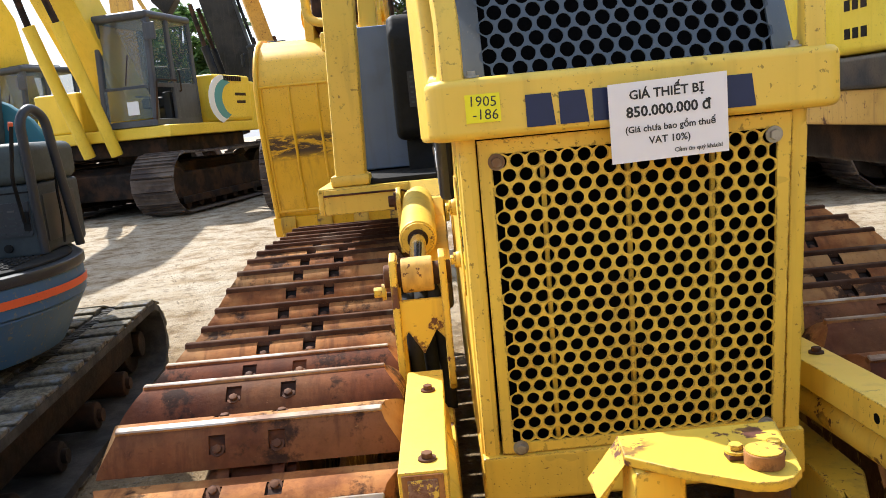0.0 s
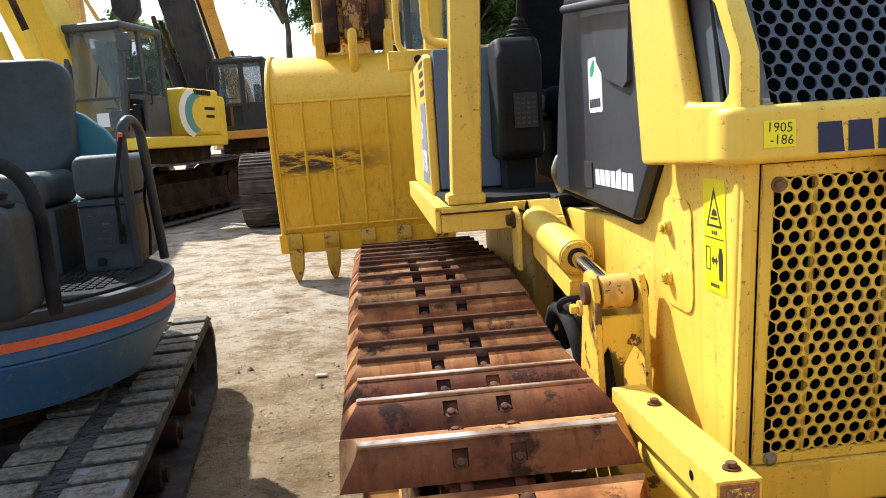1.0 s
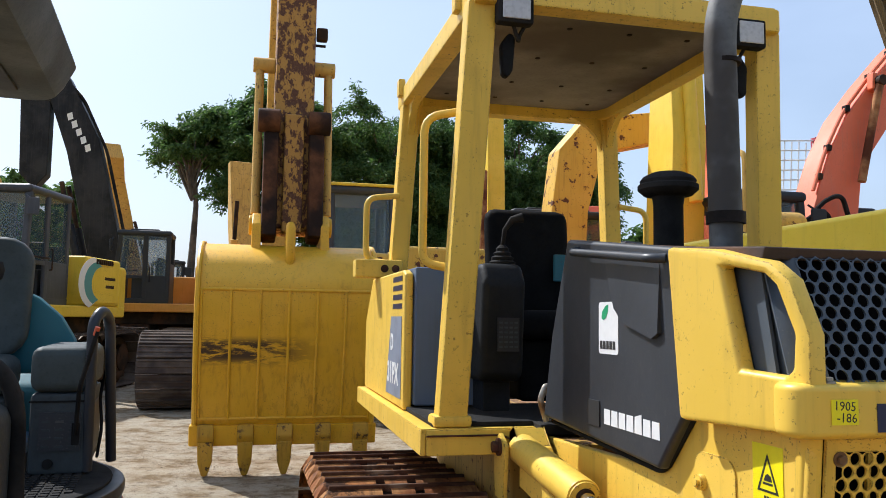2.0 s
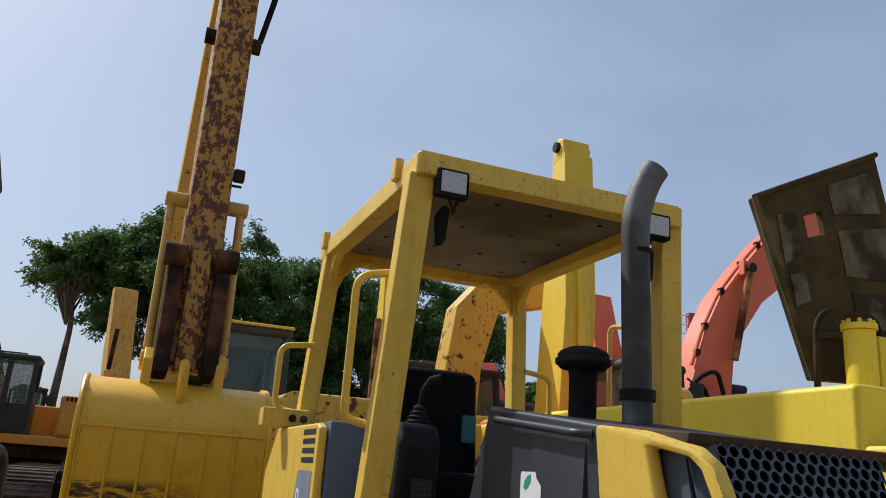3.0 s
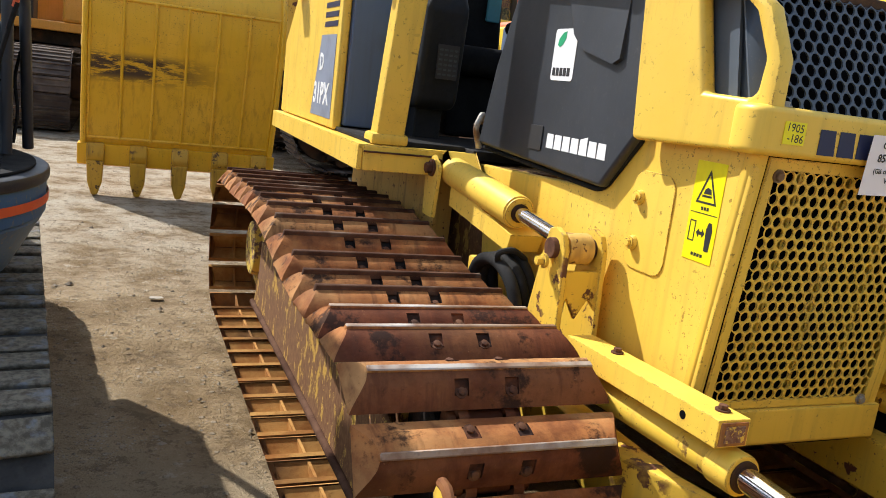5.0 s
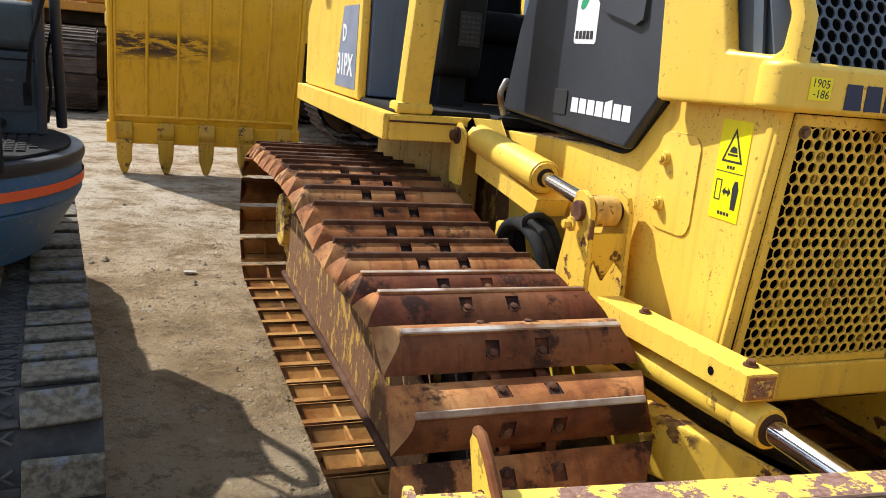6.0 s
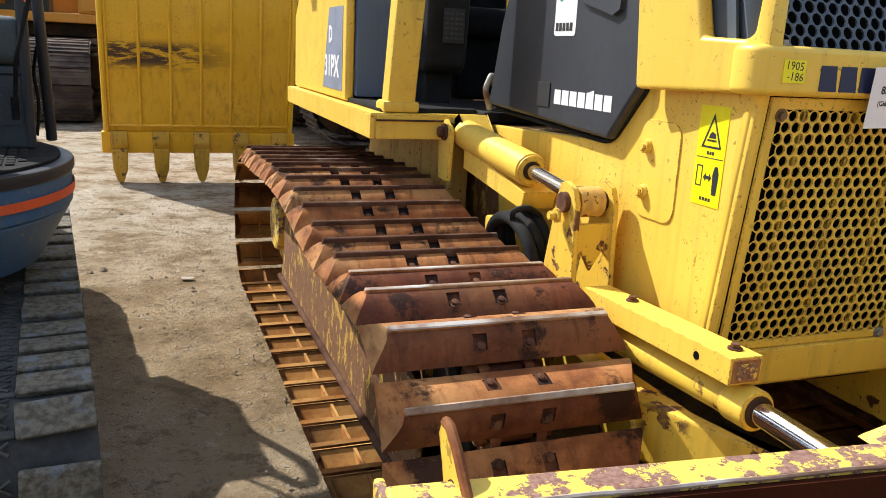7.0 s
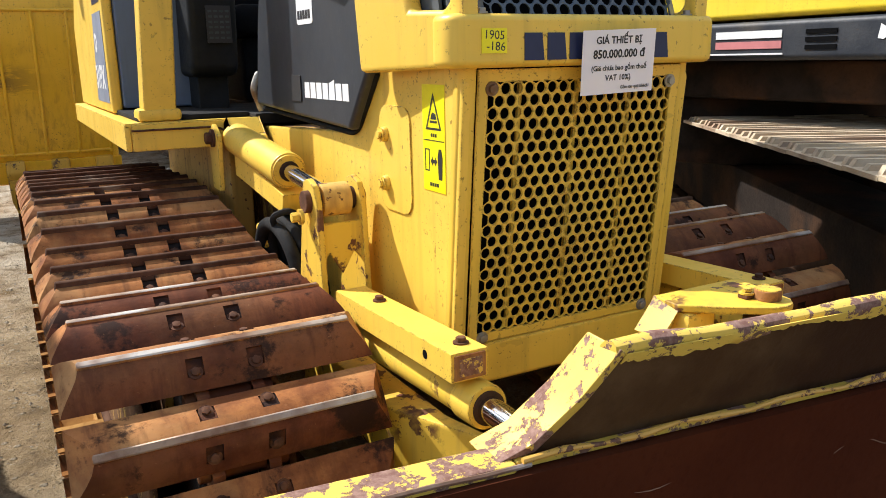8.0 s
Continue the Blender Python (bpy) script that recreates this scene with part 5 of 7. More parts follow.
def track(s):
    cx = s * 0.828
    chain = bmesh.new()
    for i in range(SHOES):
        y, z, a = track_path((i + 0.22) / SHOES)
        m = Matrix.Translation((cx, y, z)) @ Matrix.Rotation(a, 4, "X")
        for dx in (-0.07, 0.05):
            bmesh.ops.create_cube(chain, size=1.0, matrix=m @ Matrix.Translation((dx + 0.01, 0, -0.045)) @ Matrix.Diagonal((0.026, 0.17, 0.075, 1)))
        bmesh.ops.create_cone(chain, cap_ends=True, segments=10, radius1=0.024, radius2=0.024, depth=0.19, matrix=m @ Matrix.Translation((0, 0.08, -0.05)) @ Matrix.Rotation(math.pi / 2, 4, "Y"))
    belt = part("crawler_chain", chain, RUST, dozer, "rusty crawler chain with triangular shoes")
    for i in range(SHOES):
        y, z, a = track_path((i + 0.22) / SHOES)
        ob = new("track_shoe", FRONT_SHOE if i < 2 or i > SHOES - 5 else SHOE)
        ob.parent = belt
        ob.matrix_basis = Matrix.Translation((cx, y, z)) @ Matrix.Rotation(a, 4, "X")
    fr = prism([(0.45, 0.52), (0.62, 0.56), (2.3, 0.56), (2.42, 0.50), (2.42, 0.20), (2.3, 0.16), (0.55, 0.16), (0.45, 0.24)], "x", cx - 0.10, cx + 0.10, 0.012)
    part("track_frame", fr, TRACK_FRAME, dozer, "rust-worn yellow track frame")
    part("frame_guard_rail", box(cx - 0.17, cx + 0.17, 0.35, 2.45, 0.14, 0.17, 0.006), DARK_STEEL, dozer)
    part("frame_side_plate", prism([(0.34, 0.46), (0.5, 0.495), (2.28, 0.495), (2.32, 0.30), (2.4, 0.155), (0.30, 0.13), (0.28, 0.3)], "x", cx - 0.175, cx - 0.155, 0.006), TRACK_FRAME, dozer)
    part("frame_side_plate", prism([(0.34, 0.46), (0.5, 0.495), (2.28, 0.495), (2.32, 0.30), (2.4, 0.155), (0.30, 0.13), (0.28, 0.3)], "x", cx + 0.155, cx + 0.175, 0.006), TRACK_FRAME, dozer)
    for e in (-1, 1):
        part("frame_edge_rail", tube([(cx + e * 0.182, 0.30, 0.155), (cx + e * 0.182, 1.2, 0.165), (cx + e * 0.182, 2.38, 0.175)], 0.014, 0, 10), DULL_RIDGE, dozer)
    part("idler_wheel", merge(rod((cx - 0.045, TY0, TZ), (cx + 0.045, TY0, TZ), TR - 0.085, seg=36, bev=0.01), rod((cx - 0.075, TY0, TZ), (cx + 0.075, TY0, TZ), TR - 0.12, seg=36, bev=0.01), rod((cx - 0.16, TY0, TZ), (cx + 0.16, TY0, TZ), 0.05)), DARK_STEEL, dozer)
    pts = []
    for k in range(22 * 4):
        a = 2 * math.pi * k / 88
        r = (TR - 0.05) if k % 4 in (0, 1) else TR - 0.09
        pts.append((TY1 + r * math.cos(a), TZ + 0.035 + r * math.sin(a)))
    sp = part("drive_sprocket", prism(pts, "x", cx - 0.03, cx + 0.03, 0.003), DARK_STEEL, dozer)
    part("final_drive_cover", merge(rod((cx - 0.13, TY1, TZ + 0.035), (cx + 0.13, TY1, TZ + 0.035), 0.20, seg=32, bev=0.02), rod((cx - 0.17, TY1, TZ + 0.035), (cx + 0.17, TY1, TZ + 0.035), 0.14, seg=32, bev=0.02)), FLAKED, sp)
    for k in range(5):
        y = 0.72 + 0.37 * k
        part("track_roller", merge(rod((cx - 0.10, y, 0.165), (cx + 0.10, y, 0.165), 0.07, seg=20), rod((cx - 0.12, y, 0.165), (cx + 0.12, y, 0.165), 0.05, seg=20)), DARK_STEEL, dozer)
    part("carrier_roller", rod((cx - 0.08, 1.66, 0.60), (cx + 0.08, 1.66, 0.60), 0.055, seg=20, bev=0.006), DARK_STEEL, dozer)


both(track)

# ---- price sheet and note ----
sheet = root("price_sheet", (0.089, -0.064, 1.2385), "white price sheet in a plastic sleeve hung on the grille", "sign")
SM = pose(0, 0, 0, 0, -1.5, 0)
sb = box(-0.105, 0.105, -0.0006, 0.0006, -0.070, 0.070)
for v in sb.verts:
    v.co.y += 0.012 * (0.070 - v.co.z) / 0.140
bmesh.ops.transform(sb, matrix=SM, verts=sb.verts)
part("paper", sb, PAPER, sheet)
for body, size, x, z, al, bold in (("GIÁ THIẾT BỊ", 0.0222, -0.002, 0.047, "CENTER", 0.0005), ("850.000.000 đ", 0.0258, 0.0, 0.017, "CENTER", 0.0007), ("(Giá chưa bao gồm thuế", 0.0162, 0.002, -0.013, "CENTER", 0.0003), ("VAT 10%)", 0.0180, 0.0, -0.035, "CENTER", 0.0003), ("Cảm ơn quý khách!", 0.0108, 0.094, -0.057, "RIGHT", 0.0002)):
    y = 0.012 * (0.070 - z) / 0.140 - 0.0012
    part("line_of_print", words(body, size, SM @ pose(x, y, z, 90 + 4.6, 0, 0), al, 0.0002, bold), INK, sheet)
note = root("paper_note", (-0.236, -0.0465, 1.287), "small yellow paper note with handwritten figures on the front bar", "note")
part("paper", box(-0.031, 0.031, -0.0006, 0.0004, -0.025, 0.025), LABEL_YELLOW, note)
part("handwriting", words("1905", 0.026, pose(0, -0.0008, 0.011, 90, 3, 0), "CENTER", 0.0002), INK, note)
part("handwriting", words("-186", 0.026, pose(0.004, -0.0008, -0.012, 90, 3, 0), "CENTER", 0.0002), INK, note)


# ---- crawler machines in the yard ----
def flat_shoe(half, pitch, h, materials, name="track_shoe"):
    """A triple-grouser shoe: a plate with three low bars, its ends clipped."""
    bm = box(-half, half, -pitch * 0.49, pitch * 0.49, 0.0, h * 0.35)
    for y, k in ((-0.40, 1.0), (0.0, 0.8), (0.38, 0.9)):
        b = box(-half * 0.97, half * 0.97, y * pitch - pitch * 0.06, y * pitch + pitch * 0.06, h * 0.35, h * k)
        for v in b.verts:
            if v.co.z > h * 0.5:
                v.co.x *= 0.97
        bm = merge(bm, b)
    me = bpy.data.meshes.new(name)
    bm.to_mesh(me)
    bm.free()
    for mt in materials:
        me.materials.append(mt)
    return me


def belt_path(u, y0, y1, r, sag=0.0):
    top, arc = y1 - y0, math.pi * r
    s = (u % 1.0) * (2 * top + 2 * arc)
    if s < top:
        return y0 + s, 2 * r - sag * math.sin(math.pi * s / top), 0.0
    s -= top
    if s < arc:
        return y1 + r * math.sin(s / r), r + r * math.cos(s / r), -s / r
    s -= arc
    if s < top:
        return y1 - s, 0.0, math.pi
    a = (s - top) / r
    return y0 - r * math.sin(a), r - r * math.cos(a), math.pi - a


def crawler(parent, cx, y0, y1, r, half, count, mat, frame_mat, lift=0.04, sag=0.03):
    me = flat_shoe(half, (2 * (y1 - y0) + 2 * math.pi * r) / count, 0.045, [mat])
    fr = merge(box(cx - half * 0.45, cx + half * 0.45, y0 - 0.1, y1 + 0.1, lift + r * 0.45, lift + r * 1.35, 0.04), box(cx - half * 0.6, cx + half * 0.6, y0, y1, lift + r * 0.25, lift + r * 0.5, 0.02))
    belt = part("crawler_frame", fr, frame_mat, parent)
    for y, name in ((y0, "idler_wheel"), (y1, "drive_sprocket")):
        part(name, merge(rod((cx - half * 0.3, y, lift + r), (cx + half * 0.3, y, lift + r), r - 0.08, seg=28, bev=0.02), rod((cx - half * 0.5, y, lift + r), (cx + half * 0.5, y, lift + r), r * 0.55, seg=24, bev=0.02)), frame_mat, belt)
    n = max(3, int((y1 - y0) / 0.45))
    for k in range(n):
        y = y0 + (y1 - y0) * (k + 0.5) / n
        part("track_roller", rod((cx - half * 0.5, y, lift + 0.13), (cx + half * 0.5, y, lift + 0.13), 0.10, seg=16, bev=0.01), DARK_STEEL, belt)
    for i in range(count):
        y, z, a = belt_path((i + 0.5) / count, y0, y1, r, sag)
        ob = new("track_shoe", me)
        ob.parent = belt
        ob.matrix_basis = Matrix.Translation((cx, y, z + lift)) @ Matrix.Rotation(a, 4, "X")


def cab(parent, x0, x1, y0, y1, z0, z1, shell, back_tilt=0.12, seat=True):
    """A glazed cab: sill, corner posts, roof, panes, dark insides."""
    c = part("cab_floor", box(x0, x1, y0, y1, z0, z0 + 0.12, 0.02), shell, parent)
    zb = z0 + (z1 - z0) * 0.36
    t = 0.11
    front_top = y0 + back_tilt
    for x in (x0 + t / 2, x1 - t / 2):
        for ya, yb in ((y0 + t / 2, front_top + t / 2), (y1 - t / 2, y1 - t / 2)):
            b = box(-t / 2, t / 2, -t / 2, t / 2, 0, 1, 0.03, 3)
            for v in b.verts:
                k = v.co.z
                v.co = Vector((x + v.co.x, ya + (yb - ya) * k + v.co.y, z0 + 0.1 + (z1 - z0 - 0.16) * k))
            part("cab_post", b, shell, c)
    part("cab_roof", box(x0 - 0.02, x1 + 0.02, front_top - 0.05, y1 + 0.02, z1 - 0.15, z1, 0.07, 4), shell, c)
    part("roof_vent", box(x0 + 0.18, x1 - 0.18, front_top + 0.25, y1 - 0.3, z1 - 0.01, z1 + 0.05, 0.03, 3), shell, c)
    part("cab_rear_wall", box(x0 + 0.02, x1 - 0.02, y1 - 0.06, y1, z0 + 0.1, zb + 0.35, 0.01), shell, c)
    part("door_lower_panel", box(x1 - 0.05, x1 - 0.005, y0 + 0.75, y1 - 0.05, z0 + 0.1, zb, 0.012), shell, c)
    part("door_post", box(x1 - 0.07, x1, y0 + 0.70, y0 + 0.82, z0 + 0.1, z1 - 0.1, 0.02, 3), shell, c)
    for ya, yb in ((y0 + 0.12, y0 + 0.72), (y0 + 0.80, y1 - 0.06)):
        part("window_sill_bar", box(x1 - 0.055, x1 - 0.004, ya, yb, zb - 0.05, zb + 0.03, 0.012), shell, c)
    part("door_handle", tube([(x1, y0 + 0.88, zb - 0.12), (x1 + 0.04, y0 + 0.88, zb - 0.12), (x1 + 0.04, y0 + 0.88, zb + 0.25), (x1, y0 + 0.88, zb + 0.25)], 0.014, 0.03, 8), DARK_STEEL, c)
    part("wiper", tube([((x0 + x1) / 2, y0 + 0.035, zb + 0.02), ((x0 + x1) / 2 + 0.12, y0 + 0.045, zb + 0.55)], 0.012, 0, 6), DARK_STEEL, c)
    part("notice", box(x0 + 0.55, x0 + 0.78, y0 + 0.012, y0 + 0.018, z0 + 0.22, z0 + 0.46), WHITE, c)
    part("front_crossbar", box(x0 + t, x1 - t, y0 + 0.04, y0 + 0.08, zb - 0.05, zb, 0.01), shell, c)
    wind = prism([(x0 + t, zb), (x1 - t, zb), (x1 - t, z1 - 0.1), (x0 + t, z1 - 0.1)], "y", y0 + 0.05, y0 + 0.056)
    for v in wind.verts:
        v.co.y += back_tilt * (v.co.z - z0) / (z1 - z0)
    for nm, bm in (("windscreen", wind), ("lower_window", prism([(x0 + t, z0 + 0.14), (x1 - t, z0 + 0.14), (x1 - t, zb - 0.05), (x0 + t, zb - 0.05)], "y", y0 + 0.03, y0 + 0.036)), ("side_window", prism([(y0 + 0.16, zb), (y0 + 0.72, zb), (y0 + 0.72, z1 - 0.1), (y0 + 0.22, z1 - 0.1)], "x", x1 - 0.035, x1 - 0.03)), ("side_window", prism([(y0 + 0.8, zb), (y1 - 0.08, zb), (y1 - 0.08, z1 - 0.1), (y0 + 0.8, z1 - 0.1)], "x", x1 - 0.035, x1 - 0.03)), ("side_window", prism([(y0 + 0.16, zb), (y1 - 0.08, zb), (y1 - 0.08, z1 - 0.1), (y0 + 0.22, z1 - 0.1)], "x", x0 + 0.03, x0 + 0.035))):
        g = part(nm, bm, GLASS, c)
        g.visible_shadow = False
    if seat:
        part("cab_seat", merge(box(x0 + 0.3, x1 - 0.3, y1 - 0.75, y1 - 0.25, z0 + 0.35, z0 + 0.55, 0.05), box(x0 + 0.33, x1 - 0.33, y1 - 0.36, y1 - 0.2, z0 + 0.5, z0 + 1.15, 0.05)), CAB_DARK, c)
        for x in (x0 + 0.2, x1 - 0.2):
            part("cab_console", box(x - 0.08, x + 0.08, y1 - 0.9, y1 - 0.3, z0 + 0.1, z0 + 0.62, 0.03), CAB_DARK, c)
    return c


def beam(points, width, tilt=0.0, at=(0, 0, 0), bev=0.03):
    """A box-section boom from a side outline in (y, z)."""
    bm = prism(points, "x", -width / 2, width / 2, bev)
    for v in bm.verts:
        v.co.x += tilt * (v.co.z - points[0][1])
    bmesh.ops.translate(bm, verts=bm.verts, vec=at)
    return bm


# ---- digger with the big bucket ----
YELLOW_RUSTED = flaking("flaked_yellow_stick", (0.46, 0.225, 0.028), (0.085, 0.030, 0.012), 17.0, 0.50, (1, 1, 0.6), 0.6, (0.15, 0.065, 0.03))
dig = root("bucket_excavator", (-1.05, 13.4, 0), "large worn yellow excavator resting its fresh-painted bucket on the ground", "excavator")
for s in (-1, 1):
    crawler(dig, s * 1.62, -1.5, 2.0, 0.56, 0.42, 46, TRACK_FAR, DARK_STEEL, 0.05)
part("car_body", box(-1.3, 1.3, -1.0, 1.2, 0.45, 1.0, 0.08), DARK_STEEL, dig)
part("slew_ring", rod((0, 0, 1.0), (0, 0, 1.25), 0.75, seg=36), DARK_STEEL, dig)
part("house_deck", box(-1.1, 1.5, -1.7, 3.0, 1.25, 1.5, 0.05), YELLOW_OLD, dig)
part("engine_house", box(-1.1, 1.5, 0.6, 3.0, 1.5, 2.4, 0.08, 3), YELLOW_FAR, dig)
part("tool_box", box(-1.1, -0.35, -1.6, 0.6, 1.5, 2.25, 0.06, 3), YELLOW_FAR, dig)
cab(dig, 0.75, 1.85, -2.35, -0.6, 1.5, 3.58, paint("faded_black_cab", (0.03, 0.033, 0.038), 0.2, 0.5, 0.4, dust_col=(0.1, 0.1, 0.1)))
part("cab_roof_edge", box(0.72, 1.88, -2.3, -0.6, 3.56, 3.61, 0.02), YELLOW_FAR, dig)
part("boom", beam([(-1.2, 1.9), (-0.6, 1.8), (-2.2, 5.4), (-4.6, 7.6), (-5.9, 8.0), (-6.0, 7.5), (-4.6, 6.9), (-2.8, 4.8)], 0.5), YELLOW_OLD, dig)
part("stick", prism([(-6.75, 2.35), (-6.30, 2.3), (-5.55, 7.2), (-5.45, 8.6), (-5.9, 8.9), (-6.45, 8.4), (-6.62, 5.0)], "x", -0.20, 0.20, 0.03), YELLOW_RUSTED, dig, "rust-streaked yellow excavator stick")
LINK_GREASE = worn("greasy_rust", (0.065, 0.026, 0.012), (0.14, 0.055, 0.022), (0.022, 0.012, 0.008), 0.75, 0.0, 6.0, 0.5)
for s in (-1, 1):
    part("link_pin_boss", rod((s * 0.14, -6.80, 3.42), (s * 0.36, -6.80, 3.42), 0.12, seg=20, bev=0.015), LINK_GREASE, dig)
    part("link_plate", prism([(-6.95, 2.25), (-6.55, 2.2), (-6.35, 2.9), (-6.40, 3.45), (-6.70, 3.5), (-6.88, 3.2)], "x", s * 0.15, s * 0.30, 0.03), LINK_GREASE, dig, "greasy dark linkage plate")
    part("side_link", rod((s * 0.36, -6.6, 2.5), (s * 0.36, -6.35, 4.12), 0.045, seg=12), YELLOW_OLD, dig)
    part("link_boss", rod((s * 0.20, -6.35, 4.12), (s * 0.43, -6.35, 4.12), 0.08, seg=18, bev=0.01), YELLOW_OLD, dig)
    part("stick_clamp", rod((s * 0.2, -6.35, 6.1), (s * 0.31, -6.35, 6.1), 0.09, seg=14), DARK_STEEL, dig)
part("stick_tip", box(-0.10, 0.10, -6.82, -6.40, 2.3, 3.5, 0.02), YELLOW_RUSTED, dig)
part("bucket_cylinder", rod((0, -6.42, 5.2), (0, -6.60, 9.0), 0.10, seg=20), YELLOW_RUSTED, dig)
part("stick_lamp", merge(box(0.22, 0.34, -6.45, -6.35, 4.42, 4.56, 0.02), rod((0.15, -6.4, 4.37), (0.32, -6.4, 4.37), 0.015)), DARK_STEEL, dig)
part("oil_hose", tube([(0.30, -6.3, 6.2), (0.42, -6.4, 6.9), (0.36, -6.2, 7.6), (0.30, -6.0, 8.2)], 0.035, 0.2, 10), BLACK_RUBBER, dig)

# bucket, hanging from the stick with its back to the yard
BX, BY = -0.02, -7.40
curve_pts = [(0.36, 0.28), (0.28, 0.50), (0.185, 0.80), (0.095, 1.15), (0.04, 1.45), (0.045, 1.70), (0.09, 1.83), (0.18, 1.97), (0.31, 2.08), (0.50, 2.15), (0.80, 2.18), (1.05, 2.12)]
bkt = bmesh.new()
W = 0.80
for side in (0.0, 0.035):
    rows = [[bkt.verts.new((BX + x, BY + y + side, z - side * 0.5)) for x in (-W, W)] for y, z in curve_pts]
    for a, b in zip(rows, rows[1:]):
        bkt.faces.new((a[0], a[1], b[1], b[0]))
bucket = part("bucket_shell", bkt, BUCKET_SCRAPED, dig, "freshly painted yellow bucket with scraped underside", smooth=70)
cheek = [(y, z) for y, z in curve_pts] + [(1.0, 1.7), (0.85, 0.9), (0.58, 0.28)]
for s in (-1, 1):
    part("bucket_cheek", prism([(BY + y, z) for y, z in cheek], "x", BX + s * W, BX + s * (W + 0.03), 0.006), YELLOW_BUCKET, bucket)
    edge_pts = [(BX + s * (W + 0.015), BY + y - 0.012, z) for y, z in curve_pts]
    part("cheek_edge", tube(edge_pts, 0.024, 0, 8), YELLOW_BUCKET, bucket)
for k in range(7):
    x = BX - W + 0.02 + (2 * W - 0.04) * k / 6
    part("wear_strip", tube([(x, BY + y - 0.004, z) for y, z in curve_pts[1:6]], 0.013, 0, 8), YELLOW_BUCKET, bucket)
part("wear_band", tube([(BX - W, BY + 0.042, 1.705), (BX + W, BY + 0.042, 1.705)], 0.014, 0, 8), YELLOW_BUCKET, bucket)
part("wear_band", tube([(BX - W, BY + 0.27, 0.52), (BX + W, BY + 0.27, 0.52)], 0.014, 0, 8), YELLOW_BUCKET, bucket)
part("cutting_lip", prism([(BY + 0.25, 0.46), (BY + 0.30, 0.27), (BY + 0.48, 0.24), (BY + 0.42, 0.46)], "x", BX - W - 0.06, BX + W + 0.06, 0.012), YELLOW_BUCKET, bucket)
for k in range(5):
    x = BX - W + 0.09 + (2 * W - 0.18) * k / 4
    adapter = prism([(BY + 0.24, 0.47), (BY + 0.22, 0.36), (BY + 0.27, 0.27), (BY + 0.43, 0.27), (BY + 0.42, 0.47)], "x", x - 0.075, x + 0.075, 0.02)
    th = part("tooth_adapter", adapter, TOOTH, bucket)
    tip = prism([(x - 0.07, 0.31), (x + 0.07, 0.31), (x + 0.062, 0.12), (x + 0.025, 0.0), (x - 0.025, 0.0), (x - 0.062, 0.12)], "y", BY + 0.23, BY + 0.37, 0.015)
    for v in tip.verts:
        v.co.y += 0.10 * (0.3 - v.co.z) * (1 if v.co.y < BY + 0.30 else 0.2)
    part("tooth", tip, TOOTH, th)
for x in (-0.32, 0.34):
    part("bucket_ear", prism([(BY + 0.42, 2.08), (BY + 0.46, 2.36), (BY + 0.60, 2.48), (BY + 0.78, 2.44), (BY + 0.95, 2.10)], "x", BX + x - 0.045, BX + x + 0.045, 0.015), YELLOW_BUCKET, bucket)
    part("ear_boss", rod((BX + x - 0.075, BY + 0.62, 2.36), (BX + x + 0.075, BY + 0.62, 2.36), 0.10, seg=20, bev=0.012), YELLOW_BUCKET, bucket)
part("lifting_hook", tube([(BX, BY + 0.22, 1.93), (BX, BY + 0.17, 2.08), (BX, BY + 0.20, 2.30), (BX, BY + 0.30, 2.34), (BX, BY + 0.42, 2.08)], 0.045, 0.08, 10), YELLOW_BUCKET, bucket)

# ---- yellow excavator with a grey cab ----
GREY_CAB = paint("grey_cab_paint", (0.045, 0.048, 0.056), 0.1, 0.3, 0.4, rust_col=(0.2, 0.19, 0.18), dust_col=(0.13, 0.13, 0.13))


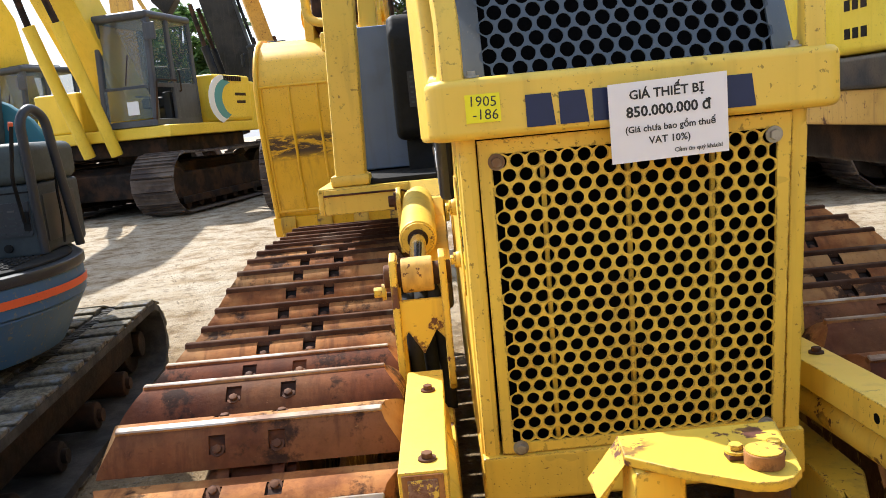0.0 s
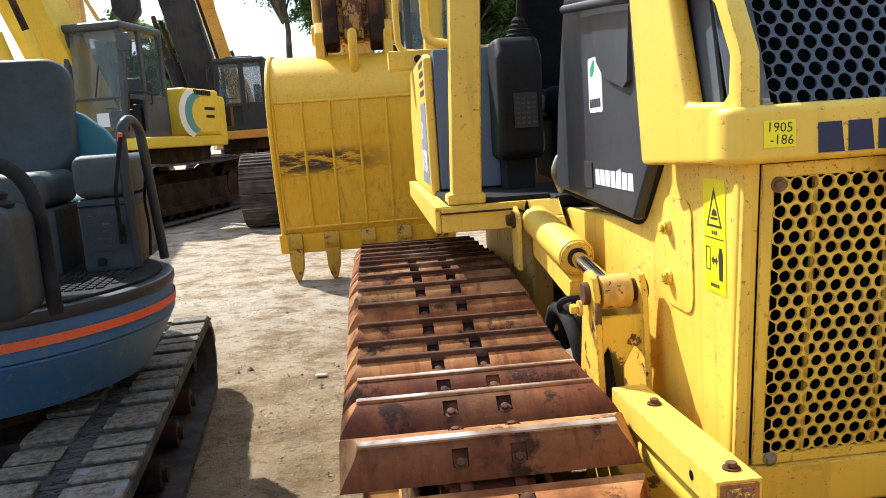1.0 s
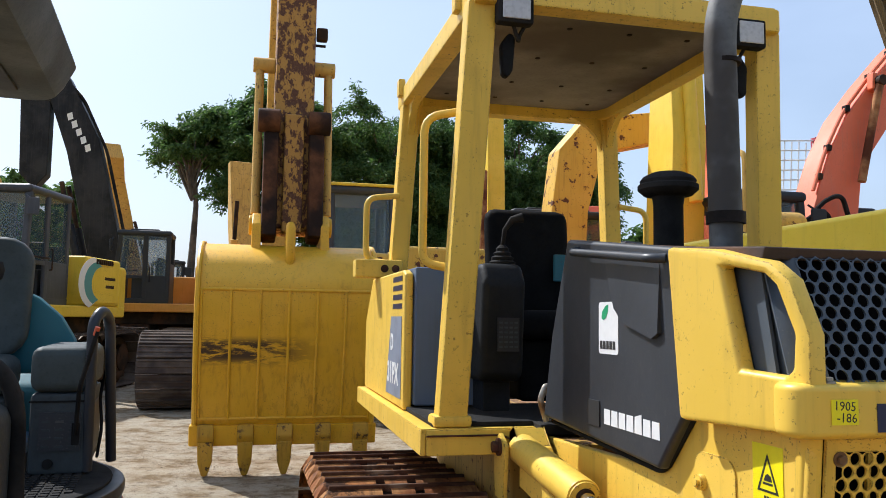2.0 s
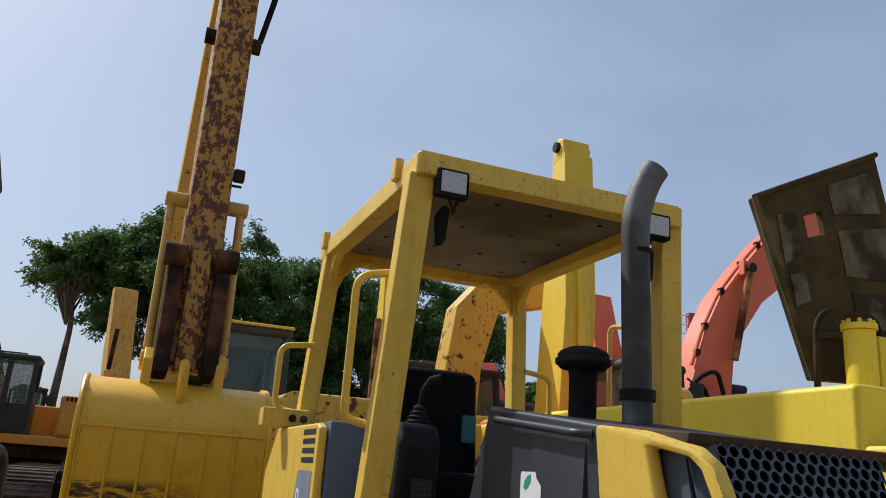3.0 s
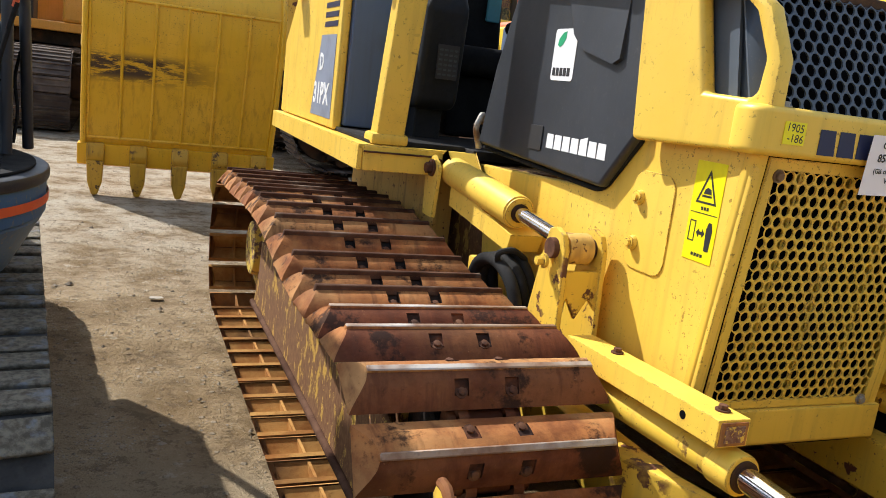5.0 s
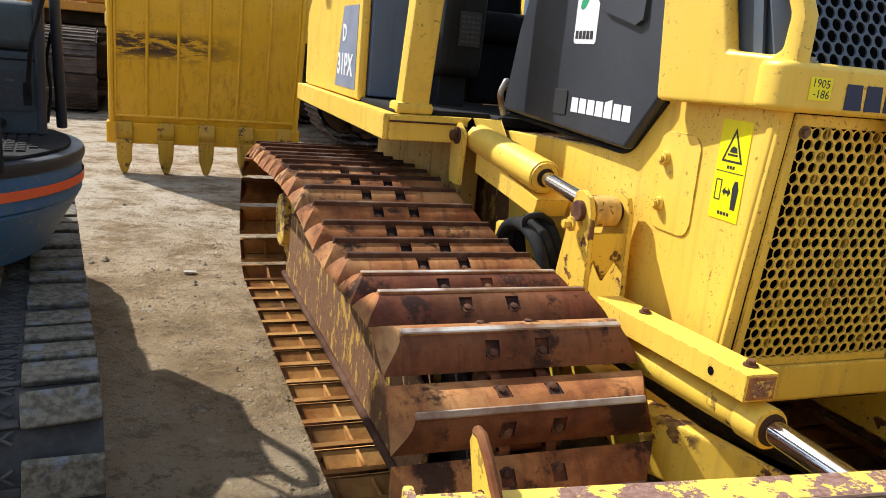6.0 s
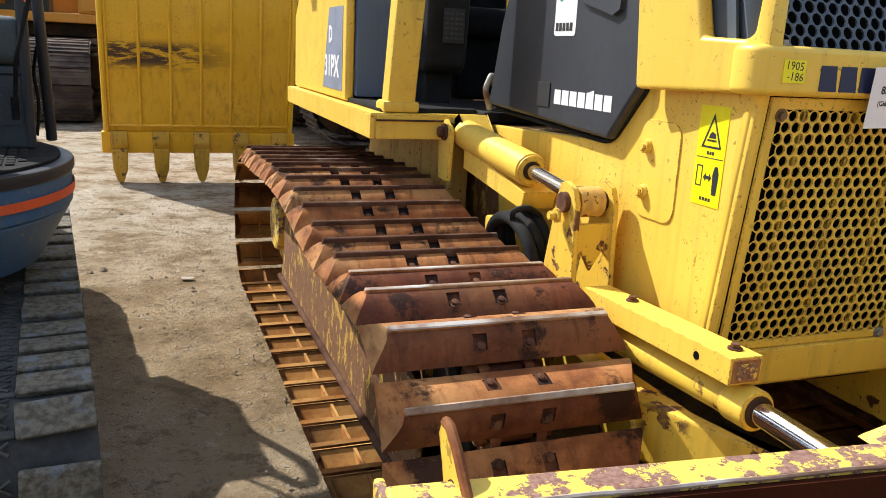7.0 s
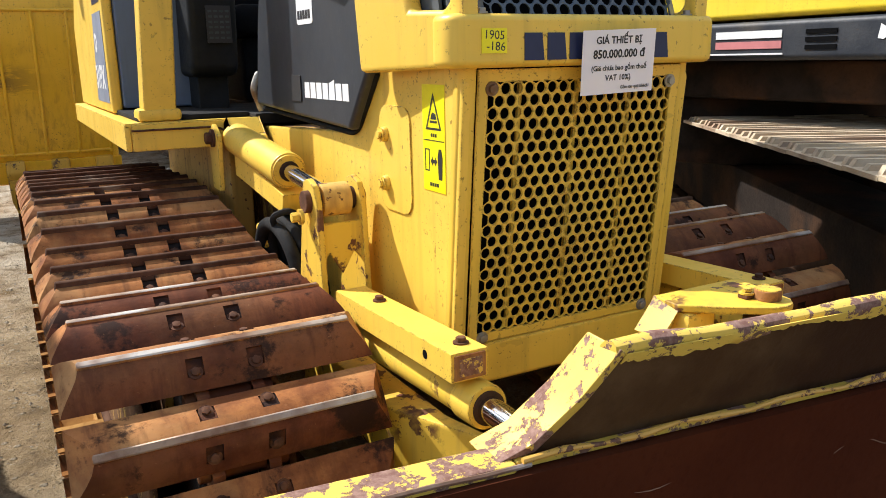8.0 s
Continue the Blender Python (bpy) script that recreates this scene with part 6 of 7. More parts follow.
def excavator(name, loc, turn, label, body, shell, boom, cab_box, deck=1.5, gauge=1.3, r=0.5, half=0.38, track=TRACK_FAR, swirl=False, y0=-1.75, y1=1.9, tail=0.0, rams=True, splay=0.16):
    e = root(name, loc, label, "excavator", turn=turn)
    for s in (-1, 1):
        crawler(e, s * gauge, y0, y1, r, half, 46, track, DARK_STEEL, 0.05)
    part("car_body", box(-gauge, gauge, -0.9, 1.0, 0.4, 0.95, 0.08), DARK_STEEL, e)
    part("slew_ring", rod((0, 0, 0.95), (0, 0, deck - 0.2), 0.7, seg=32), DARK_STEEL, e)
    part("under_frame", box(-1.15, 1.15, -1.35, 2.3 - tail, deck - 0.52, deck - 0.215, 0.04), DARK_STEEL, e)
    part("cross_frame", prism([(-1.5, 0.32), (-1.5, 0.80), (-1.2, 0.92), (1.2, 0.92), (1.5, 0.80), (1.5, 0.32)], "x", -gauge, gauge, 0.03), DARK_STEEL, e)
    part("house_deck", box(-1.4, 1.4, -1.6, 2.7 - tail, deck - 0.22, deck, 0.04), body, e)
    part("engine_house", box(-1.4, 1.4, 0.5 - tail / 2, 2.4 - tail, deck, deck + 0.95, 0.06, 3), body, e)
    cw = part("counterweight", prism([(-1.42, 2.3 - tail), (1.42, 2.3 - tail), (1.30, 2.95 - tail), (0.7, 3.15 - tail), (-0.7, 3.15 - tail), (-1.30, 2.95 - tail)], "z", deck - 0.2, deck + 0.85, 0.08, 3), body, e)
    part("tool_box", box(-1.4, -0.45, -1.5, 0.5, deck, deck + 0.75, 0.05, 3), body, e)
    x0, x1, ya, yb, z1 = cab_box
    cab(e, x0, x1, ya, yb, deck, z1, shell)
    part("side_door", box(1.37, 1.415, 0.55 - tail / 2, 2.25 - tail, deck + 0.06, deck + 0.78, 0.02), body, e)
    part("engine_grate", merge(*[box(1.405, 1.43, 0.62 + 0.09 * k, 0.67 + 0.09 * k, deck + 0.82, deck + 0.92) for k in range(9)]), DARK_STEEL, e)
    if swirl:
        for c, ry, rz, mat, d in ((0.62, 0.72, 0.50, WHITE, 0.001), (0.74, 0.60, 0.42, TEAL_SWIRL, 0.0016)):
            ang = [radians(95 + 13 * k) for k in range(13)]
            outer = [(c + ry * math.cos(q), deck + 0.44 + rz * math.sin(q)) for q in ang]
            inner = [(c + 0.20 + ry * 0.80 * math.cos(q), deck + 0.44 + rz * 0.80 * math.sin(q)) for q in ang]
            part("swirl_decal", prism([p for p in outer + inner[::-1]], "x", 1.4155, 1.4165 + d), mat, e)
        part("print_bar", box(1.4155, 1.4168, 1.05, 1.55, deck + 0.52, deck + 0.58), DARK_STEEL, e)
        part("print_bar", box(1.4155, 1.4168, 1.10, 1.50, deck + 0.36, deck + 0.42), DARK_STEEL, e)
    bm_mat, outline, width, tilt = boom
    part("boom", beam(outline, width, tilt), bm_mat, e)
    for s in (-1, 1) if rams else ():
        q = outline[0]
        part("boom_cylinder", rod((s * (width / 2 + splay), q[0] - 0.75, q[1] - 0.45), (s * (width / 2 + splay) + tilt * 2.2, q[0] - 1.35, q[1] + 1.9), 0.11, seg=18, bev=0.01), bm_mat, e)
        part("cylinder_rod", rod((s * (width / 2 + splay) + tilt * 2.2, q[0] - 1.35, q[1] + 1.9), (s * (width / 2 + splay - 0.06) + tilt * 3.3, q[0] - 1.6, q[1] + 3.0), 0.06, seg=14), DARK_STEEL, e)
    part("mirror", merge(box(x1 - 0.02, x1 + 0.22, ya - 0.05, ya, z1 - 0.55, z1 - 0.25, 0.03), rod((x1 - 0.05, ya, z1 - 0.2), (x1 + 0.1, ya - 0.03, z1 - 0.3), 0.015)), shell, e)
    if not swirl:
        part("hose_bundle", merge(*[tube([(-0.35 + 0.06 * k, -1.5, deck + 0.2), (-0.42 + 0.06 * k, -1.75, deck + 0.45), (-0.30 + 0.05 * k, -1.6, deck + 0.85)], 0.025, 0.15, 8) for k in range(4)]), BLACK_RUBBER, e)
    part("handrail", tube([(1.2, ya - 0.05, deck + 0.1), (1.3, ya - 0.05, deck + 0.8), (1.3, ya + 0.6, deck + 0.8)], 0.018, 0.06, 8), DARK_STEEL, e)
    return e


excavator("yellow_excavator", (-5.93, 14.9, 0), -13.4, "yellow excavator with a grey cab and a teal swirl decal", YELLOW_FAR, GREY_CAB,
          (YELLOW_FAR, [(-0.9, 1.6), (-0.2, 1.9), (-1.3, 4.6), (-3.0, 6.6), (-5.0, 7.0), (-5.1, 6.5), (-3.3, 5.8), (-1.9, 4.0)], 0.85, -0.16), (0.05, 1.18, -1.60, 0.0, 3.66), 1.62, 1.30, 0.52, 0.42, TRACK_FAR, True, tail=0.55, splay=-0.14)
excavator("yellow_excavator", (-9.8, 18.6, 0), -22, "yellow excavator parked behind the mini excavator", YELLOW_FAR, GREY_CAB,
          (YELLOW_FAR, [(-0.9, 1.6), (-0.2, 1.9), (-0.9, 4.4), (-2.2, 6.2), (-4.0, 6.6), (-4.1, 6.1), (-2.5, 5.4), (-1.6, 3.9)], 0.8, 0.1), (0.15, 1.25, -1.6, 0.1, 3.3), 1.5, 1.3, 0.5, 0.4)
BLACK_BOOM = paint("black_boom_paint", (0.011, 0.011, 0.013), 0.15, 0.4, 0.4, rust_col=(0.10, 0.09, 0.08), dust_col=(0.06, 0.055, 0.05))
BLACK_BOOM.node_tree.nodes["Principled BSDF"].inputs["Specular IOR Level"].default_value = 0.2
dark = excavator("dark_boom_excavator", (-3.35, 20.6, 0), -90, "excavator with a long black boom and orange-yellow deck", paint("amber_paint", (0.55, 0.25, 0.03), 0.3, 0.4), CAB_DARK,
                 (BLACK_BOOM, [(-1.3, 1.8), (-1.3, 2.6), (-2.1, 6.0), (-2.9, 7.6), (-4.0, 7.9), (-4.1, 7.2), (-3.3, 6.9), (-2.85, 5.6), (-2.1, 2.4), (-2.1, 1.8)], 0.55, 0.0), (0.25, 1.35, -1.45, -0.1, 3.55), 1.75, 1.35, 0.52, 0.42)
part("stick", prism([(-3.3, 7.6), (-4.05, 7.9), (-3.95, 5.0), (-3.6, 4.6), (-3.3, 5.0)], "x", -0.22, 0.22, 0.03), BLACK_BOOM, dark)
for k in range(5):
    y, z = -2.86 + 0.115 * k, 6.50 - 0.20 * k
    part("logo_block", prism([(y - 0.03, z + 0.08), (y + 0.09, z + 0.14), (y + 0.13, z - 0.03), (y + 0.01, z - 0.09)], "x", 0.276, 0.279), WHITE, dark)
part("hose_run", merge(*[tube([(0.15 + 0.08 * k, -1.25, 3.0), (0.15 + 0.08 * k, -1.9, 5.7), (0.15 + 0.08 * k, -2.5, 6.95 + 0.05 * k), (0.15 + 0.08 * k, -3.2, 7.75)], 0.035, 0.2, 8) for k in range(2)]), BLACK_RUBBER, dark)
excavator("rear_excavator", (-5.6, 31.0, 0), 12, "distant yellow excavator with its boom raised", YELLOW_OLD, CAB_DARK,
          (YELLOW_OLD, [(-0.6, 1.8), (0.2, 1.9), (-0.6, 4.8), (-2.2, 7.0), (-4.0, 7.2), (-4.1, 6.7), (-2.6, 6.2), (-1.5, 4.4)], 0.55, -0.28), (0.3, 1.35, -1.6, 0.2, 3.5))
tan = excavator("rear_excavator", (-10.9, 29.0, 0), 90, "distant tan excavator with its stick upright", YELLOW_OLD, CAB_DARK,
                (YELLOW_OLD, [(-0.3, 1.8), (0.5, 1.8), (0.62, 5.0), (0.56, 7.3), (0.40, 7.62), (0.12, 7.70), (0.02, 7.45), (-0.12, 6.9), (-0.15, 5.0)], 0.5, 0.0), (0.3, 1.35, -1.6, 0.2, 3.5), rams=False)
part("stick_ram", rod((0, 0.05, 7.55), (0, -0.70, 6.0), 0.07, seg=14, bev=0.01), YELLOW_OLD, tan)
part("head_pin", rod((-0.34, 0.30, 7.45), (0.34, 0.30, 7.45), 0.11, seg=18, bev=0.02), DARK_STEEL, tan)
excavator("rear_excavator", (-1.75, 24.5, 0), 10, "rusty yellow excavator parked among the rows", YELLOW_OLD, CAB_DARK,
          (YELLOW_OLD, [(-0.6, 1.8), (0.1, 1.9), (0.5, 4.4), (0.2, 6.35), (-0.2, 6.35), (-0.4, 4.2)], 0.7, -0.05), (0.3, 1.35, -1.6, 0.2, 3.3))


# ---- raised booms behind the bulldozer ----
YELLOW_RUSTED_FAR = paint("rust_spotted_yellow_paint", (0.62, 0.37, 0.04), 0.7, 0.6, 0.45, dust_col=(0.34, 0.17, 0.03), chip=6.0)
def parked_boom(name, loc, turn, label, mat, outline, width, tilt=0.0):
    """An excavator seen mostly by its boom; deck, tracks and cab below."""
    return excavator(name, loc, turn, label, mat, CAB_DARK, (mat, outline, width, tilt), (0.3, 1.35, -1.6, 0.2, 3.3), 1.5, 1.3, 0.5, 0.38, rams=False)


upright = parked_boom("boom_excavator", (4.70, 9.6, 0), 0, "yellow excavator with an upright box boom", YELLOW_FAR, [(-0.6, 1.6), (0.2, 1.6), (0.15, 4.5), (0.1, 6.75), (-0.30, 6.85), (-0.62, 4.2)], 0.55, 0.035)
part("boom_ram", rod((0.10, -0.75, 3.2), (0.12, -0.55, 5.2), 0.10, seg=18, bev=0.015), YELLOW_FAR, upright)
part("boom_head", prism([(-0.30, 6.75), (0.12, 6.70), (0.10, 7.06), (-0.05, 7.16), (-0.25, 7.10)], "x", -0.10, 0.42, 0.04, 3), YELLOW_FAR, upright)
part("head_pin", rod((-0.16, -0.08, 6.98), (0.48, -0.08, 6.98), 0.09, seg=18, bev=0.01), DARK_STEEL, upright)
parked_boom("boom_excavator", (2.9, 10.6, 0), 90, "yellow excavator with a curved boom reaching sideways", YELLOW_RUSTED_FAR, [(-0.1, 1.6), (-0.25, 3.2), (-0.38, 4.2), (-0.85, 4.75), (-2.2, 4.95), (-2.2, 4.45), (-1.15, 4.2), (-0.88, 3.2), (-0.8, 1.6)], 0.5)
slim = parked_boom("boom_excavator", (4.62, 18.6, 0), 0, "yellow excavator with a slim upright boom", YELLOW_FAR, [(-0.6, 1.6), (0.1, 1.6), (0.1, 5.2), (0.0, 6.95), (-0.35, 6.95), (-0.5, 5.0)], 0.46)
part("boom_ram", rod((-0.38, -0.6, 2.9), (-0.34, -0.50, 5.3), 0.09, seg=16, bev=0.01), RUST, slim)
parked_boom("red_excavator", (7.35, 13.0, 0), 4, "faded red excavator with a folded boom", RED_PAINT, [(-0.7, 1.6), (0.3, 1.6), (0.1, 4.3), (-0.2, 5.4), (-0.45, 5.4), (-0.9, 4.0)], 0.66)
arched = parked_boom("red_excavator", (6.6, 8.8, 0), 90, "faded red excavator with an arched boom and rusty cylinder", RED_PAINT, [(0.45, 1.7), (0.32, 2.5), (0.0, 3.41), (-0.21, 3.98), (-0.54, 4.59), (-1.0, 5.15), (-1.55, 5.74), (-2.7, 6.75), (-3.7, 7.3), (-3.8, 6.8), (-2.8, 5.85), (-1.86, 4.98), (-1.37, 4.60), (-0.92, 3.99), (-0.74, 3.55), (-0.62, 2.6), (-0.55, 1.7)], 0.55)
part("boom_ram", rod((-0.42, -1.0, 5.08), (-0.42, -0.62, 3.55), 0.06, seg=16, bev=0.01), RUST, arched, "rusty boom cylinder")
part("ram_pin", rod((-0.50, -1.0, 5.10), (-0.27, -1.0, 5.10), 0.08, seg=18, bev=0.01), DARK_STEEL, arched)
part("ram_lug", prism([(-1.10, 5.20), (-0.90, 5.24), (-0.88, 4.98), (-1.08, 4.92)], "x", -0.40, -0.27, 0.02), RED_PAINT, arched)
part("oil_line", tube([(-0.22, 0.05, 3.42), (-0.22, -0.17, 4.02), (-0.22, -0.50, 4.64), (-0.22, -0.97, 5.21), (-0.22, -1.52, 5.80), (-0.22, -2.68, 6.82)], 0.03, 0.2, 8), RED_PAINT, arched)
for y, z in ((-0.06, 3.62), (-0.22, 4.06), (-0.56, 4.68), (-0.98, 5.20), (-1.35, 5.60), (-1.8, 6.0)):
    part("line_clip", box(-0.27, -0.17, y - 0.04, y + 0.04, z - 0.04, z + 0.06, 0.012), DARK_STEEL, arched)
for dy, dz in ((0.10, 3.0), (0.36, 2.75)):
    part("valve_hose", tube([(-0.40, dy - 0.5, dz), (-0.5, dy - 0.3, dz + 0.35), (-0.42, dy, dz + 0.2), (-0.3, dy + 0.1, dz - 0.1)], 0.035, 0.15, 8), BLACK_RUBBER, arched)
parked_boom("red_excavator", (7.5, 17.2, 0), -60, "faded red excavator parked behind the others", RED_PAINT, [(-0.7, 1.6), (0.2, 1.6), (0.0, 3.2), (-0.8, 4.3), (-1.6, 4.2), (-1.2, 3.4)], 0.6)

# ---- excavator beside the bulldozer ----
upper = root("side_excavator", (2.15, 0, 0), "lemon-yellow excavator with a raised rusty engine lid and grey belly band", "excavator")
UNDER = pose(2.75, 3.1, 0, 0, 0, -32.7)
crawler(upper, -0.985, -4.95, 2.2, 0.42, 0.50, 66, TRACK_GREY, DARK_STEEL, 0.035)
crawler(upper, 1.85, -4.95, 2.2, 0.42, 0.50, 66, TRACK_GREY, DARK_STEEL, 0.035)
part("car_body", box(0.0, 1.8, -1.4, 0.8, 0.25, 0.72, 0.06), DARK_STEEL, upper)
for ob in upper.children:
    ob.matrix_basis = UNDER @ ob.matrix_basis
GREY_BAND = worn("scuffed_dark_band", (0.030, 0.034, 0.042), (0.055, 0.058, 0.064), (0.10, 0.085, 0.065), 0.45, 0.0, 4.0, 0.3, (0.5, 0.66))
part("belly_band", box(0.0, 2.6, -1.2, 5.4, 1.21, 1.40, 0.03, 3), GREY_BAND, upper)
part("lower_panel", box(0.03, 2.6, 2.9, 5.3, 1.0, 1.21, 0.02), YELLOW_OLD, upper)
part("side_panel", box(0.0, 2.6, -1.1, 1.75, 1.41, 1.80, 0.03, 3), LEMON, upper)
part("side_panel", box(0.0, 2.6, 1.76, 3.55, 1.41, 2.14, 0.04, 3), LEMON, upper)
part("side_panel", box(0.0, 2.6, 3.57, 5.3, 1.41, 2.14, 0.04, 3), LEMON, upper)
for y0, y1, z in ((1.15, 1.55, 1.335), (1.15, 1.55, 1.285)):
    part("band_stripe", box(-0.004, 0.0, y0, y1, z - 0.018, z + 0.018), PINK if z < 1.3 else WHITE, upper)
for y, z, w in ((0.52, 1.335, 0.07), (0.28, 1.33, 0.06), (0.66, 1.325, 0.05)):
    part("paint_scrape", prism([(y, z + 0.035), (y - w * 0.5, z + 0.02), (y - w, z - 0.005), (y - w * 0.3, z - 0.03), (y + 0.01, z - 0.025)], "x", -0.003, 0.0), WHITE, upper)
part("band_line", box(-0.004, 0.0, 1.14, 1.62, 1.238, 1.246), WHITE, upper)
part("band_vent", merge(*[box(-0.005, 0.002, 0.86, 1.02, 1.26 + 0.035 * k, 1.28 + 0.035 * k) for k in range(3)]), HOLE_BLACK, upper)
for k in range(3):
    part("print_bar", box(-0.003, 0.0, 3.05 + 0.09 * k, 3.11 + 0.09 * k, 1.66, 1.72), DARK_STEEL, upper)
    part("print_bar", box(-0.003, 0.0, 3.05 + 0.09 * k, 3.11 + 0.09 * k, 1.50, 1.56), DARK_STEEL, upper)
part("panel_handle", tube([(0.0, 3.62, 1.55), (-0.05, 3.62, 1.56), (-0.05, 3.62, 1.74), (0.0, 3.62, 1.75)], 0.02, 0.03, 8), WHITE, upper)
lid_mat = worn("grimy_lid_liner", (0.045, 0.030, 0.013), (0.085, 0.058, 0.026), (0.15, 0.108, 0.06), 0.85, 0.0, 2.6, 0.5, (0.52, 0.62))
FOAM = worn("stained_foam", (0.10, 0.085, 0.06), (0.17, 0.15, 0.11), (0.04, 0.028, 0.018), 0.9, 0.0, 5.0, 0.5, (0.50, 0.6))
lid = frame_prism([(0.22, 3.55), (1.46, 4.15), (1.85, 2.35), (0.68, 2.30)], [(0.69, 3.50), (0.86, 3.57), (0.89, 3.40), (0.72, 3.34)], "y", 2.70, 2.76, 0.01)
part("engine_lid", lid, lid_mat, upper, "raised engine lid with a grimy dark inside")
for pts in ([(1.0, 3.44), (1.55, 3.56), (1.56, 3.12), (1.06, 3.10)], [(0.92, 3.78), (1.36, 3.98), (1.46, 3.66), (0.98, 3.56)], [(0.42, 3.46), (0.60, 3.50), (0.66, 3.20), (0.48, 3.10)], [(0.52, 3.02), (0.66, 3.08), (0.70, 2.86), (0.56, 2.80)], [(1.10, 2.98), (1.56, 3.02), (1.60, 2.72), (1.14, 2.76)]):
    part("liner_patch", prism(pts, "y", 2.688, 2.698, 0.003), FOAM, upper)
for a, b in (((0.22, 3.55), (1.46, 4.15)), ((0.22, 3.55), (0.68, 2.30)), ((0.70, 2.62), (1.78, 2.72))):
    part("lid_flange", tube([(a[0], 2.69, a[1]), (b[0], 2.69, b[1])], 0.022, 0, 8), lid_mat, upper)
part("guard_rail", tube([(0.42, 2.42, 2.14), (0.44, 2.42, 2.62), (0.52, 2.42, 2.72), (0.95, 2.42, 2.74), (1.02, 2.42, 2.64), (1.06, 2.42, 2.14)], 0.022, 0.08, 10), DARK_STEEL, upper)
flt = part("oil_filter", merge(rod((0.80, 2.4, 2.14), (0.80, 2.4, 2.62), 0.10, seg=24, bev=0.01), rod((0.80, 2.4, 2.62), (0.80, 2.4, 2.66), 0.115, seg=24)), LEMON, upper)
for k in range(8):
    a = 2 * math.pi * k / 8
    part("filter_bolt", rod((0.80 + 0.09 * math.cos(a), 2.4 + 0.09 * math.sin(a), 2.66), (0.80 + 0.09 * math.cos(a), 2.4 + 0.09 * math.sin(a), 2.69), 0.014, seg=6), LEMON, flt)
part("valve_block", box(0.92, 1.1, 2.35, 2.5, 2.14, 2.6, 0.03), LEMON, upper)
part("air_tank", rod((0.55, 3.9, 2.20), (0.2, 3.9, 2.20), 0.12, seg=24, bev=0.02), YELLOW_OLD, upper)
part("handrail", tube([(0.02, 3.8, 2.14), (0.02, 3.8, 2.75), (0.02, 4.2, 2.8), (0.02, 4.2, 2.14)], 0.022, 0.08, 8), YELLOW_OLD, upper)
part("house_frame", box(0.25, 2.5, -1.0, 5.2, 1.0, 1.21, 0.03), DARK_STEEL, upper)
part("slew_base", rod((1.2, 2.4, 0.60), (1.2, 2.4, 1.0), 0.95, seg=40, bev=0.03), DARK_STEEL, upper)
part("belly_tank", box(0.35, 2.4, 3.3, 5.1, 0.72, 1.0, 0.05, 3), DARK_STEEL, upper)

# ---- mini digger ----
mini = root("mini_excavator", (-2.56, 1.68, 0), "blue mini excavator with an open deck, grey seat and rubber tracks", "excavator", turn=5.5)
def rubber_track(cx):
    y0, y1, r, half = -1.15, 1.085, 0.205, 0.21
    bm = bmesh.new()
    n = 56
    rings = []
    for k in range(n):
        y, z, a = belt_path(k / n, y0, y1, r)
        c, s_ = math.cos(a), math.sin(a)
        ny, nz = -s_, c
        rings.append([bm.verts.new((cx + x, y + ny * d, z + nz * d + 0.01)) for x, d in ((-half, 0.0), (half, 0.0), (half, -0.035), (-half, -0.035))])
    for a, b in zip(rings, rings[1:] + rings[:1]):
        for k in range(4):
            bm.faces.new((a[k], a[(k + 1) % 4], b[(k + 1) % 4], b[k]))
    belt = part("rubber_belt", bm, RUBBER_DARK, mini, "dusty worn rubber track")
    lug = merge(box(-half, -0.046, -0.062, 0.036, -0.002, 0.026, 0.007, 2), box(0.034, half, -0.014, 0.084, -0.002, 0.026, 0.007, 2))
    for v in lug.verts:
        if v.co.z > 0.01:
            v.co.y -= 0.010 * math.sin(3.0 * abs(v.co.x) / half)
    cross = [tube([(-0.030, y0_, 0.002), (0.018, y1_, 0.002)], 0.0045, 0, 6) for y0_, y1_ in ((-0.05, -0.015), (-0.015, -0.05), (0.025, 0.06), (0.06, 0.025))]
    lug = merge(lug, *cross, box(-0.046, 0.034, -0.006, 0.016, -0.002, 0.007, 0.003, 1))
    for f in lug.faces:
        f.material_index = 0 if abs(f.calc_center_median().x + 0.006) > 0.041 else 1
    me = bpy.data.meshes.new("tread_block")
    lug.to_mesh(me)
    lug.free()
    me.materials.append(RUBBER)
    me.materials.append(RUBBER_DARK)
    wob = random.Random(11)
    for k in range(40):
        y, z, a = belt_path((k + wob.uniform(-0.06, 0.06)) / 40, y0, y1, r)
        ob = new("tread_block", me)
        ob.parent = belt
        ob.matrix_basis = Matrix.Translation((cx, y, z + 0.01)) @ Matrix.Rotation(a, 4, "X") @ Matrix.Rotation(wob.uniform(-0.03, 0.03), 4, "Z") @ Matrix.Diagonal((1, wob.uniform(0.95, 1.22), wob.uniform(0.5, 1.15), 1))
    part("track_frame", box(cx - 0.09, cx + 0.09, y0 + 0.05, y1 - 0.05, 0.17, 0.31, 0.02), RECESS_BLACK, mini)
    for k in range(4):
        y = y0 + 0.45 + 0.45 * k
        part("track_roller", merge(rod((cx - 0.14, y, 0.115), (cx + 0.14, y, 0.115), 0.062, seg=18, bev=0.01), rod((cx - 0.16, y, 0.115), (cx + 0.16, y, 0.115), 0.03, seg=12)), DARK_STEEL, mini)
    for y, nm in ((y0, "idler_wheel"), (y1, "drive_sprocket")):
        part(nm, merge(rod((cx - 0.06, y, r), (cx + 0.06, y, r), 0.155, seg=24, bev=0.01), rod((cx - 0.12, y, r), (cx + 0.12, y, r), 0.07, seg=18, bev=0.01)), DARK_STEEL, mini)


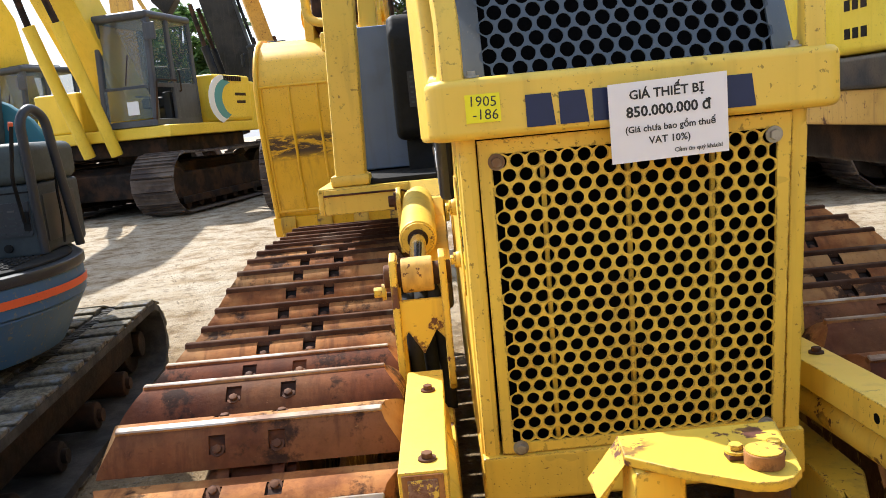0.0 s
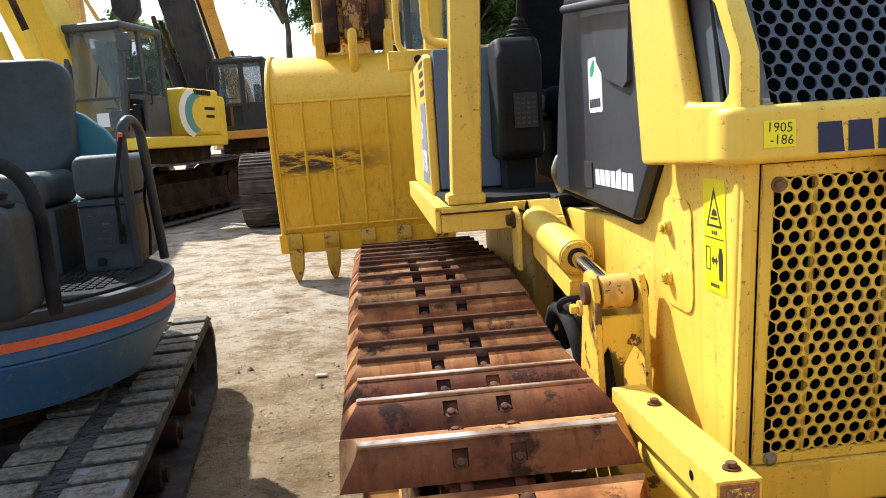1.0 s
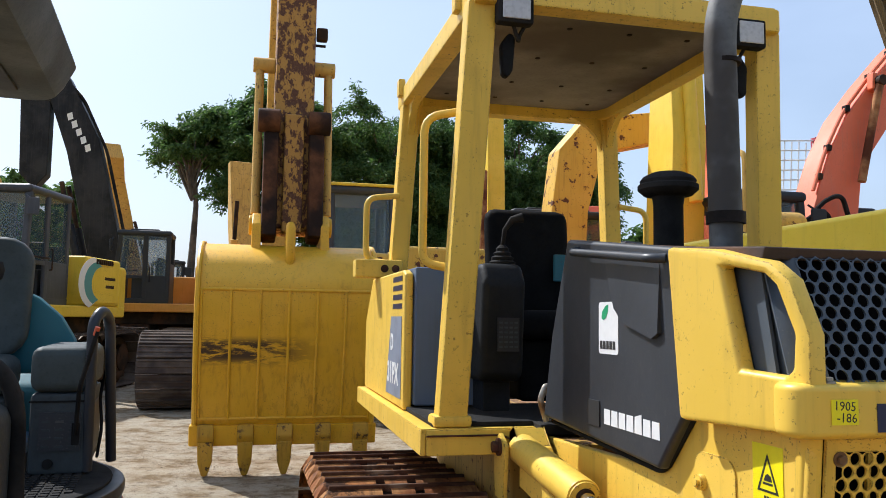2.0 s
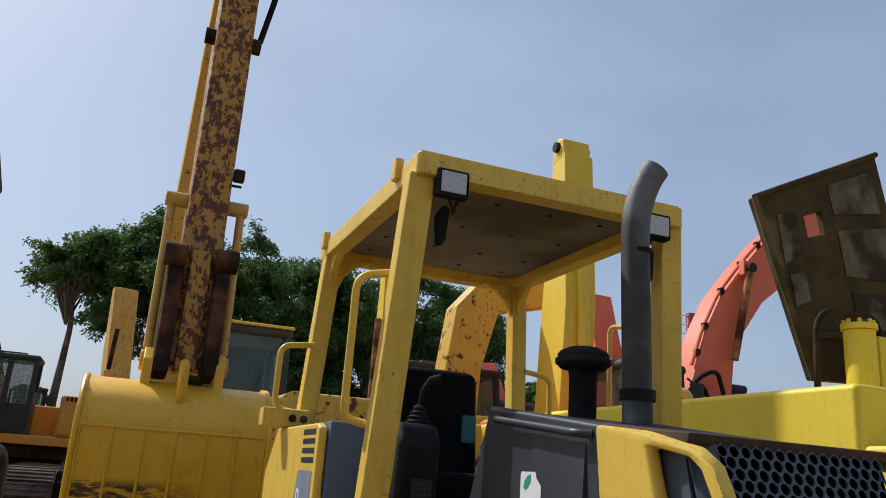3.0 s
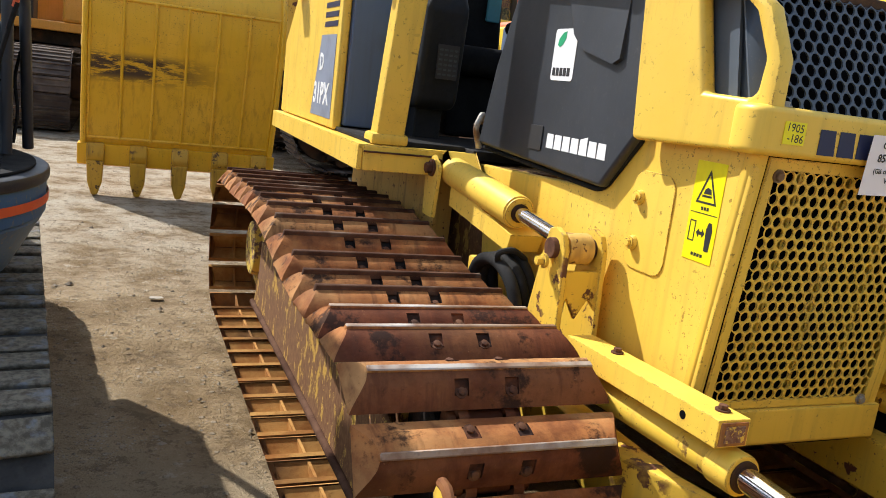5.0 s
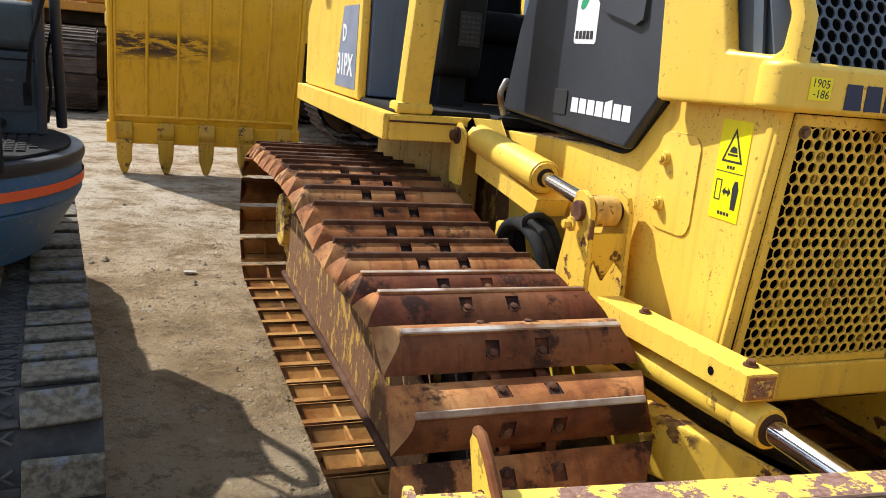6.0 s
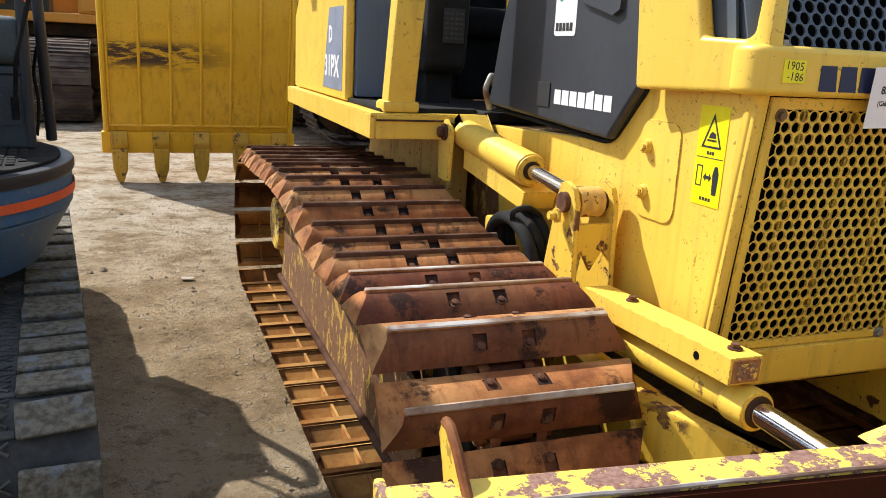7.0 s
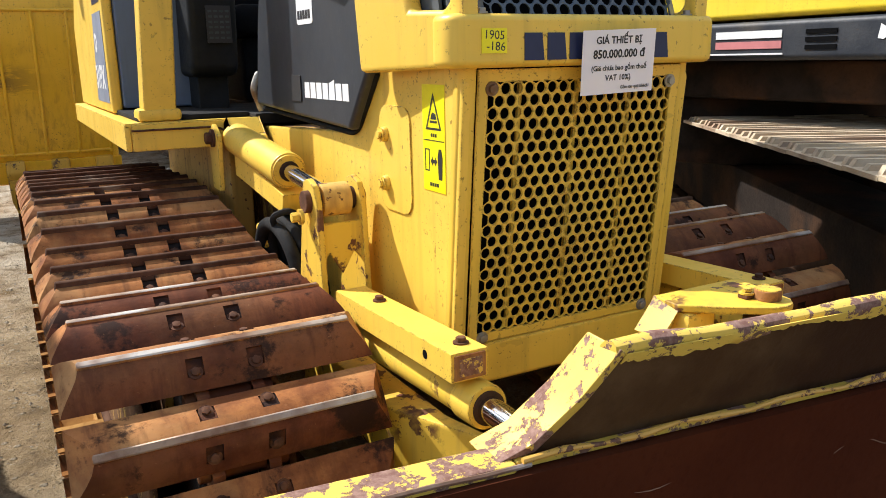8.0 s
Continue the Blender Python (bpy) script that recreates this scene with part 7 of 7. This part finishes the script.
rubber_track(0.517)
rubber_track(-0.60)
part("car_body", box(-0.45, 0.45, -0.5, 0.5, 0.22, 0.40, 0.03), DARK_STEEL, mini)
part("slew_ring", rod((0, 0, 0.38), (0, 0, 0.56), 0.36, seg=32), DARK_STEEL, mini)
def arc(r, a0, a1, n):
    return [(r * math.sin(radians(a0 + (a1 - a0) * k / n)), -r * math.cos(radians(a0 + (a1 - a0) * k / n))) for k in range(n + 1)]


skirt_pts = arc(0.73, -70, 112, 26) + [(0.45, 0.75), (-0.60, 0.75)]
sk = prism(skirt_pts, "z", 0.70, 0.82, 0.0)
part("deck_skirt", bevel(sk, 0.012), BLUE, mini, "scuffed blue curved skirt")
low = prism([(x * 0.985, y * 0.985) for x, y in skirt_pts], "z", 0.505, 0.70, 0.0)
for v in low.verts:
    if v.co.z < 0.6:
        v.co.x *= 0.86
        v.co.y *= 0.86
part("lower_skirt", bevel(low, 0.012), BLUE, mini, "scuffed blue lower skirt")
ring_out = [(x, y) for x, y in arc(0.737, -70, 112, 40)]
band = bmesh.new()
lo = [band.verts.new((x, y, 0.744)) for x, y in ring_out]
hi = [band.verts.new((x, y, 0.775)) for x, y in ring_out]
for k in range(len(lo) - 1):
    band.faces.new((lo[k], lo[k + 1], hi[k + 1], hi[k]))
part("orange_stripe", band, ORANGE, mini, "bright orange stripe")
deck_pts = arc(0.74, -70, 112, 30) + [(0.45, 0.75), (-0.6, 0.75)]
part("deck_edge", prism(deck_pts, "z", 0.815, 0.86, 0.012), CHARCOAL, mini)
part("deck_mat", prism([(x * 0.94, y * 0.94) for x, y in deck_pts], "z", 0.86, 0.872, 0.004), BLACK_RUBBER, mini)
part("tread_plate", merge(*[box(0.18 + 0.035 * i, 0.205 + 0.035 * i, -0.35 + 0.04 * j, -0.325 + 0.04 * j, 0.872, 0.877) for i in range(12) for j in range(12) if (0.2 + 0.035 * i) ** 2 + (-0.34 + 0.04 * j) ** 2 < 0.42]), BLACK_RUBBER, mini)
def seat_part(name, bm, mat):
    bmesh.ops.translate(bm, verts=bm.verts, vec=(0.03, 0.37, 0.81))
    part(name, bm, mat, mini)


seat_part("seat_cushion", box(-0.26, 0.26, -0.28, 0.22, 0.33, 0.48, 0.05, 3), GREY_VINYL)
sbk = prism(rounded_rect(0, 0.72, 0.27, 0.26, 0.12, 5), "y", -0.05, 0.05, 0.03, 3)
for v in sbk.verts:
    v.co.y += 0.22 + 0.2 * (v.co.z - 0.46)
seat_part("seat_back", sbk, GREY_VINYL)
seat_part("seat_box", box(-0.27, 0.27, -0.24, 0.25, 0.03, 0.33, 0.02), GREY_PLASTIC)
part("side_console", box(0.40, 0.60, 0.06, 0.62, 0.872, 1.17, 0.02), GREY_PLASTIC, mini)
part("side_console_lid", box(0.395, 0.605, 0.05, 0.62, 1.17, 1.34, 0.04, 3), GREY_VINYL, mini)
plate = part("side_console_plate", box(0.435, 0.575, 0.055, 0.0605, 0.96, 1.10), CHARCOAL, mini)
for i in range(3):
    for j in range(4):
        part("print_bar", box(0.445 + 0.045 * i, 0.472 + 0.045 * i, 0.0525, 0.0548, 0.972 + 0.03 * j, 0.980 + 0.03 * j), GREY_PLASTIC, plate)
part("console_seam", box(0.398, 0.602, 0.0575, 0.0605, 1.135, 1.142), BLACK_RUBBER, mini)
part("console_plug", rod((0.47, 0.050, 0.915), (0.47, 0.0605, 0.915), 0.018, seg=18, bev=0.003), BLACK_RUBBER, mini)
part("lever_slot", box(0.545, 0.572, 0.050, 0.0605, 0.98, 1.06, 0.003), BLACK_RUBBER, mini)
part("console_hatch", box(0.602, 0.606, 0.14, 0.52, 0.92, 1.12, 0.002), CHARCOAL, mini)
part("cable", tube([(0.62, 0.26, 0.90), (0.635, 0.24, 1.02), (0.62, 0.27, 1.14), (0.64, 0.25, 1.24)], 0.006, 0.04, 8), BLACK_RUBBER, mini)
rl = part("red_tip_lever", tube([(0.56, 0.03, 1.02), (0.575, -0.05, 1.20), (0.63, -0.11, 1.40)], 0.008, 0.03, 8), BLACK_RUBBER, mini)
part("lever_tip", rod((0.622, -0.100, 1.385), (0.630, -0.110, 1.415), 0.0095, seg=12, bev=0.002), ORANGE, rl)
part("console_shell", prism([(-0.90, 0.88), (-0.98, 1.10), (-0.96, 1.22), (-0.70, 1.22), (-0.62, 1.15), (-0.66, 0.88)], "x", 0.29, 0.47, 0.05, 3), GREY_PLASTIC, mini, "grey joystick console with a white mark")
part("shell_mark", tube([(0.385 + 0.012 * math.cos(q), -0.986, 1.115 + 0.012 * math.sin(q)) for q in (2 * math.pi * k / 14 for k in range(15))], 0.0025, 0, 6), WHITE, mini, "white ring mark")
part("joystick_boot", lathe([(0.088, 1.205), (0.093, 1.218), (0.072, 1.230), (0.078, 1.246), (0.056, 1.258), (0.061, 1.273), (0.038, 1.286), (0.042, 1.299), (0.018, 1.315)], 22, Matrix.Translation((0.370, -0.84, 0))), BLACK_RUBBER, mini)
part("joystick", tube([(0.370, -0.84, 1.30), (0.388, -0.84, 1.41), (0.393, -0.84, 1.425), (0.415, -0.84, 1.53), (0.422, -0.84, 1.56)], [0.013, 0.011, 0.018, 0.014, 0.020], 0, 14), GREY_PLASTIC, mini)
part("joystick_knob", lathe([(0.010, 1.540), (0.026, 1.550), (0.031, 1.573), (0.025, 1.594), (0.010, 1.602)], 16, Matrix.Translation((0.424, -0.84, 0))), BLACK_RUBBER, mini)
part("front_rail", tube([(0.49, -0.69, 0.86), (0.48, -0.69, 1.20), (0.44, -0.70, 1.31), (0.22, -0.72, 1.40), (-0.3, -0.74, 1.43), (-0.34, -0.74, 0.86)], 0.023, 0.10, 12), BLACK_RUBBER, mini)
part("side_rail", tube([(0.60, 0.08, 0.88), (0.60, 0.05, 1.43), (0.625, 0.10, 1.48), (0.65, 0.18, 1.44), (0.67, 0.30, 0.88)], 0.020, 0.05, 12), CHARCOAL, mini)
part("engine_cover", prism([(0.72, 0.84), (0.72, 1.12), (0.86, 1.22), (1.10, 1.20), (1.18, 1.05), (1.18, 0.84)], "x", -0.62, 0.40, 0.06, 3), TEAL, mini, "teal engine cover")
part("side_cover", prism([(0.10, 1.20), (0.10, 1.60), (0.22, 1.585), (0.33, 1.53), (0.42, 1.45), (0.48, 1.35), (0.51, 1.20)], "y", 0.66, 0.72, 0.02), TEAL, mini, "teal curved side cover")
part("rear_weight", prism(arc(0.95, 158, 232, 16) + [(-0.62, 0.5), (0.30, 0.5)], "z", 0.56, 0.95, 0.04, 3), BLUE, mini)
for x, y in ((-0.30, 0.70), (-0.62, 0.70)):
    part("canopy_post", tube([(x, y, 0.86), (x, y, 2.43)], 0.03, 0, 12), BLACK_RUBBER, mini)
roof_bm = bmesh.new()
roof_rings = [[roof_bm.verts.new((x, y, z)) for x, y in rounded_rect(-0.21, 0.10, hx, hy, 0.14, 5)] for hx, hy, z in ((0.50, 0.66, 2.44), (0.55, 0.72, 2.44), (0.58, 0.75, 2.49), (0.62, 0.80, 2.60), (0.61, 0.79, 2.63), (0.52, 0.68, 2.71), (0.40, 0.52, 2.80), (0.30, 0.40, 2.83))]
for a, b in zip(roof_rings, roof_rings[1:]):
    for k in range(len(a)):
        roof_bm.faces.new((a[k], a[(k + 1) % len(a)], b[(k + 1) % len(a)], b[k]))
roof_bm.faces.new(roof_rings[0][::-1])
roof_bm.faces.new(roof_rings[-1])
part("canopy_roof", roof_bm, worn("weathered_grey_roof", (0.11, 0.13, 0.145), (0.16, 0.18, 0.195), (0.08, 0.09, 0.095), 0.6, 0.0, 4.0, 0.2), mini, "grey moulded canopy roof")
part("roof_liner", box(-0.60, 0.20, -0.45, 0.62, 2.425, 2.442, 0.006), CHARCOAL, mini)


# ---- mast behind the yard ----
mast = root("lattice_mast", (17.4, 22, 0), "red steel post with a small white lattice frame", "mast")
part("post", box(-0.16, 0.16, -0.12, 0.12, 0, 7.9, 0.02), paint("dark_red_paint", (0.35, 0.04, 0.06), 0.2, 0.3), mast)
part("post", box(-1.7, -1.6, -0.05, 0.05, 0, 7.7, 0.01), WHITE, mast)
for k in range(6):
    part("lattice_bar", rod((-1.65, 0, 6.0 + 0.34 * k), (-0.16, 0, 6.1 + 0.34 * k), 0.03, seg=6), WHITE, mast)
    part("lattice_bar", rod((-1.65 + 0.28 * k, 0, 6.0), (-1.55 + 0.28 * k, 0, 7.7), 0.025, seg=6), WHITE, mast)


# ---- trees ----
def tree(loc, h, spread, seed, base=0.35, leaves=2600, size=0.16):
    """Tapered trunk, limbs, and sprays of thin leaves hanging along drooping twigs."""
    rnd = random.Random(seed)
    t = root("tree", loc, "leafy green tree with feathery drooping sprays", "tree", "trees behind the yard")
    bm = tube([(0, 0, 0), (0.15 * rnd.uniform(-1, 1), 0.1, h * 0.3), (0.3 * rnd.uniform(-1, 1), 0.1, h * 0.62), (0.4 * rnd.uniform(-1, 1), 0, h * 0.9)], [0.20, 0.16, 0.10, 0.03], 0, 8)
    twigs = []
    for k in range(34):
        a, z = rnd.uniform(0, 2 * math.pi), h * rnd.uniform(base, 0.96)
        reach = spread * rnd.uniform(0.35, 1.0) * (1.1 - 0.5 * abs((z / h) - 0.6))
        tip = Vector((math.cos(a) * reach, math.sin(a) * reach, z))
        bm = merge(bm, tube([(0, 0, z * 0.78), tip * 0.5 + Vector((0, 0, z * 0.44)), tip], [0.06, 0.035, 0.012], 0, 5))
        for _ in range(9):
            out = Vector((rnd.gauss(0, 1), rnd.gauss(0, 1), rnd.gauss(0.25, 0.5))).normalized() * spread * rnd.uniform(0.2, 0.55)
            twigs.append((tip + out * 0.15, out, spread * rnd.uniform(0.10, 0.30)))
    part("trunk", bm, BARK, t)
    rng = np.random.default_rng(seed)
    per = leaves // len(twigs)
    start = np.repeat(np.array([tuple(c) for c, _, _ in twigs]), per, axis=0)
    out = np.repeat(np.array([tuple(o) for _, o, _ in twigs]), per, axis=0)
    droop = np.repeat(np.array([d for _, _, d in twigs]), per)
    n = len(start)
    s = rng.random(n)
    drift = rng.normal(0, 1, (n, 3)) * (0.10, 0.10, 0.09)
    drift[:, 2] -= droop * s * s
    p = start + out * s[:, None] + drift * spread * 0.5
    a = np.stack([rng.normal(0, 0.8, n) + out[:, 0] * 0.4, rng.normal(0, 0.8, n), rng.uniform(-1.4, 0.1, n)], 1)
    a *= (size * rng.uniform(0.7, 1.6, n) / np.linalg.norm(a, axis=1))[:, None]
    b = np.cross(a, rng.normal(0, 1, (n, 3)))
    b *= (size * 0.22 / np.linalg.norm(b, axis=1))[:, None]
    verts = np.stack([p, p + a * 0.5 + b, p + a, p + a * 0.5 - b], 1).reshape(-1, 3)
    me = bpy.data.meshes.new("crown")
    me.from_pydata(verts.tolist(), [], np.arange(4 * n).reshape(-1, 4).tolist())
    me.materials.append(LEAVES)
    ob = new("crown", me)
    ob.parent = t


tree((-3.9, 30.5, 0), 9.2, 1.3, 19, base=0.82, leaves=12000, size=0.15)
for k, (x, y, h, sp) in enumerate(((-2.2, 31.5, 10.0, 2.2), (-0.6, 30.0, 10.4, 2.0), (1.4, 31.0, 9.8, 2.4), (3.4, 30.0, 10.0, 2.4), (5.4, 31.5, 9.8, 2.4), (7.6, 30.5, 10.2, 2.4), (9.8, 31.5, 10.0, 2.4), (12.0, 31.0, 9.6, 2.3))):
    tree((x, y, 0), h, sp, 20 + k, base=(0.76, 0.55)[k] if k < 2 else 0.35, leaves=40000 if k == 0 else 62000, size=0.15)
for k, (x, y, h, sp) in enumerate(((-11.8, 38, 8.0, 1.6), (-9.4, 37, 7.6, 1.2), (16.5, 34, 6.0, 2.6), (22.0, 30, 5.2, 2.8), (27.0, 26, 5.0, 2.8))):
    tree((x, y, 0), h, sp, 50 + k, leaves=9000, size=0.32)
